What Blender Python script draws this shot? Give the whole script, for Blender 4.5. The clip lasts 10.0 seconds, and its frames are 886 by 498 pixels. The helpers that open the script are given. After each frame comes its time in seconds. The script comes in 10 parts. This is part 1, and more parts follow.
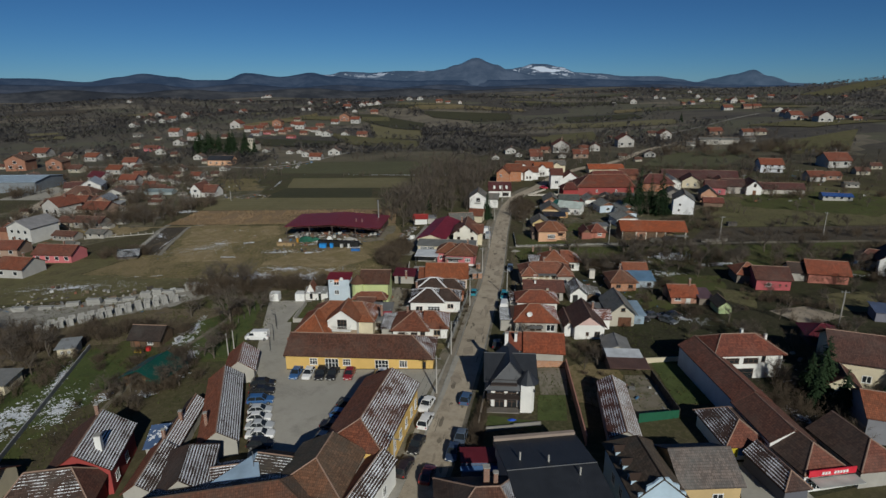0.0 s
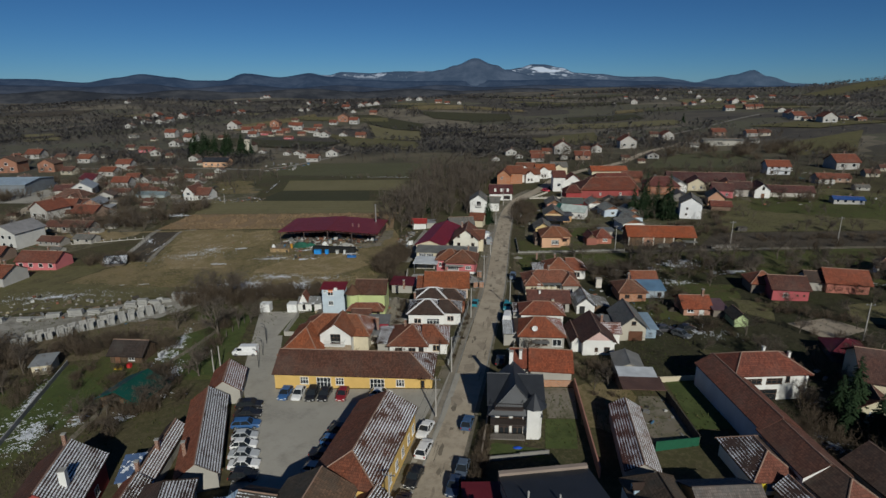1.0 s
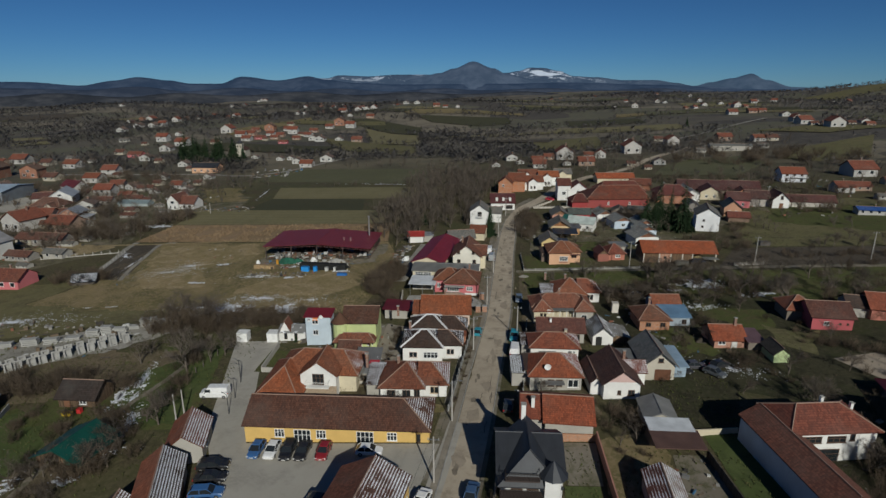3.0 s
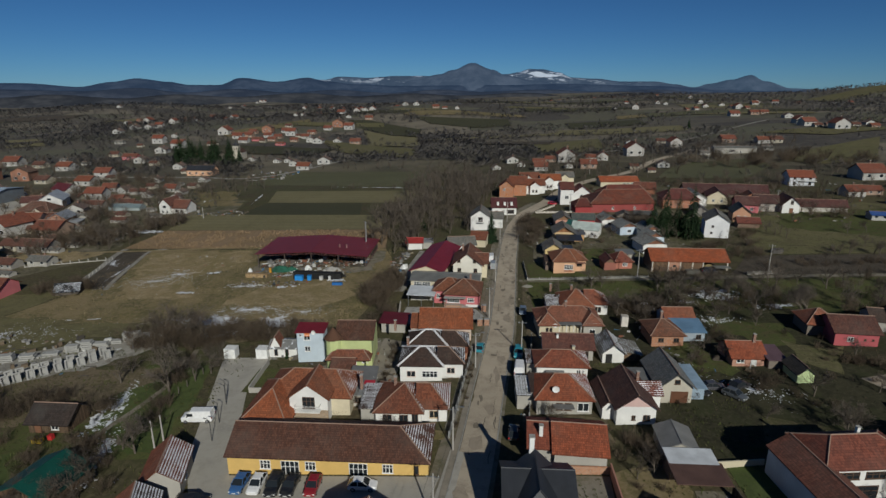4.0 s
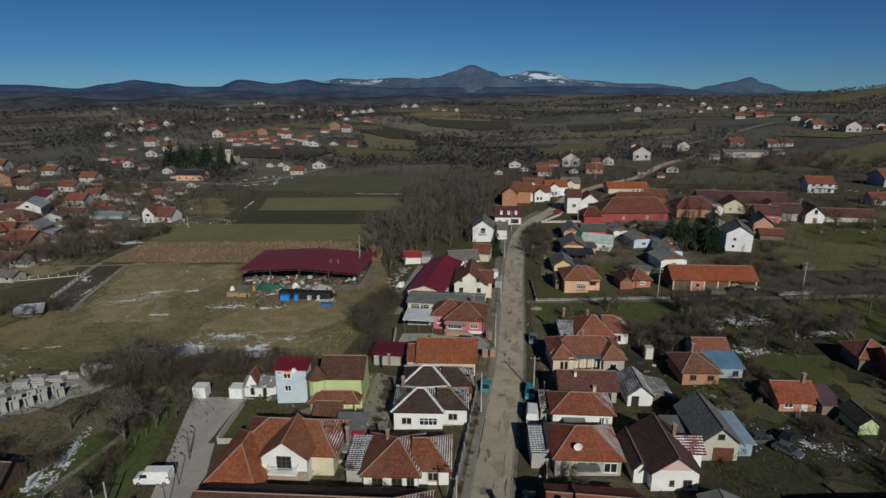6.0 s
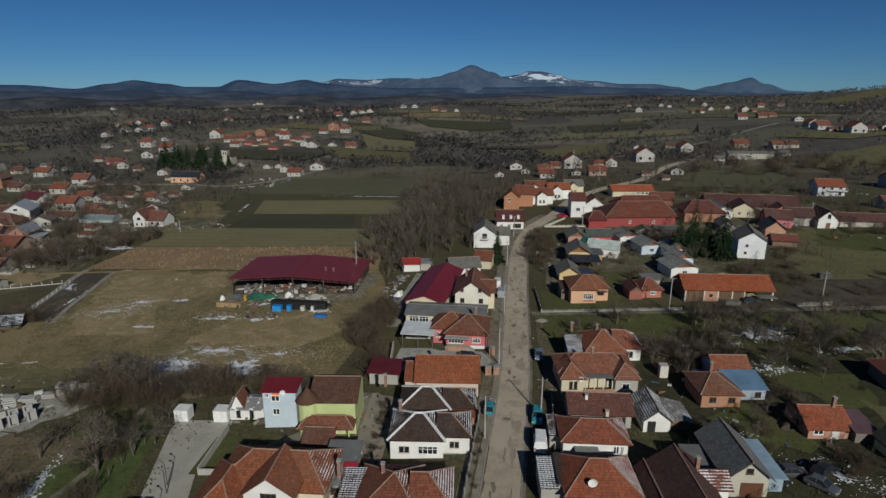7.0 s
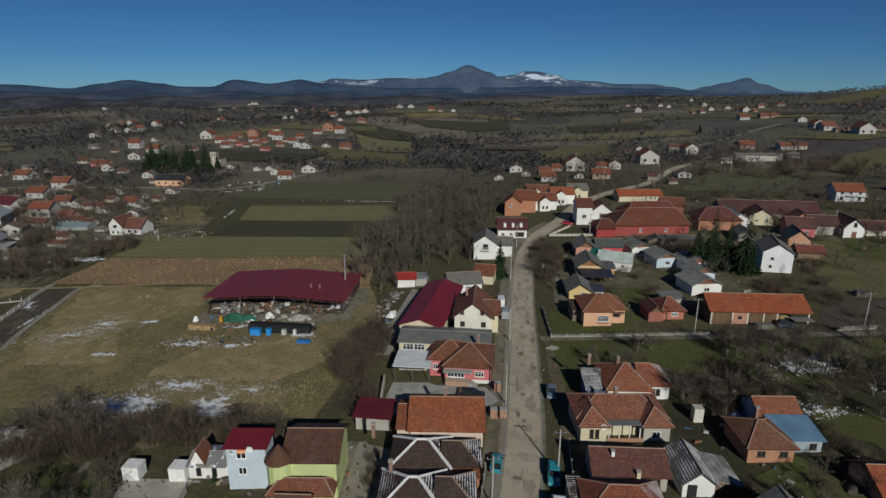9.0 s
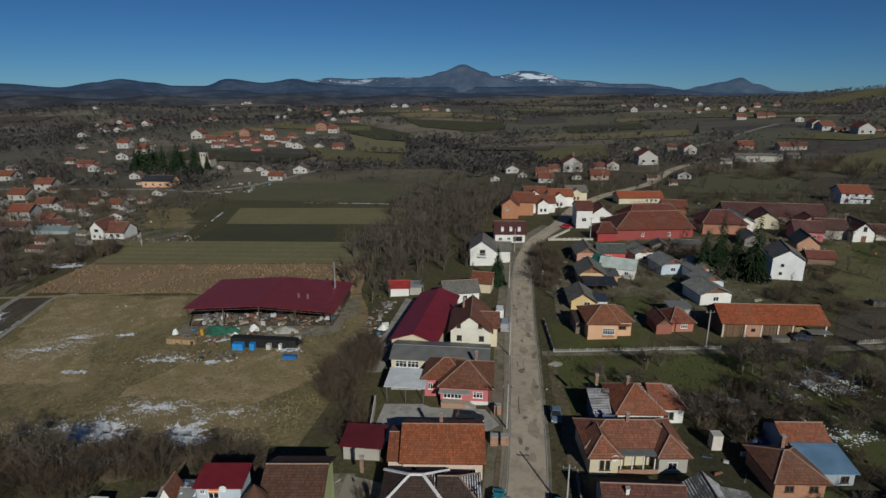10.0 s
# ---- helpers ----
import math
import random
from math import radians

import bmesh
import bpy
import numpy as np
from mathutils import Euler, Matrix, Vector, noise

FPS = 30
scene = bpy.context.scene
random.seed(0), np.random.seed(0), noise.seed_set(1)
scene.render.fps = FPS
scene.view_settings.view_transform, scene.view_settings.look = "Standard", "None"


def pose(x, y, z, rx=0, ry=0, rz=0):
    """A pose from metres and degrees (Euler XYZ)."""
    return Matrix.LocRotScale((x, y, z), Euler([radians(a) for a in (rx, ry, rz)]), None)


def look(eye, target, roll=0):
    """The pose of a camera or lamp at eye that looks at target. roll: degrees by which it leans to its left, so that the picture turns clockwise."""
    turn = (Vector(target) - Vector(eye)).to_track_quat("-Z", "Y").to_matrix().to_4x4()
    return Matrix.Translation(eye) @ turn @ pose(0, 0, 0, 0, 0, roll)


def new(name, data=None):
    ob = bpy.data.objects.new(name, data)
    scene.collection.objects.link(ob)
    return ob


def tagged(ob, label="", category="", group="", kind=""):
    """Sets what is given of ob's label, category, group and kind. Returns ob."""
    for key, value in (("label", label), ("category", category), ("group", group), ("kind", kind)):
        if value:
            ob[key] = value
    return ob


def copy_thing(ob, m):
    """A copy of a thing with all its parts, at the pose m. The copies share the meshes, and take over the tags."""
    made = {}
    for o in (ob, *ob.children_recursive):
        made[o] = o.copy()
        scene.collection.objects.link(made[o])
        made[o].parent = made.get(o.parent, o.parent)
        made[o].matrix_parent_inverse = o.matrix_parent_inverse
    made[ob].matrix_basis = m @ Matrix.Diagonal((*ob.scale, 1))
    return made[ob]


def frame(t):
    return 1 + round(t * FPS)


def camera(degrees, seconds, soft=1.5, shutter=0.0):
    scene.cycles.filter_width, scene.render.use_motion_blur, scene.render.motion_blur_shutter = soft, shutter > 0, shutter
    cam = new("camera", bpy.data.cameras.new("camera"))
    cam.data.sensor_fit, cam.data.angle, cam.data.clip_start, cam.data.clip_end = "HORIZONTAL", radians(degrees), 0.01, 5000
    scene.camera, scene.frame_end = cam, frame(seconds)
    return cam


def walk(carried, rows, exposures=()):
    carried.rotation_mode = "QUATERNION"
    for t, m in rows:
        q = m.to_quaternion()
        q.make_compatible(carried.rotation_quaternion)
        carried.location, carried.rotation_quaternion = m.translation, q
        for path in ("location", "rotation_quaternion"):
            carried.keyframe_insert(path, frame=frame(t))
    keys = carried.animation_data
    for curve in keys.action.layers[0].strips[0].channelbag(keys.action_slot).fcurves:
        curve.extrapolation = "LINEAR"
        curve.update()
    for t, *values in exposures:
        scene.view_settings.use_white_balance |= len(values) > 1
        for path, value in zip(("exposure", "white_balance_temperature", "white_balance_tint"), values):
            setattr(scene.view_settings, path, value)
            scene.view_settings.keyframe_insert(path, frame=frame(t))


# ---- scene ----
import collections

cam = camera(75.9, 10.0)
METRES, EYE, TILT, LEAN, TURN = 74.7, 50.0, 0.0, -2.1, 5.9
ROWS = [
    (0.0, 0.0, 0.0, 0.0, -0.66, -16.48, 2.22),
    (0.5, 0.0002, 0.0485, -0.0014, -0.69, -16.47, 2.23),
    (1.0, 0.0002, 0.0975, -0.0025, -0.73, -16.44, 2.23),
    (1.5, 0.0002, 0.1513, -0.0041, -0.78, -16.35, 2.21),
    (2.0, 0.0001, 0.1992, -0.0052, -0.82, -16.28, 2.18),
    (2.5, 0.0004, 0.2506, -0.0056, -0.87, -16.21, 2.18),
    (4.0, 0.0003, 0.3981, -0.0067, -0.99, -16.01, 2.17),
    (4.5, 0.0001, 0.4452, -0.0072, -1.02, -15.97, 2.15),
    (5.0, -0.0002, 0.4946, -0.0077, -1.05, -15.9, 2.13),
    (5.5, -0.0, 0.5461, -0.0084, -1.06, -15.86, 2.13),
    (7.0, 0.0002, 0.6952, -0.0102, -1.1, -15.8, 2.11),
    (7.5, -0.0001, 0.7433, -0.0108, -1.13, -15.79, 2.1),
    (8.0, -0.0, 0.7961, -0.0134, -1.18, -15.78, 2.09),
    (8.5, -0.0004, 0.8465, -0.0144, -1.29, -15.79, 2.07),
    (9.0, 0.0002, 0.8956, -0.0161, -1.45, -15.81, 2.06),
    (9.5, 0.0006, 0.9482, -0.0174, -1.72, -15.84, 2.02),
    (10.0, 0.0015, 0.9997, -0.0192, -1.98, -15.88, 2.0),
]
EXPOSURE = -0.56
walk(cam, [(t, pose(0, 0, EYE, TILT, LEAN, TURN) @ pose(METRES * x, METRES * y, METRES * z, 90 + pitch, roll, yaw)) for t, x, y, z, yaw, pitch, roll in ROWS],
     exposures=[(0.0, EXPOSURE, 6000, 9), (10.0, EXPOSURE, 6000, 9)])

# ---- light: clear winter sky, sun behind and to the right of the camera ----
SUN_EL, SUN_AZ = 28.5, 158.5
world = bpy.data.worlds.new("sky")
scene.world = world
world.use_nodes = True
wn = world.node_tree
sky = wn.nodes.new("ShaderNodeTexSky")
sky.sky_type = "NISHITA"
sky.sun_disc = False
sky.sun_elevation, sky.sun_rotation = radians(SUN_EL), radians(SUN_AZ)
sky.altitude, sky.air_density, sky.dust_density, sky.ozone_density = 1500, 0.7, 0.0, 8.0
wn.nodes["Background"].inputs[1].default_value = 0.053
cool = wn.nodes.new("ShaderNodeMix")
cool.data_type, cool.blend_type = "RGBA", "MULTIPLY"
cool.inputs[0].default_value = 1.0
cool.inputs[7].default_value = (0.74, 0.97, 1.0, 1)
wn.links.new(sky.outputs[0], cool.inputs[6])
wn.links.new(cool.outputs[2], wn.nodes["Background"].inputs[0])
sun = new("sun", bpy.data.lights.new("sun", "SUN"))
sun.data.energy, sun.data.angle, sun.data.color = 5.0, radians(0.6), (1.0, 0.94, 0.79)
sun_dir = Vector((math.sin(radians(SUN_AZ)) * math.cos(radians(SUN_EL)), math.cos(radians(SUN_AZ)) * math.cos(radians(SUN_EL)), math.sin(radians(SUN_EL))))
sun.matrix_world = look(sun_dir * 400, (0, 0, 0))

# ---- materials ----


class Nodes:
    """A small way to write node materials."""

    def __init__(self, name, rough=0.8, metal=0.0, spec=0.3):
        self.m = bpy.data.materials.new(name)
        self.m.use_nodes = True
        self.t = self.m.node_tree
        self.b = self.t.nodes["Principled BSDF"]
        self.b.inputs["Roughness"].default_value = rough
        self.b.inputs["Metallic"].default_value = metal
        self.b.inputs["Specular IOR Level"].default_value = spec

    def node(self, kind, values=None, **props):
        n = self.t.nodes.new("ShaderNode" + kind)
        for k, v in props.items():
            setattr(n, k, v)
        for k, v in (values or {}).items():
            if isinstance(v, bpy.types.NodeSocket):
                self.t.links.new(v, n.inputs[k])
            else:
                n.inputs[k].default_value = v
        return n

    def uv(self):
        return self.node("UVMap", uv_map="UVMap").outputs[0]

    def world(self):
        return self.node("NewGeometry").outputs["Position"]

    def local(self):
        return self.node("TexCoord").outputs["Object"]

    def noise(self, vec, scale, detail=3.0, rough=0.55):
        return self.node("TexNoise", {"Vector": vec, "Scale": scale, "Detail": detail, "Roughness": rough}).outputs[0]

    def ramp(self, fac, a, b):
        return self.node("MapRange", {0: fac, 1: a, 2: b}).outputs[0]

    def math(self, op, a, b=0.0):
        return self.node("Math", {0: a, 1: b}, operation=op).outputs[0]

    def mix(self, fac, a, b):
        n = self.node("Mix", data_type="RGBA")
        for i, v in ((0, fac), (6, a), (7, b)):
            if isinstance(v, bpy.types.NodeSocket):
                self.t.links.new(v, n.inputs[i])
            elif i:
                n.inputs[i].default_value = (*v[:3], 1)
            else:
                n.inputs[i].default_value = v
        return n.outputs[2]

    def color(self, socket):
        self.t.links.new(socket, self.b.inputs["Base Color"])
        return self

    def bump(self, height, dist=0.02, strength=0.6):
        n = self.node("Bump", {"Height": height, "Distance": dist, "Strength": strength})
        self.t.links.new(n.outputs[0], self.b.inputs["Normal"])
        return self


def shade(c, k):
    return tuple(min(1.0, v * k) for v in c[:3])


CACHE = {}


def plaster(c, name="plaster"):
    key = ("plaster", c)
    if key not in CACHE:
        n = Nodes(name, 0.9)
        p = n.world()
        big = n.ramp(n.noise(p, 0.35, 4), 0.35, 0.7)
        fine = n.ramp(n.noise(p, 3.0, 5), 0.3, 0.75)
        col = n.mix(big, shade(c, 0.86), shade(c, 1.04))
        col = n.mix(n.math("MULTIPLY", fine, 0.25), col, shade(c, 0.72))
        n.color(col).bump(n.noise(p, 18, 4), 0.01, 0.4)
        CACHE[key] = n.m
    return CACHE[key]


def brick(c=(0.42, 0.17, 0.09)):
    key = ("brick", c)
    if key not in CACHE:
        n = Nodes("brickwork", 0.9)
        p = n.local()
        v = n.node("CombineXYZ", {0: n.math("ADD", n.node("SeparateXYZ", {0: p}).outputs[0], n.node("SeparateXYZ", {0: p}).outputs[1]), 1: n.node("SeparateXYZ", {0: p}).outputs[2]}).outputs[0]
        b = n.node("TexBrick", {"Vector": v, "Color1": (*c, 1), "Color2": (*shade(c, 0.72), 1), "Mortar": (0.35, 0.3, 0.25, 1), "Scale": 1.0, "Mortar Size": 0.02, "Brick Width": 0.4, "Row Height": 0.2})
        big = n.ramp(n.noise(n.world(), 0.6, 4), 0.35, 0.7)
        n.color(n.mix(n.math("MULTIPLY", big, 0.3), b.outputs[0], shade(c, 0.6))).bump(b.outputs[1], 0.01, 0.4)
        CACHE[key] = n.m
    return CACHE[key]


def tiles(c, snow=0.0, age=0.5):
    """Clay roof tiles in rows; snow: how much of it lies in the furrows."""
    key = ("tiles", c, snow, age)
    if key not in CACHE:
        n = Nodes("roof_tiles", 0.85, 0.0, 0.25)
        sep = n.node("SeparateXYZ", {0: n.uv()})
        u, v = sep.outputs[0], sep.outputs[1]
        cu, cv = n.math("DIVIDE", u, 0.25), n.math("DIVIDE", v, 0.36)
        cell = n.node("CombineXYZ", {0: n.math("FLOOR", cu), 1: n.math("FLOOR", cv)}).outputs[0]
        rnd = n.node("TexWhiteNoise", {"Vector": cell}, noise_dimensions="2D").outputs[0]
        row = n.math("FRACT", cv)
        rib = n.math("ABSOLUTE", n.math("SUBTRACT", n.math("FRACT", cu), 0.5))
        p = n.world()
        moss = n.ramp(n.noise(p, 0.45, 5, 0.65), 0.42, 0.68)
        fine = n.ramp(n.noise(p, 2.2, 4, 0.7), 0.35, 0.7)
        col = n.mix(rnd, shade(c, 0.62), shade(c, 1.34))
        run = n.node("VectorMath", {0: n.node("CombineXYZ", {0: u, 1: v}).outputs[0], 1: (1.5, 0.16, 0.0)}, operation="MULTIPLY").outputs[0]
        col = n.mix(n.math("MULTIPLY", n.ramp(n.noise(run, 1.0, 5, 0.7), 0.42, 0.68), 0.5), col, (c[0] * 0.5 + 0.012, c[1] * 0.55 + 0.014, c[2] * 0.6 + 0.014))
        col = n.mix(n.math("MULTIPLY", moss, age), col, (c[0] * 0.42 + 0.02, c[1] * 0.6 + 0.02, c[2] * 0.7 + 0.02))
        col = n.mix(n.math("MULTIPLY", fine, 0.35), col, shade(c, 0.6))
        dark = n.math("LESS_THAN", row, 0.14)
        col = n.mix(n.math("MULTIPLY", dark, 0.6), col, shade(c, 0.28))
        col = n.mix(n.math("MULTIPLY", n.math("GREATER_THAN", rib, 0.39), 0.45), col, shade(c, 0.35))
        col = n.mix(n.math("MULTIPLY", n.ramp(n.noise(p, 0.18, 4, 0.6), 0.5, 0.7), 0.3), col, (c[0] * 0.5 + 0.08, c[1] * 0.7 + 0.07, c[2] * 0.8 + 0.06))
        if snow:
            furrow = n.math("FRACT", n.math("DIVIDE", v, 0.38))
            edge = n.math("MINIMUM", n.math("ADD", n.ramp(n.noise(p, 0.5, 4, 0.6), 0.3, 0.72), snow - 0.62), 0.58)
            inside = n.math("LESS_THAN", n.math("ABSOLUTE", n.math("SUBTRACT", furrow, 0.5)), n.math("ADD", n.math("MULTIPLY", edge, 0.46), n.math("MULTIPLY", n.math("SUBTRACT", n.noise(p, 5, 5, 0.75), 0.5), 0.6)))
            inside = n.math("MULTIPLY", inside, n.math("GREATER_THAN", n.math("ADD", n.math("ABSOLUTE", n.math("SUBTRACT", n.math("FRACT", n.math("DIVIDE", u, 0.42)), 0.5)), n.math("MULTIPLY", n.noise(p, 2.4, 4, 0.7), 0.5)), 0.34))
            col = n.mix(inside, col, (0.78, 0.8, 0.84))
        n.color(col).bump(n.math("ADD", n.math("MULTIPLY", rib, 1.0), n.math("MULTIPLY", row, -0.6)), 0.05, 0.8)
        CACHE[key] = n.m
    return CACHE[key]


def metal_roof(c, snow=0.0):
    key = ("metal", c, snow)
    if key not in CACHE:
        n = Nodes("sheet_metal_roof", 0.5, 0.1, 0.4)
        sep = n.node("SeparateXYZ", {0: n.uv()})
        f = n.math("FRACT", n.math("DIVIDE", sep.outputs[0], 0.35))
        rib = n.math("LESS_THAN", f, 0.18)
        p = n.world()
        col = n.mix(n.ramp(n.noise(p, 0.5, 5), 0.35, 0.7), shade(c, 0.8), shade(c, 1.1))
        col = n.mix(n.math("MULTIPLY", n.ramp(n.noise(p, 4, 4), 0.5, 0.75), 0.3), col, shade(c, 0.55))
        if snow:
            col = n.mix(n.math("GREATER_THAN", n.noise(p, 0.8, 5), 1 - snow), col, (0.8, 0.82, 0.86))
        n.color(col).bump(rib, 0.04, 0.7)
        CACHE[key] = n.m
    return CACHE[key]


def paint(c, rough=0.5, metal=0.0, name="paint"):
    key = ("paint", c, rough, metal)
    if key not in CACHE:
        n = Nodes(name, rough, metal)
        p = n.world()
        n.color(n.mix(n.ramp(n.noise(p, 1.3, 4), 0.35, 0.7), shade(c, 0.84), shade(c, 1.06))).bump(n.noise(p, 14, 3), 0.006, 0.3)
        CACHE[key] = n.m
    return CACHE[key]


def planks(c):
    key = ("planks", c)
    if key not in CACHE:
        n = Nodes("weathered_planks", 0.85)
        p = n.local()
        sep = n.node("SeparateXYZ", {0: p})
        s = n.math("ADD", sep.outputs[0], sep.outputs[1])
        board = n.node("TexWhiteNoise", {"W": n.math("FLOOR", n.math("DIVIDE", s, 0.18))}, noise_dimensions="1D").outputs[0]
        gap = n.math("LESS_THAN", n.math("FRACT", n.math("DIVIDE", s, 0.18)), 0.1)
        col = n.mix(board, shade(c, 0.6), shade(c, 1.2))
        col = n.mix(gap, col, shade(c, 0.15))
        n.color(col).bump(gap, -0.02, 0.6)
        CACHE[key] = n.m
    return CACHE[key]


def glass():
    if "glass" not in CACHE:
        n = Nodes("window_glass", 0.08, 0.0, 0.5)
        n.b.inputs["Base Color"].default_value = (0.02, 0.024, 0.028, 1)
        CACHE["glass"] = n.m
    return CACHE["glass"]


def car_paint():
    if "car" not in CACHE:
        n = Nodes("car_paint", 0.28, 0.0, 0.5)
        n.color(n.mix(n.math("MULTIPLY", n.ramp(n.noise(n.world(), 2.5, 4), 0.4, 0.8), 0.25), n.node("ObjectInfo").outputs["Color"], (0.16, 0.14, 0.11)))
        n.b.inputs["Coat Weight"].default_value = 0.5
        CACHE["car"] = n.m
    return CACHE["car"]


def ground_mat(name, cols, scales=(0.012, 0.12, 1.1), bump=0.08, snow=0.0):
    """Layers of colours, blended by noise at several sizes."""
    n = Nodes(name, 0.95, 0.0, 0.1)
    p = n.world()
    a, b, c, d = cols
    col = n.mix(n.ramp(n.noise(p, scales[0], 6, 0.62), 0.42, 0.58), a, b)
    col = n.mix(n.ramp(n.noise(p, scales[1], 6, 0.68), 0.46, 0.62), col, c)
    col = n.mix(n.math("MULTIPLY", n.ramp(n.noise(p, scales[2], 6, 0.75), 0.47, 0.63), 0.8), col, d)
    if snow:
        k = n.math("MULTIPLY", n.ramp(n.noise(p, 0.05, 4), 0.5, 0.62), n.math("GREATER_THAN", n.noise(p, 1.7, 5, 0.75), 1 - snow))
        col = n.mix(k, col, (0.75, 0.78, 0.84))
    n.color(col).bump(n.noise(p, 1.6, 6, 0.7), bump, 0.7)
    return n.m


def twig_mat(name, cols, scales):
    """Masses of fine bare twigs: light scatters through them as well as off them."""
    m = ground_mat(name, cols, scales, 0.0)
    t = m.node_tree
    link = t.nodes["Principled BSDF"].inputs["Base Color"].links[0].from_socket
    thin, mixed = t.nodes.new("ShaderNodeBsdfTranslucent"), t.nodes.new("ShaderNodeMixShader")
    mixed.inputs[0].default_value = 0.48
    t.links.new(link, thin.inputs[0])
    t.links.new(t.nodes["Principled BSDF"].outputs[0], mixed.inputs[1])
    t.links.new(thin.outputs[0], mixed.inputs[2])
    t.links.new(mixed.outputs[0], t.nodes["Material Output"].inputs[0])
    return m


def land_mat():
    """Rough winter land near by; a patchwork of fields, fallow and scrub further off."""
    n = Nodes("winter_land", 0.95, 0.0, 0.1)
    p = n.world()
    near = n.mix(n.ramp(n.noise(p, 0.02, 6, 0.62), 0.42, 0.58), (0.085, 0.077, 0.039), (0.058, 0.061, 0.028))
    near = n.mix(n.ramp(n.noise(p, 0.1, 6, 0.68), 0.46, 0.62), near, (0.068, 0.055, 0.036))
    near = n.mix(n.math("MULTIPLY", n.ramp(n.noise(p, 1.3, 6, 0.75), 0.47, 0.65), 0.8), near, (0.13, 0.112, 0.065))
    bent = n.node("VectorMath", {0: p, 1: n.node("VectorMath", {0: n.node("TexNoise", {"Vector": p, "Scale": 0.006, "Detail": 3.0}).outputs[1], 1: (70.0, 70.0, 0.0)}, operation="MULTIPLY").outputs[0]}, operation="ADD").outputs[0]
    cell = n.node("TexVoronoi", {"Vector": n.node("VectorMath", {0: bent, 1: (0.0065, 0.014, 0.0)}, operation="MULTIPLY").outputs[0], "Scale": 1.0}, distance="CHEBYCHEV").outputs[1]
    pick = n.node("SeparateXYZ", {0: cell})
    far = n.mix(n.math("GREATER_THAN", pick.outputs[0], 0.42), (0.118, 0.106, 0.084), (0.116, 0.113, 0.078))
    far = n.mix(n.math("GREATER_THAN", pick.outputs[1], 0.72), far, (0.072, 0.066, 0.06))
    far = n.mix(n.math("GREATER_THAN", pick.outputs[2], 0.8), far, (0.19, 0.166, 0.125))
    far = n.mix(n.math("MULTIPLY", n.ramp(n.noise(p, 0.02, 6, 0.7), 0.45, 0.62), 0.8), far, (0.09, 0.08, 0.07))
    far = n.mix(n.math("MULTIPLY", n.ramp(n.noise(p, 0.15, 5, 0.75), 0.5, 0.65), 0.6), far, (0.14, 0.126, 0.1))
    away = n.ramp(n.node("VectorMath", {0: p}, operation="LENGTH").outputs["Value"], 330, 520)
    n.color(n.mix(away, near, far)).bump(n.noise(p, 1.6, 6, 0.7), 0.1, 0.7)
    return n.m


def junk_mat():
    """Odds and ends, each piece in its own colour."""
    n = Nodes("odds_and_ends", 0.8)
    k = n.node("NewGeometry").outputs["Random Per Island"]
    r = n.node("ValToRGB", {0: k})
    e = r.color_ramp.elements
    r.color_ramp.interpolation = "CONSTANT"
    e[0].color, e[1].position, e[1].color = (0.05, 0.045, 0.04, 1), 0.2, (0.16, 0.12, 0.08, 1)
    for at, c in ((0.38, (0.3, 0.29, 0.27)), (0.52, (0.09, 0.08, 0.07)), (0.66, (0.55, 0.55, 0.53)), (0.78, (0.24, 0.1, 0.06)), (0.86, (0.2, 0.2, 0.2)), (0.93, (0.06, 0.16, 0.28)), (0.96, (0.42, 0.36, 0.24))):
        r.color_ramp.elements.new(at).color = (*c, 1)
    n.color(n.mix(n.math("MULTIPLY", n.noise(n.world(), 3, 4), 0.4), r.outputs[0], (0.06, 0.05, 0.04)))
    return n.m


def field_mat(name, a, b, angle, step):
    """A tilled or mown field with rows."""
    n = Nodes(name, 0.95, 0.0, 0.1)
    p = n.world()
    sep = n.node("SeparateXYZ", {0: p})
    s = n.math("ADD", n.math("MULTIPLY", sep.outputs[0], math.cos(angle)), n.math("MULTIPLY", sep.outputs[1], math.sin(angle)))
    s = n.math("ADD", s, n.math("MULTIPLY", n.noise(p, 0.25, 4), 1.6))
    w = n.math("ADD", n.math("MULTIPLY", n.math("SINE", n.math("MULTIPLY", s, 6.283 / step)), 0.5), 0.5)
    col = n.mix(n.ramp(n.noise(p, 0.06, 6, 0.65), 0.36, 0.66), a, b)
    col = n.mix(n.math("MULTIPLY", w, 0.4), col, shade(a, 0.7))
    col = n.mix(n.math("MULTIPLY", n.ramp(n.noise(p, 0.9, 5, 0.7), 0.45, 0.7), 0.55), col, shade(b, 0.6))
    n.color(col).bump(n.math("ADD", w, n.noise(p, 1.5, 5)), 0.1, 0.6)
    return n.m


ORANGE, RUST, BROWN, DKBROWN = (0.33, 0.1, 0.042), (0.21, 0.07, 0.038), (0.125, 0.055, 0.036), (0.075, 0.045, 0.034)
GREYTILE, MAROON, CHARCOAL = (0.19, 0.172, 0.15), (0.19, 0.02, 0.028), (0.032, 0.035, 0.042)
WHITE, CREAM, YELLOW, PINK, PEACH = (0.76, 0.75, 0.72), (0.62, 0.55, 0.4), (0.68, 0.455, 0.15), (0.56, 0.17, 0.18), (0.66, 0.4, 0.25)
PALEBLUE, LIME, GREYWALL, SALMON = (0.52, 0.6, 0.67), (0.52, 0.58, 0.27), (0.4, 0.38, 0.34), (0.5, 0.27, 0.2)
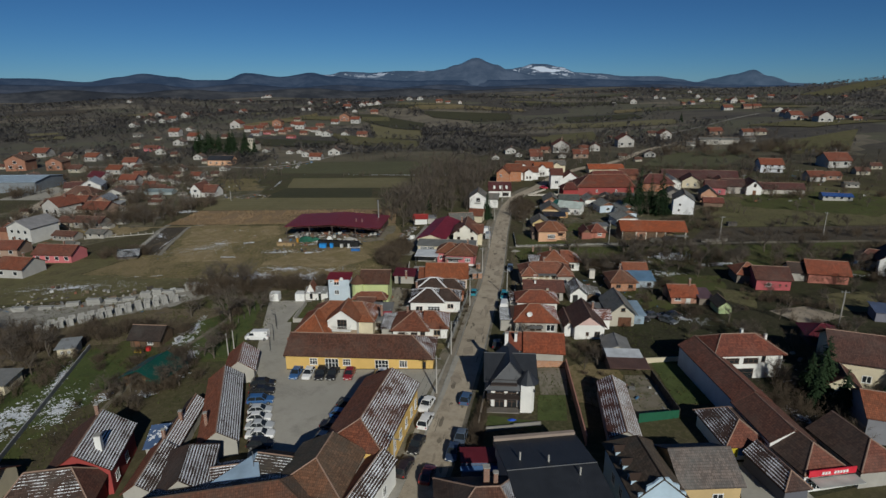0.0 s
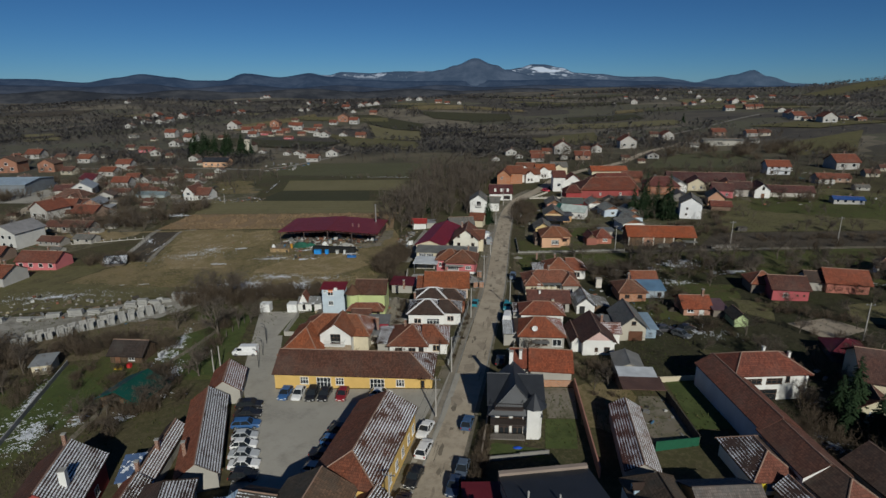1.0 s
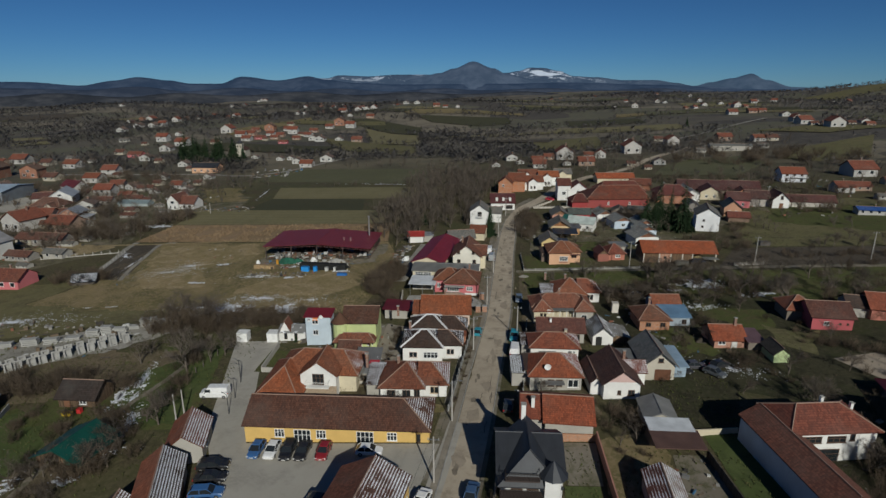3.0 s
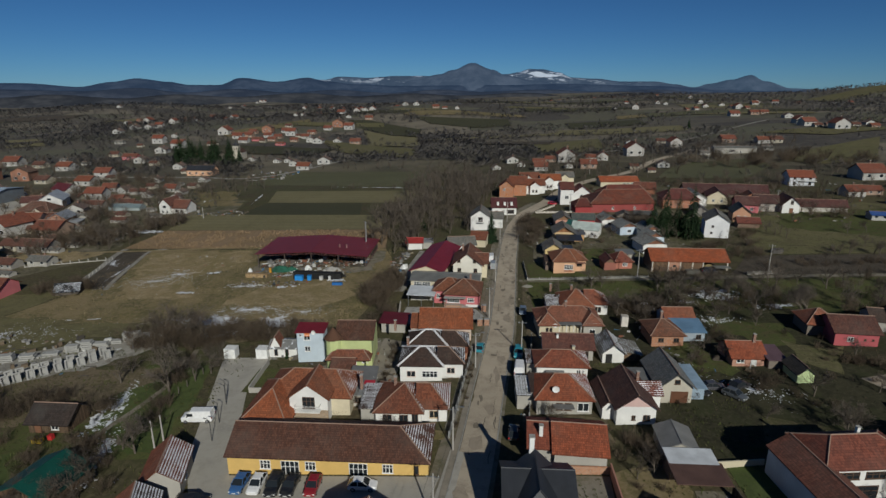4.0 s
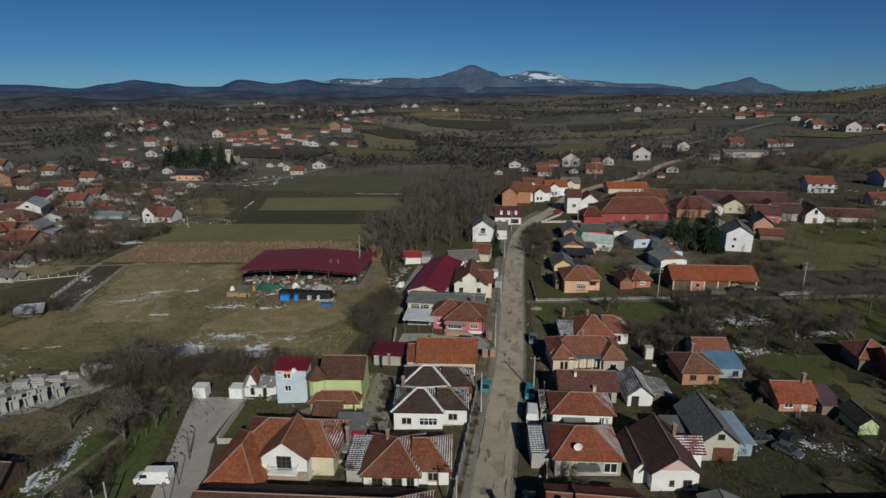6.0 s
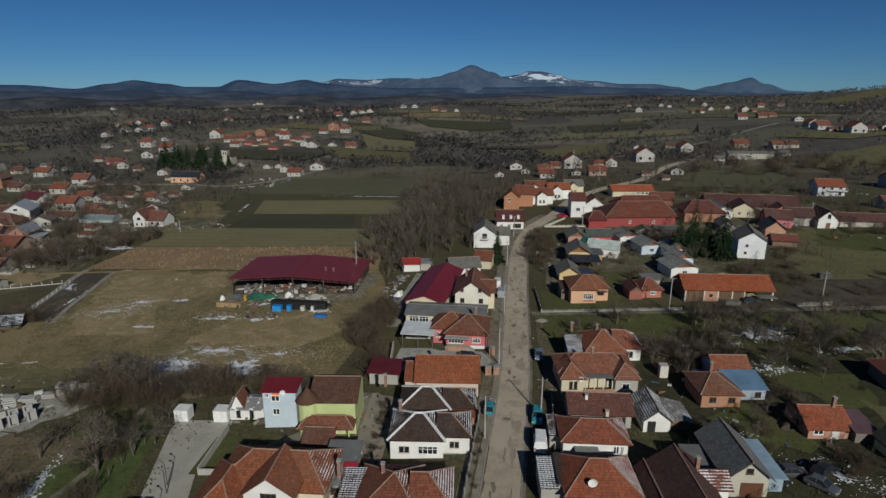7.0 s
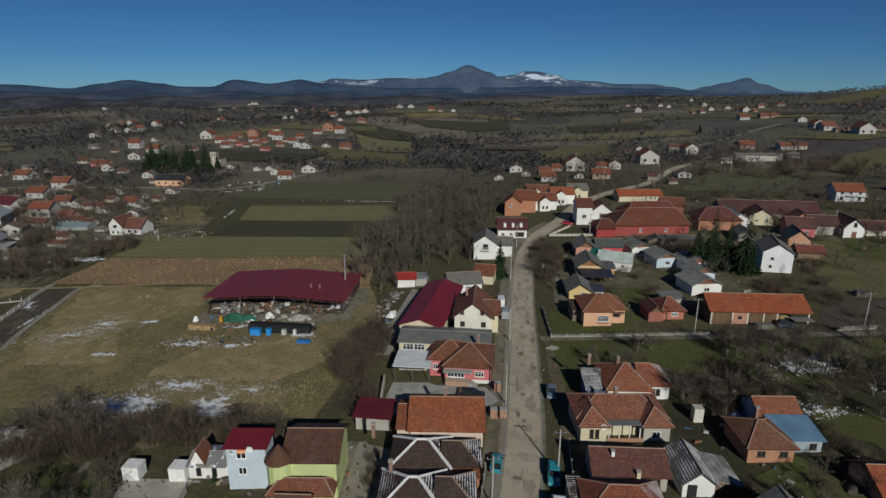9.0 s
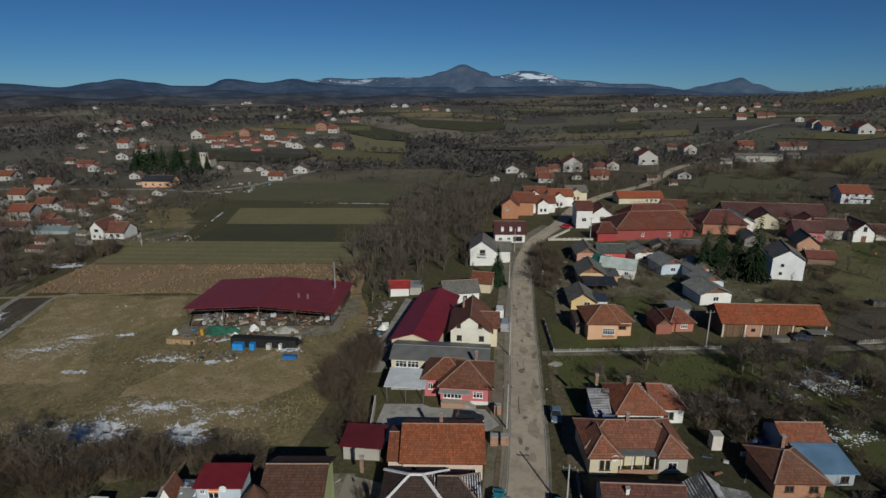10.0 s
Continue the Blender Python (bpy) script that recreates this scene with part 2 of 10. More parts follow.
M_WHITEFRAME, M_DARKFRAME = paint((0.75, 0.75, 0.74), 0.5, 0, "white_frame"), paint((0.1, 0.06, 0.04), 0.6, 0, "dark_frame")
M_MORTAR = paint((0.3, 0.2, 0.15), 0.9, 0, "ridge_mortar")
M_SNOWCAP = paint((0.66, 0.65, 0.66), 0.8, 0, "snowy_ridge")
M_CONCRETE = ground_mat("concrete", ((0.3, 0.29, 0.27), (0.38, 0.37, 0.34), (0.24, 0.23, 0.21), (0.33, 0.32, 0.3)), (0.1, 0.6, 4), 0.02)
M_CHIM = brick((0.26, 0.13, 0.09))
M_BARK = ground_mat("bark", ((0.13, 0.11, 0.09), (0.16, 0.135, 0.11), (0.07, 0.058, 0.045), (0.1, 0.085, 0.07)), (0.5, 2, 8), 0.02)
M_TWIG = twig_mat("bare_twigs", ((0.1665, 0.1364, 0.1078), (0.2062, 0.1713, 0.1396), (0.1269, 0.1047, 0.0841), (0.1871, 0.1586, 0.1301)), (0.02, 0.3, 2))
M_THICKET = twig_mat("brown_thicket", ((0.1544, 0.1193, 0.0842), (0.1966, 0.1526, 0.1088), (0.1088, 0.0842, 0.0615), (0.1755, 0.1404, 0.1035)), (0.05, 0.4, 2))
# Far twigs are greyed and lifted: distance haze is put into their colour.
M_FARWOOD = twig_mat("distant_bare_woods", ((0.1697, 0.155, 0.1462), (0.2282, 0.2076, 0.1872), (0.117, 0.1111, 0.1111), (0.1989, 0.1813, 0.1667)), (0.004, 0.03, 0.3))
M_NEEDLE = ground_mat("conifer_needles", ((0.018, 0.034, 0.016), (0.026, 0.046, 0.02), (0.012, 0.024, 0.012), (0.03, 0.045, 0.02)), (0.2, 1, 4), 0.02)
M_RUBBER, M_RIM = paint((0.02, 0.02, 0.02), 0.85, 0, "rubber"), paint((0.35, 0.35, 0.36), 0.4, 0.6, "wheel_rim")
M_LAMP, M_TAIL = paint((0.7, 0.7, 0.68), 0.2, 0, "headlight_glass"), paint((0.35, 0.02, 0.02), 0.25, 0, "tail_light_glass")
M_WOOD = planks((0.2, 0.13, 0.08))
M_STEEL = paint((0.3, 0.31, 0.32), 0.45, 0.7, "steel")

# ---- building helpers ----


def obj(name, verts, faces, mats, parent=None, label="", uvs=None, midx=None, smooth=False):
    me = bpy.data.meshes.new(name)
    me.from_pydata([tuple(v) for v in verts], [], faces)
    for m in mats if isinstance(mats, (list, tuple)) else [mats]:
        me.materials.append(m)
    if midx is not None:
        me.polygons.foreach_set("material_index", midx)
    if uvs is not None:
        layer = me.uv_layers.new(name="UVMap")
        layer.data.foreach_set("uv", [c for uv in uvs for c in uv])
    if smooth:
        me.polygons.foreach_set("use_smooth", [True] * len(me.polygons))
    me.update()
    ob = new(name, me)
    if parent is not None:
        ob.parent = parent
    if label:
        tagged(ob, label)
    return ob


def share(name, me, parent, m=None, label=""):
    ob = new(name, me)
    ob.parent = parent
    if m is not None:
        ob.matrix_basis = m
    if label:
        tagged(ob, label)
    return ob


class Geo:
    """Collects boxes, prisms and tubes into one mesh."""

    def __init__(self):
        self.v, self.f, self.i = [], [], []

    def box(self, x0, y0, z0, x1, y1, z1, mat=0, m=None):
        b = len(self.v)
        pts = [Vector((x, y, z)) for z in (z0, z1) for y in (y0, y1) for x in (x0, x1)]
        self.v += [m @ p if m else p for p in pts]
        self.f += [tuple(b + k for k in q) for q in ((0, 2, 3, 1), (4, 5, 7, 6), (0, 1, 5, 4), (2, 6, 7, 3), (0, 4, 6, 2), (1, 3, 7, 5))]
        self.i += [mat] * 6
        return self

    def tube(self, p, q, r0, r1, sides=6, mat=0, cap=True):
        p, q = Vector(p), Vector(q)
        d = (q - p).normalized()
        a = d.orthogonal().normalized()
        c = d.cross(a)
        b = len(self.v)
        for o, r in ((p, r0), (q, r1)):
            for k in range(sides):
                t = 2 * math.pi * k / sides
                self.v.append(o + (a * math.cos(t) + c * math.sin(t)) * r)
        for k in range(sides):
            self.f.append((b + k, b + (k + 1) % sides, b + sides + (k + 1) % sides, b + sides + k))
            self.i.append(mat)
        if cap:
            self.f += [tuple(b + sides + k for k in range(sides)), tuple(b + sides - 1 - k for k in range(sides))]
            self.i += [mat] * 2
        return self

    def poly(self, pts, mat=0):
        b = len(self.v)
        self.v += [Vector(p) for p in pts]
        self.f.append(tuple(range(b, b + len(pts))))
        self.i.append(mat)
        return self

    def prism(self, pts, z0, z1, mat=0):
        """An upright prism over a plan polygon, counter-clockwise."""
        b, k = len(self.v), len(pts)
        self.v += [Vector((x, y, z0)) for x, y in pts] + [Vector((x, y, z1)) for x, y in pts]
        self.f += [tuple(b + k - 1 - j for j in range(k)), tuple(b + k + j for j in range(k))]
        self.f += [(b + j, b + (j + 1) % k, b + k + (j + 1) % k, b + k + j) for j in range(k)]
        self.i += [mat] * (k + 2)
        return self

    def obj(self, name, mats, parent=None, label="", smooth=False):
        return obj(name, self.v, self.f, mats, parent, label, None, self.i, smooth)

    def mesh(self, name, mats):
        me = bpy.data.meshes.new(name)
        me.from_pydata([tuple(v) for v in self.v], [], self.f)
        for m in mats if isinstance(mats, (list, tuple)) else [mats]:
            me.materials.append(m)
        me.polygons.foreach_set("material_index", self.i)
        me.update()
        return me


def smooth01(a, b, x):
    t = max(0.0, min(1.0, (x - a) / (b - a)))
    return t * t * (3 - 2 * t)


# far hills: middle, half widths, height
HILLS = ((-40, 1130, 330, 280, 20), (-330, 930, 230, 200, 9), (900, 1300, 260, 260, 36), (-900, 1500, 420, 260, 16), (420, 1500, 260, 240, 12))


def gz(x, y):
    """Height of the land: falls gently towards the stream on the left, rolling hills far off."""
    z = -1.6 + 0.035 * 300 * math.tanh(x / 300)
    r = math.hypot(x, y)
    if r > 420:
        k = smooth01(420, 900, r)
        z += k * (5 * math.sin(x / 150 + 1.3) * math.sin(y / 180 + 0.4) + 2.5 * math.sin((x + 0.7 * y) / 90 + 0.7))
        z += 6 * smooth01(420, 620, r) * smooth01(100, 320, x) - 6 * k * smooth01(-150, -600, x)
        for cx, cy, sx, sy, rise in HILLS:
            z += k * rise * math.exp(-((x - cx) / sx) ** 2 - ((y - cy) / sy) ** 2)
    return z


def empty(name, x, y, rot, label, category, group="", z=None):
    e = new(name)
    e.empty_display_size = 0.5
    e.matrix_basis = pose(x, y, gz(x, y) if z is None else z, 0, 0, rot)
    return tagged(e, label, category, group)


SIDE_ROT = {"F": 0, "R": 90, "B": 180, "L": -90}
WIN = {}


def ring_geo(w, h, t, y0, y1):
    """A rectangular frame, one closed ring."""
    g = Geo()
    o = [(-w / 2, 0), (w / 2, 0), (w / 2, h), (-w / 2, h)]
    i = [(-w / 2 + t, t), (w / 2 - t, t), (w / 2 - t, h - t), (-w / 2 + t, h - t)]
    g.v = [Vector((x, y, z)) for y in (y0, y1) for q in (o, i) for x, z in q]
    for k in range(4):
        j = (k + 1) % 4
        g.f += [(k, j, 4 + j, 4 + k), (8 + j, 8 + k, 12 + k, 12 + j), (j, k, 8 + k, 8 + j), (4 + k, 4 + j, 12 + j, 12 + k)]
        g.i += [0] * 4
    return g


def window_mesh(w, h, frame_mat, bars):
    key = (w, h, frame_mat.name, bars)
    if key not in WIN:
        t = 0.09
        frame_me = ring_geo(w, h, t, -0.06, 0.03).mesh("window", [frame_mat])
        pane = Geo().box(-w / 2 + t, -0.02, t, w / 2 - t, 0.0, h - t).mesh("pane", [glass()])
        bar = Geo().box(-0.05, -0.05, t, 0.05, -0.02, h - t).mesh("mullion", [frame_mat])
        sill = Geo().box(-w / 2 - 0.08, -0.14, -0.06, w / 2 + 0.08, 0.02, 0.0).mesh("sill", [frame_mat])
        rail = Geo().box(-w / 2 + t, -0.045, h * 0.6, w / 2 - t, -0.02, h * 0.6 + 0.08).mesh("transom", [frame_mat])
        WIN[key] = (frame_me, pane, bar, sill, rail)
    return WIN[key]


def far_window_mesh(w, h):
    """A window seen from far off: frame and recessed pane in one skin."""
    key = (w, h, "far")
    if key not in WIN:
        g = ring_geo(w, h, 0.1, -0.06, -0.01)
        g.f.append((12, 13, 14, 15))
        g.i.append(1)
        WIN[key] = g.mesh("window", [M_WHITEFRAME, glass()])
    return WIN[key]


class House:
    """A building: its origin is the front left corner of the main wing, x along the front, y to the back."""

    def __init__(self, label, x, y, rot=0, name="house", category="house", group="", z=None):
        self.e = empty(name, x, y, rot, label, category, group, z)
        self.n = 0

    def wing(self, x, y, w, d, h, rise, axis="x", hip=(0, 0), wall=WHITE, roof=ORANGE, o=0.5, back=None, ends=None, start=None, front=None, caps=None, base=-0.8, wall_mat=None, roof_mat=None, gable_mat=None, thick=0.16, walls=True):
        """One rectangular block with a pitched roof. axis: the ridge's direction; hip: how far each ridge end is set back."""
        wm = wall_mat or plaster(wall)
        rm = roof_mat or tiles(roof)
        L, B = (w, d) if axis == "x" else (d, w)

        def loc(a, b, z):
            return (x + a, y + b, z) if axis == "x" else (x + w - b, y + a, z)
        s = rise / (B / 2)
        ze, zr = h - o * s, h + rise
        if walls:
            v = [loc(a, b, z) for z in (base, h) for a, b in ((0, 0), (L, 0), (L, B), (0, B))]
            f = [(0, 1, 5, 4), (1, 2, 6, 5), (2, 3, 7, 6), (3, 0, 4, 7), (3, 2, 1, 0)]
            mi = [0] * 5
            for end, k, q in ((0, 0, (3, 0, 4, 7)), (1, L, (1, 2, 6, 5))):
                if not hip[end] and rise > 0:
                    v.append(loc(k, B / 2, zr - 0.02))
                    f.append((q[3], q[2], len(v) - 1))
                    mi.append(1)
            obj("wall", v, f, [wm, gable_mat or wm], self.e, "", None, mi)
        # roof slopes with thickness
        a0 = hip[0] if hip[0] else -o
        a1 = L - hip[1] if hip[1] else L + o
        c = [(-o, -o, ze), (L + o, -o, ze), (L + o, B + o, ze), (-o, B + o, ze)]
        r0, r1 = (a0, B / 2, zr), (a1, B / 2, zr)
        slopes = [([c[0], c[1], r1, r0], front or rm), ([c[2], c[3], r0, r1], back or rm)]
        if hip[1]:
            slopes.append(([c[1], c[2], r1], ends or rm))
        if hip[0]:
            slopes.append(([c[3], c[0], r0], start or (ends if axis == "y" else None) or rm))
        v, f, uv, mi, mats = [], [], [], [], []
        for pts, m in slopes:
            if m not in mats:
                mats.append(m)
            P = [Vector(p) for p in pts]
            e = (P[1] - P[0]).normalized()
            nrm = e.cross(P[-1] - P[0]).normalized()
            up = nrm.cross(e)
            k = len(v)
            top = [Vector(loc(*p)) for p in P]
            v += top + [p - Vector((0, 0, thick)) for p in top]
            j = len(P)
            f.append(tuple(range(k, k + j)))
            uv += [((p - P[0]).dot(e) + self.n * 7.3, (p - P[0]).dot(up)) for p in P]
            mi.append(mats.index(m))
            f.append(tuple(k + j + i for i in reversed(range(j))))
            uv += [(0, 0)] * j
            mi.append(mats.index(m))
            edges = [0]
            if j == 4 and not hip[1]:
                edges.append(1 if pts[1] == c[1] else 3)
            if j == 4 and not hip[0]:
                edges.append(3 if pts[1] == c[1] else 1)
            for i in edges:
                i2 = (i + 1) % j
                f.append((k + i, k + j + i, k + j + i2, k + i2))
                uv += [(0, 0)] * 4
                mi.append(mats.index(m))
        ro = obj("roof", v, f, mats, self.e, "", uv, mi)
        # ridge and hip caps
        segs = [(r0, r1)]
        if hip[1]:
            segs += [(c[1], r1), (c[2], r1)]
        if hip[0]:
            segs += [(c[0], r0), (c[3], r0)]
        g = Geo()
        for p, q in segs:
            if (Vector(p) - Vector(q)).length > 0.3:
                g.tube(Vector(loc(*p)) + Vector((0, 0, 0.0)), Vector(loc(*q)) + Vector((0, 0, 0.0)), 0.2 if caps is M_SNOWCAP else 0.1, 0.2 if caps is M_SNOWCAP else 0.1, 5)
        if g.v and rise > 0.3:
            g.obj("ridge_cap", [caps or M_MORTAR if not roof_mat else roof_mat], ro)
        # gutter along the front eave
        self.n += 1
        self.last = (x, y, w, d, h)
        return self

    def shed(self, x, y, w, d, h0, h1, wall=WHITE, roof_mat=None, o=0.4, wall_mat=None, base=-0.8, slope="y", walls=True):
        """A block with a single-pitch roof, h0 high at the front (or left) and h1 at the back (or right)."""
        wm = wall_mat or plaster(wall)
        zs = (h0, h0, h1, h1) if slope == "y" else (h0, h1, h1, h0)
        q = ((x, y), (x + w, y), (x + w, y + d), (x, y + d))
        if walls:
            v = [(a, b, base) for a, b in q] + [(a, b, z) for (a, b), z in zip(q, zs)]
            obj("wall", v, [(0, 1, 5, 4), (1, 2, 6, 5), (2, 3, 7, 6), (3, 0, 4, 7), (3, 2, 1, 0)], wm, self.e)
        k = (h1 - h0) / (d if slope == "y" else w)
        qq = ((x - o, y - o), (x + w + o, y - o), (x + w + o, y + d + o), (x - o, y + d + o))
        zz = [h0 + 0.02 + k * ((b - y) if slope == "y" else (a - x)) for a, b in qq]
        v = [(a, b, z + 0.12) for (a, b), z in zip(qq, zz)] + [(a, b, z) for (a, b), z in zip(qq, zz)]
        f = [(0, 1, 2, 3), (7, 6, 5, 4), (0, 4, 5, 1), (1, 5, 6, 2), (2, 6, 7, 3), (3, 7, 4, 0)]
        uv = []
        for face in f:
            uv += [(v[i][0], v[i][1]) if slope == "y" else (v[i][1], v[i][0]) for i in face]
        obj("roof", v, f, roof_mat or metal_roof((0.3, 0.3, 0.3)), self.e, "", uv)
        self.n += 1
        self.last = (x, y, w, d, max(h0, h1))
        return self

    def at(self, side, u, z, out=0.0):
        x, y, w, d, h = self.last
        p = {"F": (x + u, y - out), "B": (x + u, y + d + out), "L": (x - out, y + u), "R": (x + w + out, y + u)}[side]
        return pose(p[0], p[1], z, 0, 0, SIDE_ROT[side])

    def win(self, side, us, z=1.0, w=1.3, h=1.3, frame_mat=None, bars=2):
        fm, pm, bar, sill, rail = window_mesh(w, h, frame_mat or M_WHITEFRAME, bars)
        for u in us:
            o = share("window", fm, self.e, self.at(side, u, z, 0.01))
            share("pane", pm, o)
            for k in range(1, bars):
                share("mullion", bar, o, pose(-w / 2 + w * k / bars, 0, 0))
            if z > 0.5:
                share("sill", sill, o)
            if bars > 2 or h > 1.6:
                share("transom", rail, o)
        return self

    def far_win(self, side, us, z=1.0, w=1.3, h=1.3):
        for u in us:
            share("window", far_window_mesh(w, h), self.e, self.at(side, u, z, 0.01))
        return self

    def door(self, side, u, w=1.0, h=2.1, c=(0.2, 0.1, 0.06), z=0.0, name="door"):
        m = self.at(side, u, z, 0.01)
        g = Geo().box(-w / 2, -0.05, 0, w / 2, 0.02, h).box(-w / 2 - 0.08, -0.08, 0, -w / 2, 0.02, h + 0.08).box(w / 2, -0.08, 0, w / 2 + 0.08, 0.02, h + 0.08).box(-w / 2, -0.08, h, w / 2, 0.02, h + 0.08)
        o = g.obj(name, [paint(c)], self.e)
        o.matrix_basis = m
        hd = Geo().box(w / 2 - 0.2, -0.1, h * 0.46, w / 2 - 0.1, -0.05, h * 0.46 + 0.04).obj("handle", [M_STEEL], o)
        return self

    def chimney(self, x, y, z0, z1, s=0.46, mat=None):
        g = Geo().box(x - s / 2, y - s / 2, z0, x + s / 2, y + s / 2, z1)
        g.box(x - s / 2 - 0.07, y - s / 2 - 0.07, z1, x + s / 2 + 0.07, y + s / 2 + 0.07, z1 + 0.1, 1)
        g.obj("chimney", [mat or M_CHIM, M_CONCRETE], self.e)
        return self

    def balcony(self, x0, x1, y, z, depth=1.3, c=WHITE, rail=(0.6, 0.6, 0.58), bars=True):
        g = Geo().box(x0, y - depth, z - 0.18, x1, y, z)
        o = g.obj("balcony", [plaster(c)], self.e)
        r = Geo().box(x0, y - depth, z + 0.9, x1, y - depth + 0.06, z + 0.98).box(x0, y - depth, z + 0.9, x0 + 0.06, y, z + 0.98).box(x1 - 0.06, y - depth, z + 0.9, x1, y, z + 0.98)
        n = max(2, int((x1 - x0) / 0.35))
        for k in range(n + 1):
            a = x0 + (x1 - x0 - 0.04) * k / n
            r.box(a, y - depth + 0.01, z, a + 0.04, y - depth + 0.05, z + 0.9)
        r.obj("railing", [paint(rail)], o)
        return self

    def dish(self, m, r=0.45):
        g = Geo()
        b = 10
        pts = [Vector((math.cos(t) * r, -0.16, math.sin(t) * r)) for t in [2 * math.pi * k / b for k in range(b)]]
        inn = [Vector((p.x * 0.55, -0.05, p.z * 0.55)) for p in pts]
        for k in range(b):
            g.poly([pts[k], pts[(k + 1) % b], inn[(k + 1) % b], inn[k]])
        g.poly(inn)
        g.tube((0, 0, 0), (0, 0.3, -0.3), 0.03, 0.03, 5).tube((0, -0.05, -r * 0.5), (0, -0.5, 0), 0.02, 0.02, 4)
        o = g.obj("satellite_dish", [paint((0.75, 0.74, 0.72))], self.e)
        o.matrix_basis = m
        return self

    def dormer(self, x, y, z, w, d, hh, c, rot=0, roof=None):
        """A small gabled dormer; x, y, z: middle of its foot."""
        m = pose(x, y, z, 0, 0, rot)
        g = Geo()
        v = [(-w / 2, 0, 0), (w / 2, 0, 0), (w / 2, d, 0), (-w / 2, d, 0), (-w / 2, 0, hh), (w / 2, 0, hh), (w / 2, d, hh), (-w / 2, d, hh), (0, 0, hh + w * 0.4), (0, d, hh + w * 0.4)]
        g.v = [m @ Vector(p) for p in v]
        g.f = [(0, 1, 5, 8, 4), (1, 2, 6, 5), (2, 3, 7, 9, 6), (3, 0, 4, 7)]
        g.i = [0] * 4
        o = g.obj("dormer", [plaster(c)], self.e)
        r = Geo()
        k = w / 2 + 0.12
        for sx in (-1, 1):
            q = [(sx * k, -0.15, hh - 0.1), (sx * k, d, hh - 0.1), (0, d, hh + w * 0.4 + 0.06), (0, -0.15, hh + w * 0.4 + 0.06)]
            r.poly([m @ Vector(p) for p in q])
        r.obj("dormer_roof", [roof or tiles(DKBROWN)], o)
        wn2 = Geo().box(-w * 0.28, -0.04, hh * 0.25, w * 0.28, -0.01, hh * 0.9)
        wn2.v = [m @ p for p in wn2.v]
        wn2.obj("pane", [glass()], o)
        return self

    def plain(self, name, geo, mats, label=""):
        geo.obj(name, mats if isinstance(mats, list) else [mats], self.e, label)
        return self


# ---- trees ----


def limb(g, p, d, length, r, depth, rng, sides, spread, mats):
    """A tapering, bending limb that forks."""
    if depth == 0:
        side = Vector(d).orthogonal().normalized() * max(r, 0.03)
        p = Vector(p)
        g[1].poly([p - side, p + side, p + Vector(d) * length * 1.1])
        return
    segs = 3 if depth > 1 else 2
    q, dd = Vector(p), Vector(d)
    for k in range(segs):
        n = q + dd * (length / segs)
        r1 = r * (1 - 0.25 * (k + 1) / segs)
        g[0 if depth >= 3 else 1].tube(q, n, r * (1 - 0.25 * k / segs), r1, sides if depth >= 3 else 3, 0, False)
        q = n
        dd = (dd + Vector((rng.uniform(-1, 1), rng.uniform(-1, 1), rng.uniform(-0.3, 0.8))) * 0.16).normalized()
        if depth > 0:
            for j in range(1 if k < segs - 1 else rng.choice((2, 3))):
                a = rng.uniform(0, 2 * math.pi)
                side = (dd.orthogonal().normalized() * math.cos(a) + dd.cross(dd.orthogonal().normalized()) * math.sin(a))
                nd = (dd * rng.uniform(0.6, 1.0) + side * spread * rng.uniform(0.6, 1.2) + Vector((0, 0, 0.15))).normalized()
                limb(g, q, nd, length * rng.uniform(0.6, 0.82), max(r1 * 0.62, 0.02), depth - 1, rng, sides, spread, mats)


def bare_tree(seed, h, spread=0.75, levels=4, name="bare_tree", label="leafless winter tree with grey-brown branches", stems=1):
    rng = random.Random(seed)
    e = tagged(new(name), label, "tree" if name == "bare_tree" else "shrub", "bare trees" if name == "bare_tree" else "bare shrubs")
    g = (Geo(), Geo())
    for s in range(stems):
        d = Vector((rng.uniform(-1, 1), rng.uniform(-1, 1), 0)) * (0.05 if stems == 1 else 0.5) + Vector((0, 0, 1))
        limb(g, (rng.uniform(-0.3, 0.3) * (stems > 1), rng.uniform(-0.3, 0.3) * (stems > 1), -0.3), d.normalized(), h * 0.36, h * (0.022 if stems == 1 else 0.01), levels, rng, 6, spread, None)
    # fine twigs: slim blades along the outer branches
    ends = [g[1].v[k] for k in range(0, len(g[1].v), 6)]
    for p in ends:
        if p.z > h * 0.25 and rng.random() < 0.6:
            for j in range(1):
                d = Vector((rng.uniform(-1, 1), rng.uniform(-1, 1), rng.uniform(-0.2, 1.1))).normalized() * rng.uniform(0.35, 0.95) * (h / 8) ** 0.5
                s = d.orthogonal().normalized() * 0.026
                g[1].poly([p - s, p + s, p + d])
    if g[0].v:
        g[0].obj("trunk", [M_BARK], e)
    g[1].obj("crown", [M_TWIG], e)
    return e


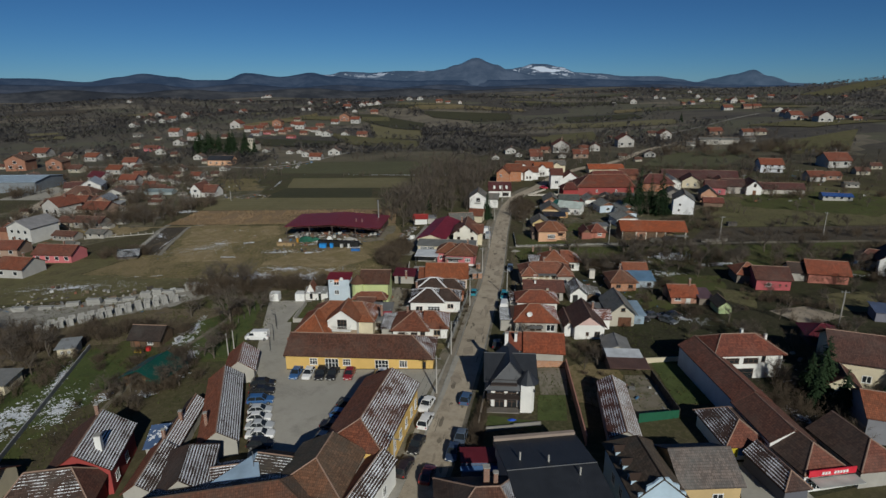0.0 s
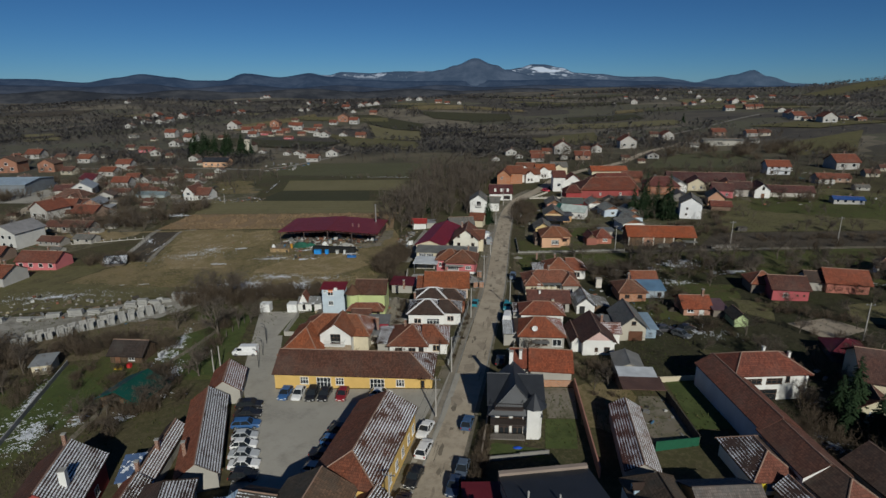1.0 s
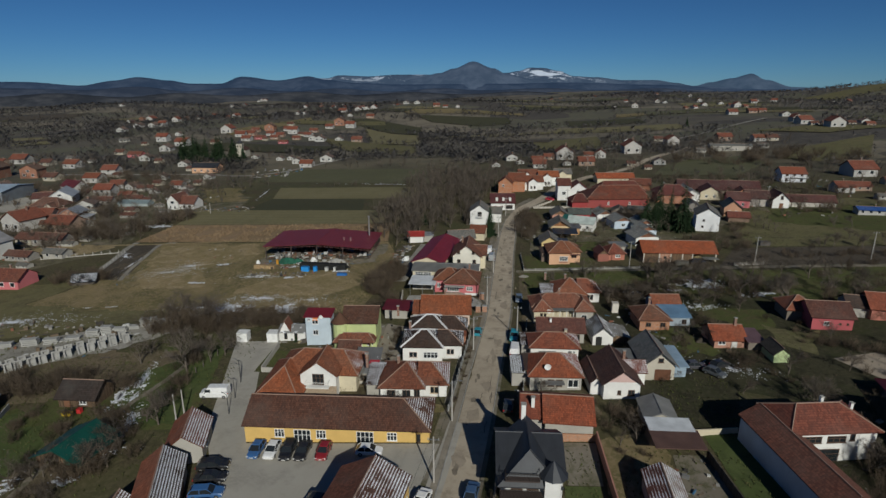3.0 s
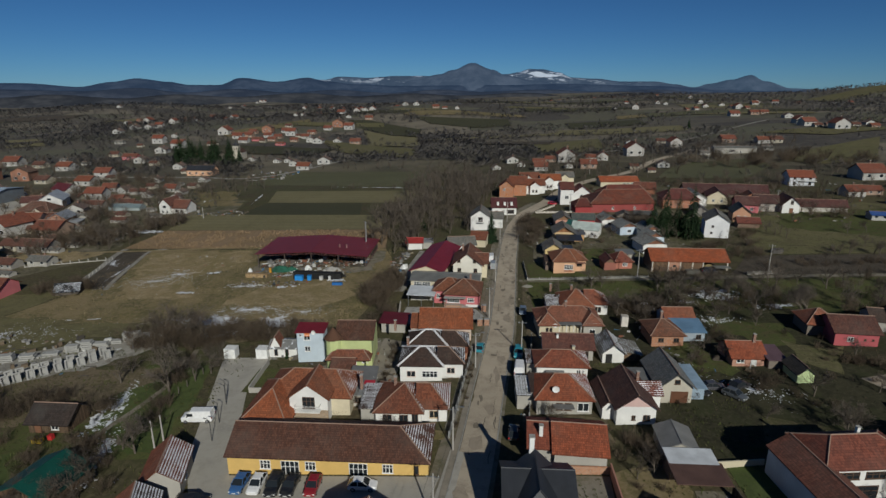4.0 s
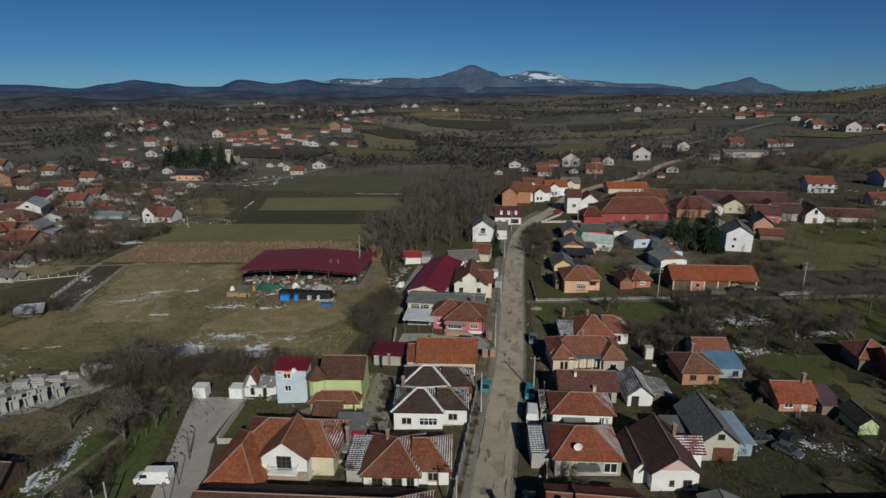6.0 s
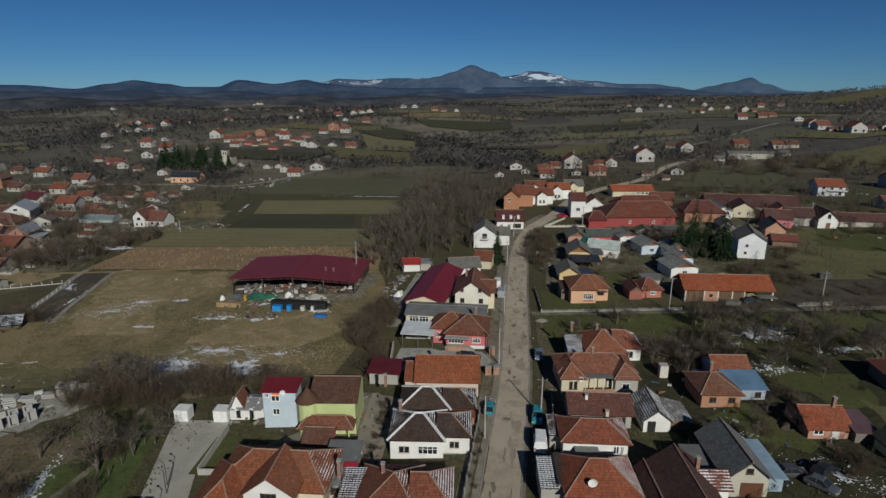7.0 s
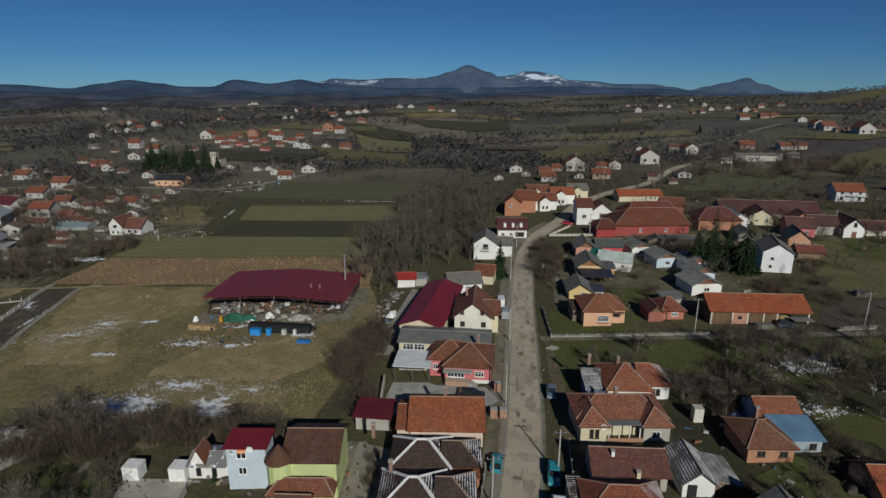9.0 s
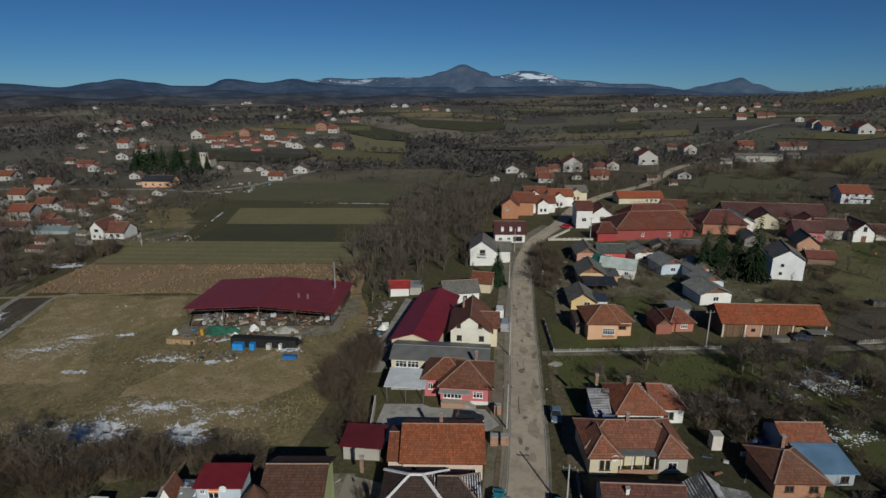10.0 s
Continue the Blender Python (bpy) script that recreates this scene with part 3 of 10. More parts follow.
def scrub(seed, h, stems, twigs, name="bare_shrub", label="leafless tangled grey-brown shrub on rough grass"):
    """A thicket shrub: many slim stems with fine twigs."""
    rng = random.Random(seed)
    e = tagged(new(name), label, "shrub", "bare shrubs")
    v, f = [], []

    def blade(p, d, w):
        s = d.orthogonal().normalized() * w
        b = len(v)
        v.extend((p - s, p + s, p + d))
        f.append((b, b + 1, b + 2))

    for k in range(stems):
        p = Vector((rng.uniform(-1, 1), rng.uniform(-1, 1), 0)) * h * 0.28
        p.z = -0.1
        d = Vector((p.x * 0.9 / h + rng.uniform(-0.45, 0.45), p.y * 0.9 / h + rng.uniform(-0.45, 0.45), 1)) * h * rng.uniform(0.5, 1.0)
        blade(p, d, 0.03)
        for j in range(twigs):
            t = rng.uniform(0.25, 0.95)
            dd = (d.normalized() * rng.uniform(0.3, 1.0) + Vector((rng.uniform(-1, 1), rng.uniform(-1, 1), rng.uniform(-0.4, 0.7)))).normalized() * h * rng.uniform(0.12, 0.34)
            blade(p + d * t, dd, 0.019)
    obj("crown", v, f, M_THICKET, e)
    return e


def conifer(seed, h, r):
    rng = random.Random(seed)
    e = tagged(new("spruce_tree"), "dark green spruce tree with drooping dense boughs", "tree", "spruces")
    Geo().tube((0, 0, -0.3), (0, 0, h * 0.97), h * 0.02, 0.03, 7).obj("trunk", [M_BARK], e)
    v, f = [], []
    z = h * 0.08
    while z < h * 0.99:
        k = 1 - z / h
        rr = r * (k ** 0.85) * rng.uniform(0.8, 1.15) + 0.1
        n = max(5, int(7 + 16 * k))
        for j in range(n):
            a = rng.uniform(0, 2 * math.pi)
            L = rr * rng.uniform(0.6, 1.15)
            dx, dy = math.cos(a), math.sin(a)
            w = 0.16 + 0.3 * k * rng.uniform(0.6, 1.2)
            p0 = Vector((dx * 0.05, dy * 0.05, z))
            for q in range(4):
                t0, t1 = q / 4, (q + 1.15) / 4
                c0 = p0 + Vector((dx * L * t0, dy * L * t0, -L * 0.28 * t0 * t0))
                c1 = p0 + Vector((dx * L * t1, dy * L * t1, -L * 0.34 * t1 * t1))
                for sgn in (-1, 1):
                    b = len(v)
                    v += [c0, c1, c0 + Vector((-dy * w * sgn, dx * w * sgn, -w * rng.uniform(0.2, 0.9))) + Vector((dx, dy, 0)) * L * 0.22]
                    f.append((b, b + 1, b + 2))
        z += h * 0.028 * rng.uniform(0.7, 1.2)
    obj("crown", v, f, M_NEEDLE, e)
    return e


def grove(label, spots, protos, mat=None):
    """Many trees too far off to tell apart, as one mass."""
    vs, fs, base = [], [], 0
    data = []
    for p in protos:
        pv, pf, k = [], [], 0
        for c in p.children:
            pv += [v.co[:] for v in c.data.vertices]
            pf += [tuple(i + k for i in q.vertices) for q in c.data.polygons]
            k = len(pv)
        data.append((np.array(pv), pf))
    for j, (x, y, s, a) in enumerate(spots):
        pv, pf = data[j % len(data)]
        ca, sa = math.cos(a) * s, math.sin(a) * s
        q = np.stack((pv[:, 0] * ca - pv[:, 1] * sa + x, pv[:, 0] * sa + pv[:, 1] * ca + y, pv[:, 2] * s + gz(x, y)), 1)
        vs.append(q)
        fs += [tuple(i + base for i in f) for f in pf]
        base += len(q)
    me = bpy.data.meshes.new("bare_grove")
    me.from_pydata(np.concatenate(vs).tolist(), [], fs)
    me.materials.append(mat or M_TWIG)
    return tagged(new("bare_grove" if mat is None else "thicket", me), label, "woods", "", "stuff")


def place(proto, x, y, s=1.0, rot=0.0, z=0.0, sz=None):
    return copy_thing(proto, Matrix.LocRotScale((x, y, gz(x, y) + z), Euler((0, 0, rot)), (s, s, sz or s)))


# ---- cars ----


def loft(sections):
    """Closed skin over rings of points."""
    v, f = [], []
    n = len(sections[0])
    for s in sections:
        v += s
    for k in range(len(sections) - 1):
        for j in range(n):
            f.append((k * n + j, k * n + (j + 1) % n, (k + 1) * n + (j + 1) % n, (k + 1) * n + j))
    f += [tuple(reversed(range(n))), tuple(range((len(sections) - 1) * n, len(sections) * n))]
    return v, f


def make_car(kind):
    """One parked car of a kind, front towards -y."""
    L, W, H, belt, hood = {"hatch": (3.9, 1.68, 1.45, 0.88, 0.8), "sedan": (4.4, 1.72, 1.42, 0.88, 0.82), "estate": (4.5, 1.74, 1.47, 0.9, 0.84), "van": (5.0, 1.95, 2.05, 1.15, 1.1)}[kind]
    e = tagged(new("car" if kind != "van" else "van"), "parked car", "car" if kind != "van" else "van", "parked cars")

    def ring(y, hw, z0, z1):
        return [(-hw, y, z0 + 0.1), (-hw + 0.08, y, z0), (hw - 0.08, y, z0), (hw, y, z0 + 0.1), (hw, y, z1 - 0.14), (hw - 0.12, y, z1), (-hw + 0.12, y, z1), (-hw, y, z1 - 0.14)]
    h = L / 2
    tail = belt if kind != "sedan" else belt - 0.02
    v, f = loft([ring(-h, W * 0.4, 0.28, hood - 0.22), ring(-h + 0.12, W * 0.47, 0.22, hood - 0.1), ring(-h + 0.5, W / 2, 0.2, hood), ring(-h + 1.1, W / 2, 0.2, belt), ring(h - 0.6, W / 2, 0.2, tail), ring(h - 0.1, W * 0.48, 0.24, tail - 0.02), ring(h, W * 0.44, 0.3, tail - 0.12)])
    obj("body", v, f, car_paint(), e, "", smooth=False)
    y0, y1, y2, y3 = {"hatch": (-h + 1.0, -h + 1.75, h - 0.7, h - 0.08), "sedan": (-h + 1.15, -h + 1.85, h - 1.35, h - 0.75), "estate": (-h + 1.15, -h + 1.85, h - 0.55, h - 0.1), "van": (-h + 0.7, -h + 1.5, h - 0.15, h - 0.06)}[kind]
    b, t = W / 2 - 0.05, W / 2 - 0.2
    lo, hi = belt - 0.04, H - 0.06
    v = [(-b, y0, lo), (b, y0, lo), (b, y3, lo), (-b, y3, lo), (-t, y1, hi), (t, y1, hi), (t, y2, hi), (-t, y2, hi)]
    for part_name, q in (("side_window", (3, 0, 4, 7)), ("side_window", (1, 2, 6, 5)), ("windscreen", (0, 1, 5, 4)), ("rear_window", (2, 3, 7, 6))):
        obj(part_name, [v[k] for k in q], [(0, 1, 2, 3)], car_paint() if kind == "van" and part_name != "windscreen" else glass(), e)
    if kind == "van":
        for sx in (-1, 1):
            Geo().box(sx * (b - 0.02) - 0.03, y0 + 0.35, lo + 0.12, sx * (b - 0.02) + 0.03, y1 + 0.5, hi - 0.25).obj("cab_window", [glass()], e)
    v, f = loft([[(-t - 0.01, y1, hi), (t + 0.01, y1, hi), (t - 0.1, y1 + 0.08, H), (-t + 0.1, y1 + 0.08, H)], [(-t - 0.01, y2, hi), (t + 0.01, y2, hi), (t - 0.1, y2 - 0.08, H), (-t + 0.1, y2 - 0.08, H)]])
    obj("roof_panel", v, f, car_paint(), e)
    m = (y1 + y2) / 2
    for sx in (-1, 1):
        for ya, yb, r in ((y0, y1, 0.045), (y3, y2, 0.065), (m, m, 0.05)):
            Geo().tube((sx * b, ya, lo), (sx * t, yb, hi), r, r, 4).obj("pillar", [car_paint()], e)
    for sx in (-1, 1):
        for wy in (-h + 0.78, h - 0.75):
            w = Geo().tube((sx * (W / 2 - 0.2), wy, 0.31), (sx * (W / 2 + 0.01), wy, 0.31), 0.31, 0.31, 14).obj("wheel", [M_RUBBER], e)
            Geo().tube((sx * (W / 2), wy, 0.31), (sx * (W / 2 + 0.02), wy, 0.31), 0.19, 0.17, 10).obj("rim", [M_RIM], w)
        Geo().box(sx * W * 0.36 - 0.17, -h + 0.02, hood - 0.3, sx * W * 0.36 + 0.17, -h + 0.2, hood - 0.16).obj("headlight", [M_LAMP], e)
        Geo().box(sx * W * 0.4 - 0.1, h - 0.12, tail - 0.34, sx * W * 0.4 + 0.1, h + 0.005, tail - 0.1).obj("tail_light", [M_TAIL], e)
        Geo().box(sx * (W / 2 + 0.02) - 0.07, y0 + 0.3, lo, sx * (W / 2 + 0.02) + 0.07, y0 + 0.42, lo + 0.14).obj("wing_mirror", [M_RUBBER], e)
    Geo().box(-0.26, -h - 0.01, 0.38, 0.26, -h + 0.1, 0.5).obj("number_plate", [M_LAMP], e)
    return e


CARS = {}


def car(kind, x, y, rot, c, label, z=0.05):
    m = pose(x, y, gz(x, y) + z, 0, 0, rot)
    if kind not in CARS:
        CARS[kind] = make_car(kind)
        CARS[kind].matrix_basis = m
        e = CARS[kind]
    else:
        e = copy_thing(CARS[kind], m)
    for o in (e, *e.children_recursive):
        o.color = (*c, 1)
    return tagged(e, label)


# ---- sheets laid on the land ----


def sheet(name, pts, mat, lift=0.03, label="", step=0, kind="structure", category=""):
    """A flat patch that follows the land, over a plan polygon."""
    v = [(x, y, gz(x, y) + lift) for x, y in pts]
    if step:
        bm = bmesh.new()
        bm.faces.new([bm.verts.new(p) for p in v])
        for axis in (0, 1):
            lo, hi = min(p[axis] for p in v), max(p[axis] for p in v)
            n = int((hi - lo) / step)
            for k in range(1, n + 1):
                co, no = [0, 0, 0], [0, 0, 0]
                co[axis], no[axis] = lo + (hi - lo) * k / (n + 1), 1
                bmesh.ops.bisect_plane(bm, geom=bm.verts[:] + bm.edges[:] + bm.faces[:], plane_co=co, plane_no=no)
        for q in bm.verts:
            q.co.z = gz(q.co.x, q.co.y) + lift
        me = bpy.data.meshes.new(name)
        bm.to_mesh(me)
        bm.free()
        me.materials.append(mat)
        ob = new(name, me)
    else:
        ob = obj(name, v, [tuple(range(len(v)))], mat)
    return tagged(ob, label, category, "", kind)


def strip(name, centre, width, mat, lift, label="", kind="structure", crown=0.04):
    """A ribbon along a centre line."""
    P = [Vector(p) for p in centre]
    dense = []
    for k in range(len(P) - 1):
        a, b = P[max(0, k - 1)], P[k]
        c, d = P[k + 1], P[min(len(P) - 1, k + 2)]
        n = max(2, int((c - b).length / 4))
        for j in range(n):
            t = j / n
            dense.append(0.5 * ((2 * b) + (c - a) * t + (2 * a - 5 * b + 4 * c - d) * t * t + (3 * b - a - 3 * c + d) * t ** 3))
    dense.append(P[-1])
    v, f = [], []
    for k, p in enumerate(dense):
        t = (dense[min(k + 1, len(dense) - 1)] - dense[max(k - 1, 0)]).normalized()
        s = Vector((t.y, -t.x))
        wv = width(p.y) if callable(width) else width
        for j in range(5):
            q = p + s * wv * (j / 4 - 0.5)
            v.append((q.x, q.y, gz(q.x, q.y) + lift + crown * (1 - abs(j - 2) / 2)))
        if k:
            b = 5 * k
            f += [(b - 5 + j, b - 4 + j, b + 1 + j, b + j) for j in range(4)]
    return tagged(obj(name, v, f, mat), label, "", "", kind)


def ragged(pts, step=2.5, amp=1.0, seed=0):
    """An outline broken into short uneven pieces, as worn ground has."""
    out = []
    for (x0, y0), (x1, y1) in zip(pts, pts[1:] + pts[:1]):
        n = max(1, int(math.hypot(x1 - x0, y1 - y0) / step))
        for k in range(n):
            x, y = x0 + (x1 - x0) * k / n, y0 + (y1 - y0) * k / n
            out.append((x + amp * (noise.noise((x / 5, y / 5, seed)) + 0.7 * noise.noise((x / 1.6, y / 1.6, seed))), y + amp * (noise.noise((x / 5, y / 5, seed + 9)) + 0.7 * noise.noise((x / 1.6, y / 1.6, seed + 9)))))
    return out


def snow_patch(x, y, rx, ry, n, seed, rot=0.0, size=0.5):
    """Thawing snow: many small flat flakes of it over the grass."""
    rng = random.Random(seed)
    v, f = [], []
    for k in range(n):
        a, r = rng.uniform(0, 6.283), min(1.5, abs(rng.gauss(0, 0.62)))
        u, w = math.cos(a) * r * rx, math.sin(a) * r * ry
        cx, cy = x + u * math.cos(rot) - w * math.sin(rot), y + u * math.sin(rot) + w * math.cos(rot)
        if noise.noise((cx / 2.2, cy / 1.6, seed)) + 0.6 * noise.noise((cx / 0.7, cy / 0.6, seed)) < 0.5 * r - 0.2 + rng.uniform(-0.25, 0.25):
            continue
        s = size * rng.choice((0.25, 0.35, 0.45, 0.6, 1.0)) * (1.5 - 0.8 * r)
        b, m = len(v), rng.choice((5, 6, 7))
        for j in range(m):
            t = 6.283 * j / m
            q = s * rng.uniform(0.5, 1.3)
            px, py = cx + math.cos(t) * q * 1.3, cy + math.sin(t) * q
            v.append((px, py, gz(px, py) + 0.05 + 0.004 * (k % 5)))
        f.append(tuple(range(b, b + m)))
    return tagged(obj("snow_patch", v, f, M_SNOW), "thin patchy thawing snow on the grass", "snow", "", "stuff")

M_SNOW = ground_mat("snow", ((0.74, 0.77, 0.82), (0.8, 0.82, 0.86), (0.66, 0.69, 0.74), (0.78, 0.8, 0.84)), (0.1, 0.5, 3), 0.05)
M_LAND = land_mat()
M_JUNK = junk_mat()
M_ASPHALT = ground_mat("old_asphalt", ((0.386, 0.328, 0.249), (0.459, 0.391, 0.302), (0.295, 0.247, 0.187), (0.422, 0.362, 0.281)), (0.05, 0.35, 2.5), 0.02)
M_PATCH = ground_mat("asphalt_repair", ((0.302, 0.255, 0.195), (0.347, 0.293, 0.228), (0.256, 0.214, 0.163), (0.332, 0.279, 0.219)), (0.1, 0.6, 3), 0.02)
M_OLDPATCH = ground_mat("old_asphalt_repair", ((0.2, 0.17, 0.13), (0.24, 0.205, 0.16), (0.16, 0.135, 0.105), (0.22, 0.19, 0.15)), (0.1, 0.6, 3), 0.02)
M_CRACK = ground_mat("asphalt_crack", ((0.13, 0.11, 0.085), (0.17, 0.145, 0.115), (0.1, 0.085, 0.065), (0.15, 0.13, 0.1)), (0.1, 0.6, 3), 0.02)
M_WALK = ground_mat("worn_pavement", ((0.25, 0.22, 0.175), (0.3, 0.265, 0.215), (0.2, 0.178, 0.14), (0.27, 0.24, 0.195)), (0.08, 0.5, 2.5), 0.02)
M_LOT = ground_mat("lot_asphalt", ((0.35, 0.33, 0.285), (0.4, 0.377, 0.33), (0.3, 0.282, 0.245), (0.37, 0.347, 0.303)), (0.05, 0.25, 2.5), 0.015)
M_DIRT = ground_mat("dirt_verge", ((0.175, 0.152, 0.115), (0.235, 0.208, 0.168), (0.105, 0.102, 0.058), (0.19, 0.17, 0.132)), (0.06, 0.4, 2.0), 0.05)
M_GRASS = ground_mat("green_grass", ((0.0779, 0.0897, 0.031), (0.1, 0.113, 0.0391), (0.0944, 0.0828, 0.0414), (0.0543, 0.0609, 0.0242)), (0.08, 0.4, 2.5), 0.08)
M_LAWN = ground_mat("bright_lawn", ((0.0708, 0.0957, 0.0293), (0.0902, 0.112, 0.0399), (0.058, 0.0744, 0.0266), (0.0773, 0.0903, 0.0399)), (0.1, 0.6, 3), 0.05)
M_TAN = ground_mat("dry_grass", ((0.28, 0.215, 0.119), (0.222, 0.177, 0.0876), (0.338, 0.263, 0.16), (0.157, 0.132, 0.0618)), (0.06, 0.25, 1.6), 0.08)
# Dark soil and weeds, with the trees' deep shade also put into the colour.
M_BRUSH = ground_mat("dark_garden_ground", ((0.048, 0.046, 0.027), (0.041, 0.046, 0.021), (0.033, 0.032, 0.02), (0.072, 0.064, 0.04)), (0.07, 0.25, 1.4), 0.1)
M_OLIVE = ground_mat("olive_meadow", ((0.214, 0.169, 0.0888), (0.145, 0.126, 0.0568), (0.119, 0.105, 0.0497), (0.265, 0.204, 0.124)), (0.035, 0.16, 1.2), 0.08)
M_PASTURE = ground_mat("winter_pasture", ((0.14, 0.126, 0.062), (0.118, 0.114, 0.052), (0.098, 0.088, 0.047), (0.17, 0.148, 0.082)), (0.03, 0.2, 1.2), 0.08)
M_YARD = ground_mat("mixed_yards", ((0.13, 0.115, 0.072), (0.085, 0.086, 0.042), (0.19, 0.165, 0.12), (0.07, 0.064, 0.042)), (0.05, 0.14, 0.9), 0.08)
M_GRAVEL = ground_mat("river_gravel", ((0.2526, 0.2378, 0.2058), (0.3329, 0.3165, 0.2813), (0.1837, 0.1697, 0.141), (0.287, 0.2714, 0.2378)), (0.05, 0.5, 3), 0.1)
M_UNDER = ground_mat("leaf_litter", ((0.15, 0.118, 0.075), (0.115, 0.098, 0.056), (0.09, 0.075, 0.048), (0.19, 0.155, 0.105)), (0.06, 0.3, 1.6), 0.1)
M_EARTH = ground_mat("dark_earth", ((0.0715, 0.0585, 0.0455), (0.091, 0.0754, 0.0572), (0.0546, 0.0468, 0.0364), (0.111, 0.0975, 0.078)), (0.05, 0.3, 1.5), 0.1)


def build_land():
    """One sheet of land out to the foot of the mountains, finer near by."""
    xs, ys = [0.0], [-150.0]
    d = 12.0
    while xs[-1] < 4700:
        xs.append(xs[-1] + d)
        d = 12.0 if xs[-1] < 400 else d * 1.045
    xs = [-x for x in reversed(xs[1:])] + xs
    d = 12.0
    while ys[-1] < 4800:
        ys.append(ys[-1] + d)
        d = 12.0 if ys[-1] < 420 else d * 1.035
    ys = [-4500.0, -2500.0, -1200.0, -600.0, -300.0] + ys
    v = [(x, y, gz(x, y)) for y in ys for x in xs]
    n = len(xs)
    f = [(j * n + i, j * n + i + 1, (j + 1) * n + i + 1, (j + 1) * n + i) for j in range(len(ys) - 1) for i in range(n - 1)]
    return tagged(obj("ground", v, f, M_LAND, smooth=True), "winter land of dull olive grass and brown earth", "ground", "", "structure")


build_land()

# mountains far off: skyline by bearing (degrees from the camera's way, to the right) and height over the horizon (degrees)


def mountain(name, dist, depth, knots, mat, label, seed, rough):
    """A range whose crest follows the knots of (bearing, rise), with spurs and gullies on its face."""
    rng_off = seed * 13.7
    b0, b1 = knots[0][0], knots[-1][0]
    cols, rows = int((b1 - b0) / 0.22), 16
    v, f = [], []
    for i in range(cols + 1):
        b = b0 + (b1 - b0) * i / cols
        k = max(j for j in range(len(knots)) if knots[j][0] <= b + 1e-9)
        k = min(k, len(knots) - 2)
        t = (b - knots[k][0]) / (knots[k + 1][0] - knots[k][0])
        t = t * t * (3 - 2 * t)
        rise = knots[k][1] * (1 - t) + knots[k + 1][1] * t
        a = radians(5.2 - b)
        for j in range(rows + 1):
            q = j / rows
            r = dist - depth * (1 - q)
            spur = noise.noise((b * 0.55 + rng_off, q * 2.2, seed)) * 0.6 + noise.noise((b * 1.7 + rng_off, q * 4.0, seed)) * 0.35
            z = 50 + r * math.tan(radians(rise)) if j == rows else -70 + (120 + dist * math.tan(radians(rise))) * (q ** 1.5) * (1 + rough * spur * (1 - q) * 2)
            if j == rows:
                z += noise.noise((b * 3.1 + rng_off, 0.5, seed)) * 3 * rough
            v.append((-math.sin(a) * r, math.cos(a) * r, z))
    n = rows + 1
    f = [(i * n + j, (i + 1) * n + j, (i + 1) * n + j + 1, i * n + j + 1) for i in range(cols) for j in range(rows)]
    for i in range(cols + 1):
        x, y, z = v[i * n + rows]
        v.append((x * 1.02, y * 1.02, -40))
    m = (cols + 1) * n
    f += [(i * n + rows, (i + 1) * n + rows, m + i + 1, m + i) for i in range(cols)]
    return tagged(obj(name, v, f, mat, smooth=True), label, "mountain", "", "structure")


# Ranges emit a faint blue: the haze of distance is put into the material.
def mountain_mat(name, c, haze_glow, snow=0.0, strength=1.0):
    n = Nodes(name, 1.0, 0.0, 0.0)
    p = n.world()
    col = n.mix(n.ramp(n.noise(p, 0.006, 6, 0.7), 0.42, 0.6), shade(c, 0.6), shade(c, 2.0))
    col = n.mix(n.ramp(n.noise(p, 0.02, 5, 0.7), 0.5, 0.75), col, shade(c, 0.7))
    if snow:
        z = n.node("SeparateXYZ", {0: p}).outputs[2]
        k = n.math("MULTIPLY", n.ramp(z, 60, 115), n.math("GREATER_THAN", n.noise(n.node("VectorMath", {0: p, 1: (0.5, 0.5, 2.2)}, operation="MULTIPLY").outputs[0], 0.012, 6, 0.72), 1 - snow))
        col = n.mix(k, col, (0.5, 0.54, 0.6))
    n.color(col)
    n.b.inputs["Emission Color"].default_value = (*haze_glow, 1)
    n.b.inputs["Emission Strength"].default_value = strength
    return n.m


# each range: slope colour, then the blue haze it emits
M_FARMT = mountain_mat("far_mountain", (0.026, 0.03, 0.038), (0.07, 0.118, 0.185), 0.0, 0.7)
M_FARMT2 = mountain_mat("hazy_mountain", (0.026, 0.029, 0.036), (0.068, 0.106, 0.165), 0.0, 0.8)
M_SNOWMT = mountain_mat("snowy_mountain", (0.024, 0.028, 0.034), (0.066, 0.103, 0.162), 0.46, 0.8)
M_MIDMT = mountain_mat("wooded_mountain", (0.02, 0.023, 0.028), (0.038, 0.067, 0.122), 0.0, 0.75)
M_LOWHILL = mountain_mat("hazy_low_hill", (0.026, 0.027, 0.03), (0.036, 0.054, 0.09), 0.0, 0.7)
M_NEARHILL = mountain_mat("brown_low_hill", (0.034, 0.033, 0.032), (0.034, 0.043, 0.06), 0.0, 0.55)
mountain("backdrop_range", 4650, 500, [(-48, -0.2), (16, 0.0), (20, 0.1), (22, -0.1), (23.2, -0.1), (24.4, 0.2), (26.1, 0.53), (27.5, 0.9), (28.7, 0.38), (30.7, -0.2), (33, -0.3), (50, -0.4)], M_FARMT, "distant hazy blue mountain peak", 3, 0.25)
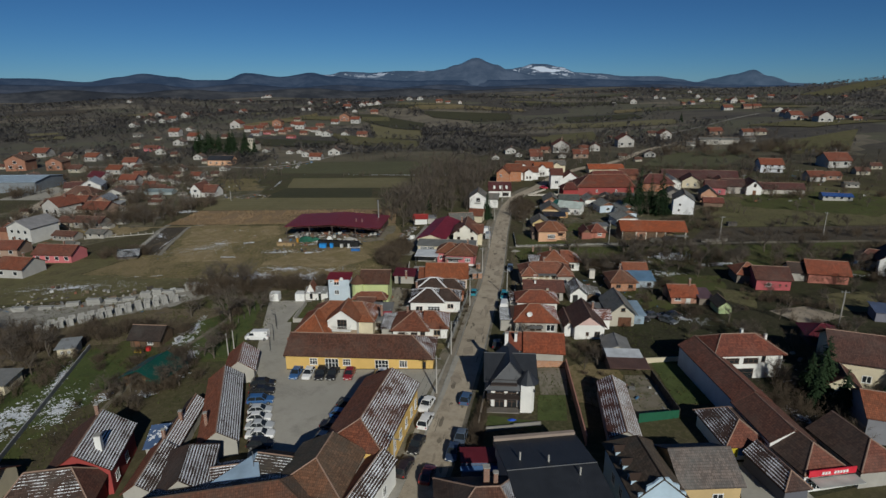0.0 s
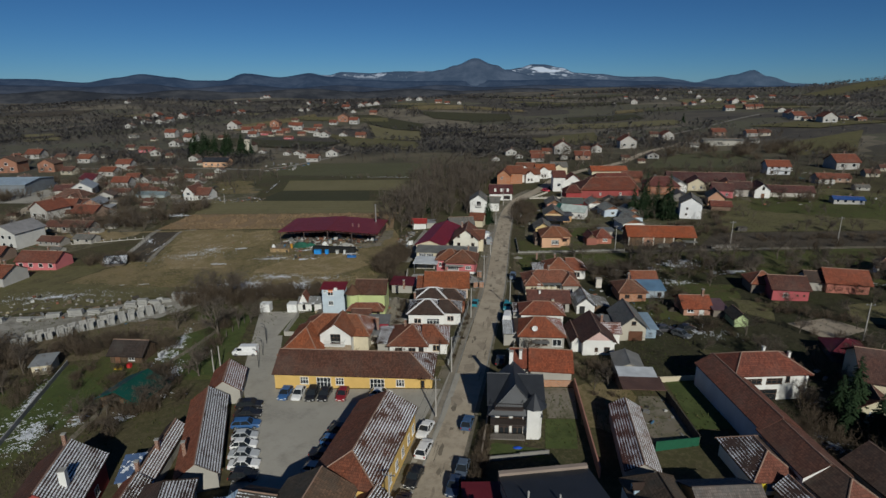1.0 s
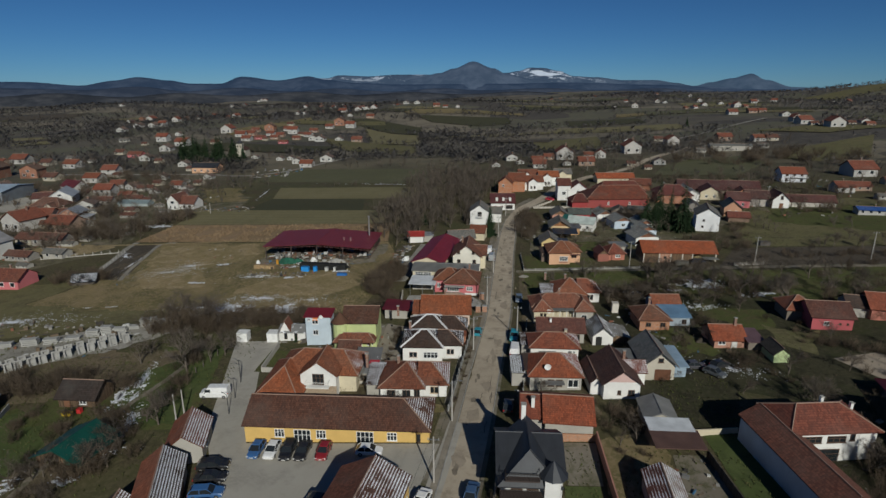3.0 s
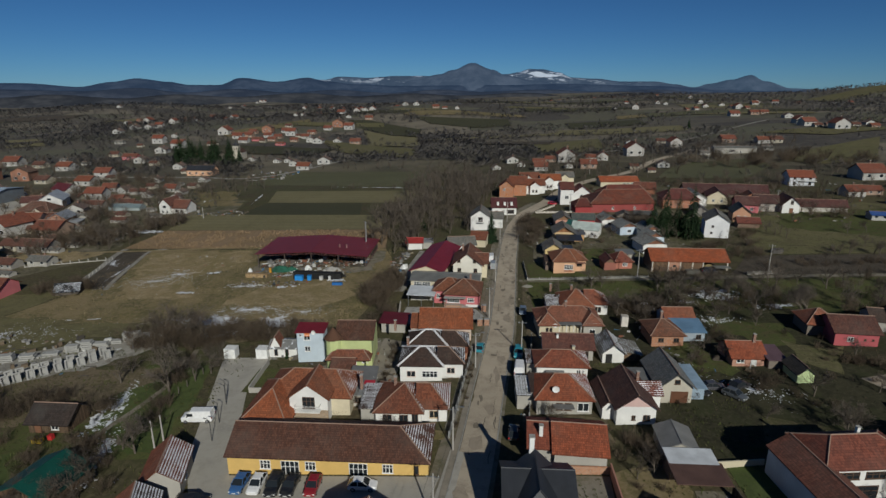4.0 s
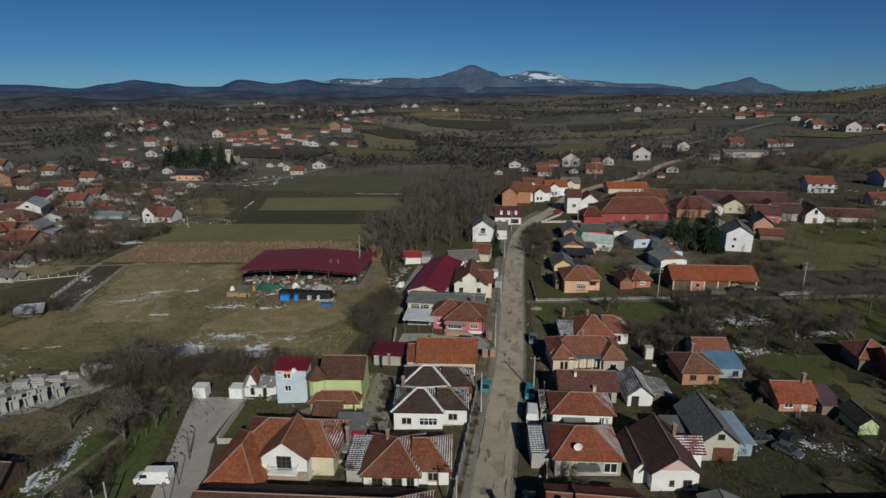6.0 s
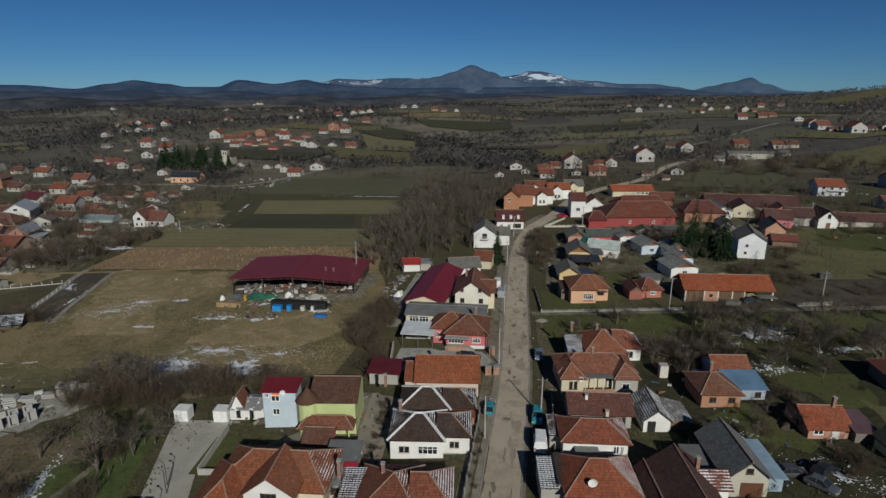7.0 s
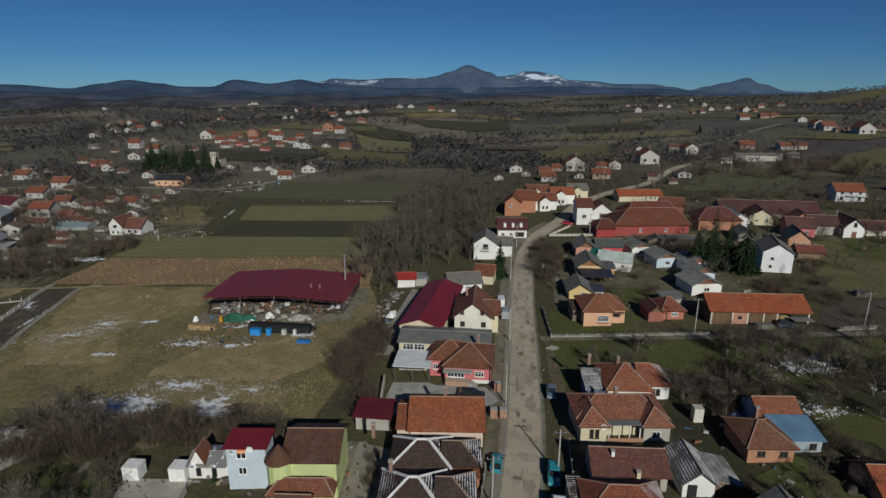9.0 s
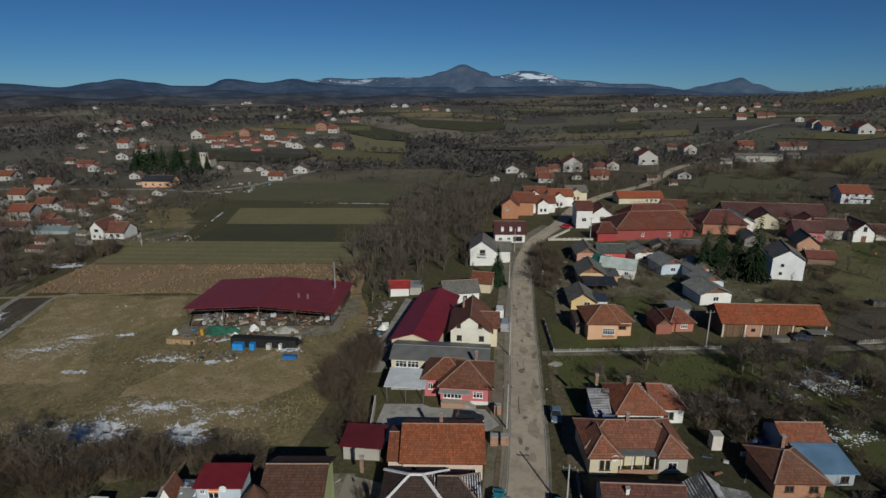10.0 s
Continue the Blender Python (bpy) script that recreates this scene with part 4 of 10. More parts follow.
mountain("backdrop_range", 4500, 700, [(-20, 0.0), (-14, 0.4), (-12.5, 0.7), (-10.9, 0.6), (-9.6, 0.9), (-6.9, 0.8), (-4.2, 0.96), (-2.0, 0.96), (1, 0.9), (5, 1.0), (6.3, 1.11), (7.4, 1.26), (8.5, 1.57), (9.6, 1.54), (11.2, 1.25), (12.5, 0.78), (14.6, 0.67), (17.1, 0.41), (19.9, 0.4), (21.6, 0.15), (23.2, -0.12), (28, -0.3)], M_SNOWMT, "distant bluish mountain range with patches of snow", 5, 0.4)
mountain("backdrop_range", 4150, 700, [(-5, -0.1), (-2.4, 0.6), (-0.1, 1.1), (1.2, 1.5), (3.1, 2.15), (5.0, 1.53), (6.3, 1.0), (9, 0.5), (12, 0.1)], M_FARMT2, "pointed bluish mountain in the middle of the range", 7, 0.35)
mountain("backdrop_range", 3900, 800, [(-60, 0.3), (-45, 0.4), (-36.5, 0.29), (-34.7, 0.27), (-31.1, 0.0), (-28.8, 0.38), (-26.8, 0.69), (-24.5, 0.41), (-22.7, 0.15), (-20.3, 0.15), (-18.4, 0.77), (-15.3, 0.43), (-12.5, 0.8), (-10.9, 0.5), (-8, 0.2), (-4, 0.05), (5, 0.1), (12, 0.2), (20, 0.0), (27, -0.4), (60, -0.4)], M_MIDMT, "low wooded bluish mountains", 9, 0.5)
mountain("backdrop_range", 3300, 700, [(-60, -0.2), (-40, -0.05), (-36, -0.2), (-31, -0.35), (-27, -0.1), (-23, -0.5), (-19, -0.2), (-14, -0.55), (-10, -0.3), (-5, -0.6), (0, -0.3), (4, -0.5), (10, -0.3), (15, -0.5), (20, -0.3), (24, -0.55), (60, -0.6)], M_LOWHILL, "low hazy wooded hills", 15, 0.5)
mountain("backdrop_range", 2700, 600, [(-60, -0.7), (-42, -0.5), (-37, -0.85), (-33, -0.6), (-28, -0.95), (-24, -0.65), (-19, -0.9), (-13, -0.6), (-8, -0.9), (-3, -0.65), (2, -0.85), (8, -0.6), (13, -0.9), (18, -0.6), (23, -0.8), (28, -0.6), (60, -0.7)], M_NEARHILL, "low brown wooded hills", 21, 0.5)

# road, verges, lots and fields
ROAD = [(-22, -20), (-14, 30), (-9.0, 61), (-7.2, 73.4), (-5.8, 86.4), (-4.0, 103.5), (-2.5, 120.8), (-0.2, 144), (1.1, 170), (2.3, 196.5), (4.1, 224), (6.3, 243), (11.2, 263), (20.6, 283), (25.6, 297), (34, 318), (52, 345), (78, 372), (105, 420), (150, 480)]
strip("verge", [(x - 1.3, y) for x, y in ROAD[:14]], 9.0, M_DIRT, 0.015, "worn dirt and gravel verge beside the road", crown=0.0)
strip("pavement", [(x - 3.3, y) for x, y in ROAD[3:11]], 0.9, M_WALK, 0.1, "narrow worn concrete pavement along the road", crown=0.0)
strip("kerb", [(x - 2.72, y) for x, y in ROAD[3:12]], 0.18, M_CONCRETE, 0.12, "low worn concrete kerb", crown=0.0)
strip("kerb", [(x + 2.66, y) for x, y in ROAD[5:12]], 0.16, M_CONCRETE, 0.1, "low worn concrete kerb", crown=0.0)
strip("road", ROAD, 5.1, M_ASPHALT, 0.03, "worn grey asphalt village road with patches")
sheet("parking_lot", [(-34.5, 66), (-24.2, 64.5), (-22.0, 84.5), (-11.5, 83.5), (-9.2, 95.5), (-38.8, 94.6), (-45.9, 117), (-46.4, 130.5), (-56.5, 130.5), (-46.8, 98), (-41.2, 88)], M_LOT, 0.04, "grey asphalt parking yard")
sheet("pavement", [(-13.5, 60), (-11.6, 61), (-7.8, 86), (-6.0, 101), (-8.2, 101.5), (-10.5, 84)], M_LOT, 0.05, "light grey pavement beside the yellow hall")

M_STUBBLE = field_mat("corn_stubble", (0.292, 0.205, 0.124), (0.232, 0.167, 0.0994), 0.05, 1.6)
M_PLOUGH = field_mat("ploughed_soil", (0.0633, 0.0633, 0.038), (0.0759, 0.0734, 0.043), 1.5, 2.0)
M_CROP = field_mat("winter_crop", (0.125, 0.122, 0.07), (0.105, 0.104, 0.06), 1.5, 3.0)
M_MEADOW = field_mat("mown_meadow", (0.205, 0.182, 0.1), (0.172, 0.154, 0.082), 1.5, 5.0)
sheet("field", [(-133, 213.5), (-38, 211.5), (-42, 238), (-132, 240)], M_STUBBLE, 0.06, "brown field of standing dry corn stubble", 20)
sheet("field", [(-132, 240.5), (-43, 238.5), (-52, 264), (-139, 270)], M_MEADOW, 0.06, "olive green meadow strip", 20)
sheet("field", [(-115, 268.5), (-59, 264.5), (-64, 291), (-112, 295)], M_PLOUGH, 0.08, "dark ploughed field strip", 20)
sheet("field", [(-112, 295.5), (-25, 289), (-27, 321), (-120, 328)], M_MEADOW, 0.08, "light olive field", 20)
sheet("field", [(-146, 351), (-36, 333), (-45, 391), (-151, 405)], M_CROP, 0.1, "green winter crop field", 20)
HILL_FIELDS = (
    ([(-214, 860), (-183, 861), (-94, 768), (-88, 685), (-124, 709), (-172, 773)], M_PLOUGH, "dark ploughed hillside field"),
    ([(-123, 898), (19, 848), (21, 783), (-19, 770), (-89, 826)], M_PLOUGH, "dark ploughed hillside field"),
    ([(-159, 964), (-68, 962), (44, 889), (43, 868), (-64, 909), (-133, 911)], M_OLIVE, "pale strip of hillside stubble"),
    ([(-196, 943), (-164, 1024), (-68, 972), (-160, 970)], M_MEADOW, "olive hillside meadow"),
    ([(-169, 762), (-121, 700), (-88, 676), (-68, 553), (-123, 581)], M_MEADOW, "olive hillside meadow"),
    ([(-336, 707), (-309, 777), (-275, 874), (-259, 831), (-286, 739), (-304, 666)], M_OLIVE, "pale fallow field beside the hamlet"),
    ([(167, 864), (247, 902), (238, 859), (162, 818)], M_OLIVE, "pale fallow strip"),
)
VALLEY_FIELDS = (
    ([(86, 345), (105, 385), (135, 409), (169, 421), (162, 383), (128, 337)], M_CROP, "dull green field behind the farms"),
    ([(181, 405), (209, 449), (293, 499), (233, 402), (195, 389)], M_PASTURE, "olive pasture on the rise"),
    ([(-633, 725), (-570, 706), (-487, 614), (-531, 612)], M_MEADOW, "pale meadow among woods"),
    ([(-197, 658), (-129, 586), (-72, 537), (-62, 463), (-134, 516)], M_PASTURE, "dull valley pasture"),
    ([(26, 543), (96, 587), (86, 480), (34, 462)], M_PASTURE, "dull green hillside pasture"),
    ([(89, 789), (182, 796), (177, 722), (87, 717)], M_PLOUGH, "dark ploughed field"),
    ([(60, 640), (190, 620), (200, 680), (70, 700)], M_MEADOW, "olive field strip"),
    ([(-420, 900), (-360, 860), (-350, 980), (-440, 1020)], M_MEADOW, "olive field strip"),
    ([(-640, 1010), (-520, 960), (-500, 1060), (-660, 1120)], M_MEADOW, "olive field strip"),
    ([(300, 980), (420, 930), (440, 1020), (310, 1070)], M_MEADOW, "olive field strip"),
    ([(230, 560), (330, 600), (360, 560), (270, 520)], M_PASTURE, "olive field on the rise"),
)
FAR_FIELDS = HILL_FIELDS + VALLEY_FIELDS
FAR_STRIPS = []
fr = random.Random(808)
for k in range(40):
    q, a = fr.uniform(560, 1750), radians(fr.uniform(-42, 34))
    x, y = math.sin(a) * q, math.cos(a) * q
    w, d, t = fr.uniform(35, 120), fr.uniform(12, 34) * (0.6 + q / 1500), fr.uniform(-0.5, 0.35)
    if abs(x + 265) < 130 and 560 < y < 780:
        continue
    FAR_STRIPS.append(([(round(x + u * w * math.cos(t) - e * d * math.sin(t)), round(y + u * w * math.sin(t) + e * d * math.cos(t))) for u, e in ((-1, -1), (1, -0.8), (0.9, 1), (-0.8, 0.9))], (M_PLOUGH, M_PASTURE, M_CROP, M_EARTH, M_MEADOW)[k % 5], "narrow strip of farmed land on the far slopes"))
for k, (pts, mat, label) in enumerate(FAR_STRIPS):
    sheet("field", pts, mat, 0.85 + 0.01 * (k % 20), label, 24)
for pts, mat, label in FAR_FIELDS:
    sheet("field", pts, mat, 0.3 if pts[0][1] < 500 else 0.7, label, 24)
sheet("meadow", [(-124, 150), (-100, 146), (-34, 146), (-30, 178), (-34, 200), (-38, 211), (-120.8, 211), (-117.5, 187), (-118, 168)], M_OLIVE, 0.03, "rough meadow of tan and olive dry grass", 15)
sheet("meadow", [(5, 155), (7, 177), (75, 177), (110, 180), (100, 150), (60, 158), (27, 160)], M_GRASS, 0.03, "dull green meadow", 15)
sheet("meadow", [(62, 181), (73, 199), (140, 200), (130, 180)], M_EARTH, 0.03, "brown tilled plot", 15)
sheet("meadow", [(78, 200), (84, 232), (103, 262), (150, 275), (190, 240), (150, 202)], M_PASTURE, 0.03, "olive meadow", 20)
sheet("meadow", [(-62, 97), (-50, 98), (-58, 130), (-72, 130)], M_GRASS, 0.03, "green garden grass", 12)
sheet("meadow", [(-86, 64), (-70, 66), (-74, 98), (-84, 103), (-92, 88)], M_GRASS, 0.03, "green garden grass with snow", 12)
sheet("meadow", [(-72, 88), (-60, 86), (-62, 102), (-74, 104)], M_GRASS, 0.035, "garden grass", 12)
sheet("ground_gravel", ragged([(-180, 104), (-125, 108), (-106, 107), (-92, 117), (-78, 129), (-70, 138), (-76, 142), (-92, 136), (-110, 128), (-127, 124), (-180, 118)], 3.0, 1.6, 12), M_GRAVEL, 0.04, "pale gravel of the stream bank works", 15)
sheet("field", ragged([(-114.5, 171), (-110.3, 171.3), (-120.9, 210), (-130.8, 211.6), (-131.1, 205.7), (-121.8, 179.4)], 2.0, 0.8, 6), M_EARTH, 0.05, "bare dark earth plot", 6)
sheet("garden", [(7.6, 79.2), (12.2, 79.3), (12.8, 86.9), (8.1, 86.8)], M_LAWN, 0.06, "bright green lawn")
sheet("garden", [(30.4, 84.8), (36.0, 85), (34.2, 99.8), (29.8, 99.5)], M_LAWN, 0.05, "bright green lawn")
sheet("garden", [(-0.5, 77.5), (7.2, 77), (7.4, 79), (-0.2, 80.4)], M_LAWN, 0.05, "small green lawn")
sheet("terrace", [(8.6, 87), (13.2, 87), (13.8, 96.4), (8.7, 96.4)], M_DIRT, 0.05, "bare yard of dirt and paving")
sheet("terrace", [(22.5, 80.5), (29.5, 82), (28.6, 94), (24.0, 94)], M_DIRT, 0.05, "bare dirt farmyard")
sheet("terrace", [(61.7, 124.3), (71, 127), (76, 121), (66, 116)], M_PATCH, 0.05, "pale concrete slab")
sheet("terrace", [(26, 58), (31, 60), (34, 70), (39, 71), (42, 58)], M_LOT, 0.04, "paved forecourt of the shops")
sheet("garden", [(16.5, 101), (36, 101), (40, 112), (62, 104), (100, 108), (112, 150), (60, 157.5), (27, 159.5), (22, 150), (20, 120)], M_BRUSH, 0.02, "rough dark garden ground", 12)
sheet("garden", [(36.5, 62), (48, 66), (58, 76), (100, 80), (100, 106), (62, 103), (40, 100)], M_BRUSH, 0.025, "dark yard ground with tree shade in its colour", 12)
sheet("garden", [(28, 190), (62, 195), (66, 215), (84, 232), (84, 258), (30, 258), (12, 225), (10, 194)], M_YARD, 0.02, "rough dark garden ground", 12)
sheet("terrace", [(-23.7, 147.5), (-9, 147.5), (-4, 152), (-6.2, 156.5), (-15, 157), (-16.5, 158), (-23, 158)], M_CONCRETE, 0.06, "worn concrete yard")
sheet("terrace", ragged([(-25, 117.5), (-20.2, 118), (-19.6, 138), (-25, 140)], 1.5, 0.5, 9), M_WALK, 0.056, "worn concrete back yard")
sheet("terrace", [(-29.5, 169), (-25.5, 169), (-21.0, 205), (-26, 208)], M_GRAVEL, 0.05, "pale concrete track")
sheet("garden", [(8.2, 178.5), (26.5, 178.6), (28.5, 190), (8, 192)], M_GRASS, 0.05, "garden grass")
sheet("terrace", [(-41, 122), (-27, 117), (-24, 128), (-24, 140), (-33, 140), (-34, 128)], M_DIRT, 0.05, "cluttered back yard of bare ground")
sheet("garden", [(-47, 117), (-36, 117), (-37, 126), (-47, 126)], M_GRASS, 0.05, "small green back garden")
strip("path", [(-170, 205), (-140, 209), (-110, 211.5), (-88, 214), (-70, 209), (-40, 209)], 1.6, M_TAN, 0.08, "dry earth field track")
strip("path", [(5, 176.8), (40, 178.0), (80, 180), (130, 181)], 2.2, M_DIRT, 0.05, "rutted earth track")
strip("road", [(-188, 180), (-199.7, 206), (-212.7, 232.6), (-229.4, 270.3), (-239.2, 299.7), (-247.2, 324.7), (-258, 370), (-270, 430)], 6, M_ASPHALT, 0.06, "asphalt road of the far hamlet")
sheet("parking_lot", [(-258, 268), (-262, 300), (-247, 312), (-234, 292), (-228, 268)], M_LOT, 0.05, "asphalt yard before the industrial hall", 12)
strip("path", [(-320, 390), (-200, 385), (-165, 376), (-140, 395), (-115, 470)], 4, M_GRAVEL, 0.12, "pale gravel lane")
strip("path", [(80, 470), (180, 560), (300, 700)], 4, M_GRAVEL, 0.5, "pale lane")
strip("path", [(-110.1, 170.7), (-113.3, 179.5), (-116.9, 193.4), (-120.9, 210), (-116, 212)], 1.3, M_GRAVEL, 0.07, "pale gravel path beside the dark plot")
strip("path", [(-119.6, 170), (-123.6, 181.4), (-126.2, 191.4), (-130.3, 204.2), (-131.7, 213)], 2.0, M_GRAVEL, 0.07, "trodden pale earth path")
sheet("terrace", ragged([(-8.4, 103), (-6.8, 103), (-4.2, 128), (-3.0, 146), (-4.5, 146), (-5.6, 128)], 1.2, 0.6, 3), M_UNDER, 0.05, "rough grassy verge", 8)
sheet("terrace", ragged([(2.6, 104), (4.2, 104), (8, 140), (6.8, 176), (5.6, 176), (5.2, 140)], 1.2, 0.6, 4), M_UNDER, 0.05, "rough grassy verge", 8)
for k, (x, y, w, d, a) in enumerate(((1.2, 151, 1.4, 3.2, 0.1), (0.4, 144, 0.9, 1.6, 0.3), (-0.4, 130.5, 1.6, 2.4, 0.0), (-2.4, 113, 1.8, 2.2, 0.4), (-4.4, 103, 1.4, 3.0, 0.2), (2.4, 163, 1.0, 4.0, 0.05), (1.4, 178, 1.2, 2.4, 0.1), (-6.0, 92, 1.6, 2.0, 0.5), (3.4, 190, 1.0, 3.4, 0.1), (-1.2, 124, 0.8, 4.4, 0.1), (4.6, 214, 1.4, 2.2, 0.1))):
    r = random.Random(500 + k)
    sheet("asphalt_patch", ragged([(x + math.cos(t + a) * w * r.uniform(0.4, 0.8), y + math.sin(t + a) * d * r.uniform(0.5, 1.1)) for t in [0.785 * j for j in range(8)]], 0.4, 0.45, k), M_PATCH, 0.085, "darker patch in the worn asphalt")
def road_at(y):
    """Middle of the road at a distance along the village."""
    for (xa, ya), (xb, yb) in zip(ROAD, ROAD[1:]):
        if ya <= y <= yb:
            return xa + (xb - xa) * (y - ya) / (yb - ya)
    return 0.0


# frost damage: small dark patches and long cracks in the asphalt
rr = random.Random(640)
for k in range(56):
    y = rr.uniform(66, 246)
    x = road_at(y) + rr.uniform(-2.0, 2.0)
    w, d = rr.uniform(0.2, 0.75), rr.uniform(0.4, 1.9)
    sheet("asphalt_patch", ragged([(x + math.cos(t) * w * rr.uniform(0.5, 1.0), y + math.sin(t) * d * rr.uniform(0.5, 1.0)) for t in [0.785 * j for j in range(8)]], 0.4, 0.35, k + 20), M_OLDPATCH if k % 3 else M_PATCH, 0.09 + 0.001 * (k % 5), "darker patch in the worn asphalt")
for k in range(16):
    y, d = rr.uniform(66, 240), rr.uniform(2.0, 6)
    x = road_at(y) + rr.choice((-2.0, -1.2, -0.1, 0.1, 1.1, 1.9)) + rr.uniform(-0.3, 0.3)
    pts, x0 = [], road_at(y)
    for j in range(7):
        yy = y + d * j / 6
        pts.append((x + road_at(yy) - x0 + rr.uniform(-0.1, 0.1), yy))
    strip("asphalt_crack", pts, rr.uniform(0.05, 0.11), M_CRACK, 0.095, "long dark crack in the asphalt", crown=0.0)
sheet("meadow", ragged([(-200, 122), (-127, 127), (-108, 131), (-92, 139), (-76, 146), (-100, 149), (-124, 152), (-119, 168), (-150, 166), (-200, 160)], 4, 2.0, 31), M_PASTURE, 0.034, "rough olive grass above the stream", 12)
sheet("garden", ragged([(-215, 185), (-150, 178), (-134, 198), (-136, 214), (-150, 262), (-190, 330), (-240, 330), (-232, 262)], 5, 2.5, 33), M_YARD, 0.03, "mixed yards of bare ground and grass between the houses", 14)
sheet("garden", ragged([(-150, 266), (-118, 264), (-124, 300), (-160, 330), (-188, 330)], 5, 2.5, 35), M_YARD, 0.036, "mixed gardens behind the houses", 14)
sheet("garden", ragged([(34, 258), (120, 250), (132, 296), (60, 330), (30, 300)], 5, 2.0, 36), M_YARD, 0.03, "yards of bare ground round the farms", 14)
# worn, dry and green patches with uneven edges
for k, (pts, mat, label) in enumerate((
        ([(-102, 163.5), (-106, 173), (-113, 191), (-117.6, 208), (-84, 209.5), (-77.5, 193), (-88, 186), (-89, 179), (-80, 164.5)], M_TAN, "pale dry grass in the meadow"),
        ([(-72, 160), (-46, 157), (-38, 166), (-44, 178), (-66, 172)], M_TAN, "dry tan grass in the meadow"),
        ([(-76, 188), (-52, 184), (-38, 187), (-36, 208), (-72, 208)], M_DIRT, "trodden earth round the barn"),
        ([(-168, 330), (-142, 329), (-126, 290), (-144, 289.5)], M_OLIVE, "patch of dry fallow grass"),
        ([(-170, 196), (-140, 198), (-136, 206), (-160, 214)], M_TAN, "dry garden grass"),
        ) + (
        ([(28.5, 133.5), (33.2, 136.8), (39.9, 138.1), (41.8, 133.7), (43.2, 126), (35, 125), (33.7, 129.5)], M_GRASS, "green back garden grass"),
        ([(46, 151), (60, 148.4), (58.4, 139.6), (53.5, 136), (43.5, 143)], M_GRASS, "green orchard grass"),
        ([(55, 139.5), (65.3, 136.3), (59.2, 126.4), (55, 130)], M_PASTURE, "dull grass between the gardens"),
        ([(66, 152), (96, 146), (100, 160), (70, 166)], M_GRASS, "dull green orchard grass"),
        ([(78, 124), (94, 124), (92, 136), (78, 134)], M_PASTURE, "olive grass behind the houses"),
        ) + (
        ([(98, 232), (136, 214), (170, 226), (150, 262), (112, 262)], M_GRASS, "dull green pasture"),
        ([(92, 350), (128, 344), (160, 396), (124, 408)], M_GRASS, "green field behind the farms"),
        ([(22, 196), (34, 196), (36, 206), (24, 208)], M_GRASS, "green garden grass"),
        ([(-92, 76), (-72, 74), (-70, 92), (-80, 104), (-90, 96)], M_LAWN, "fresh green grass in the long garden"),
        ([(-74, 140), (-62, 150), (-40, 150), (-36, 143), (-60, 138)], M_UNDER, "brown ground under the thicket"),
        ([(-96, 104), (-74, 106), (-66, 124), (-74, 128), (-96, 117), (-116, 108)], M_UNDER, "brown ground under the thicket"))):
    sheet("ground_patch", ragged(pts, 2.0, 5.0 if pts[0][1] > 280 else 2.6, k * 3.1), mat, 0.045 + 0.003 * (k % 4), label, 6)
for k, off in enumerate((-0.9, 0.9)):
    strip("wheel_rut", [(-104, 148 + off), (-86, 156 + off), (-80 + off, 168), (-79 + off, 182), (-76 + off, 196), (-70, 206 + off)], 0.9, M_OLIVE, 0.07, "grassy wheel rut across the meadow", crown=0.0)
for k, (pts, mat, label) in enumerate((
        ([(-67, 100), (-52, 99), (-57, 128), (-70, 128)], M_LAWN, "green orchard grass beside the yard"),
        ([(-70, 84), (-62, 82), (-58, 94), (-66, 98)], M_UNDER, "bare brown garden soil"),
        ([(-79, 97), (-66, 98), (-66, 106), (-80, 106)], M_GRASS, "grass round the garden hut"),
        ([(-112, 84), (-92, 78), (-90, 100), (-110, 104)], M_UNDER, "brown ground under bare trees"),
        ([(-24, 103), (-9.5, 103.5), (-9, 106.5), (-24, 106.5)], M_OLIVE, "front garden grass"),
        ([(-38, 111), (-22, 111), (-22, 121), (-38, 117)], M_UNDER, "bare ground of the back yard"),
        ([(3.4, 104), (16, 104), (16, 110.5), (4.2, 110.5)], M_UNDER, "bare front garden"),
        ([(14, 84), (24, 84), (23, 100), (14.5, 97)], M_OLIVE, "rough grass between the sheds"))):
    sheet("ground_patch", ragged(pts, 1.4, 1.4, 40 + k * 2.7), mat, 0.052 + 0.003 * (k % 3), label, 5)
strip("path", [(-62, 60), (-66, 80), (-66, 96), (-62, 118), (-64, 134)], 1.1, M_DIRT, 0.075, "narrow trodden garden path", crown=0.0)

# ---- buildings along the left side of the road ----
h = House("long single-storey yellow hall with brown tiled roof and white windows", -39.0, 95.0, 1.6, "yellow_hall", "hall")
h.wing(0, 0, 28.2, 9.2, 3.2, 2.4, "x", (0, 4.4), YELLOW, BROWN, 0.35, ends=tiles(BROWN, 0.4))
h.win("F", [5.4, 11.8, 22.6], 1.1, 1.5, 1.4, bars=3).win("F", [8.9, 18.5], 0.1, 2.6, 2.4, bars=4).win("F", [26.6], 1.0, 0.6, 1.4, M_DARKFRAME, 1)
h = House("long yellow roadside hall with mossy tiled roof partly under snow", -22.6, 64.6, -7, "yellow_hall", "hall")
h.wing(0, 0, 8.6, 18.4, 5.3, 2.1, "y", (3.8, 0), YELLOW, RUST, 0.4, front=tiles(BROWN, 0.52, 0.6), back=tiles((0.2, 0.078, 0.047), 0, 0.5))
h.win("R", [2.5, 5.5, 8.5, 11.5, 14.5, 17], 1.6, 1.1, 1.5)
h = House("long low outbuilding with snow-striped tile roof beside the parked cars", -41.6, 66.9, 22, "outbuilding", "building")
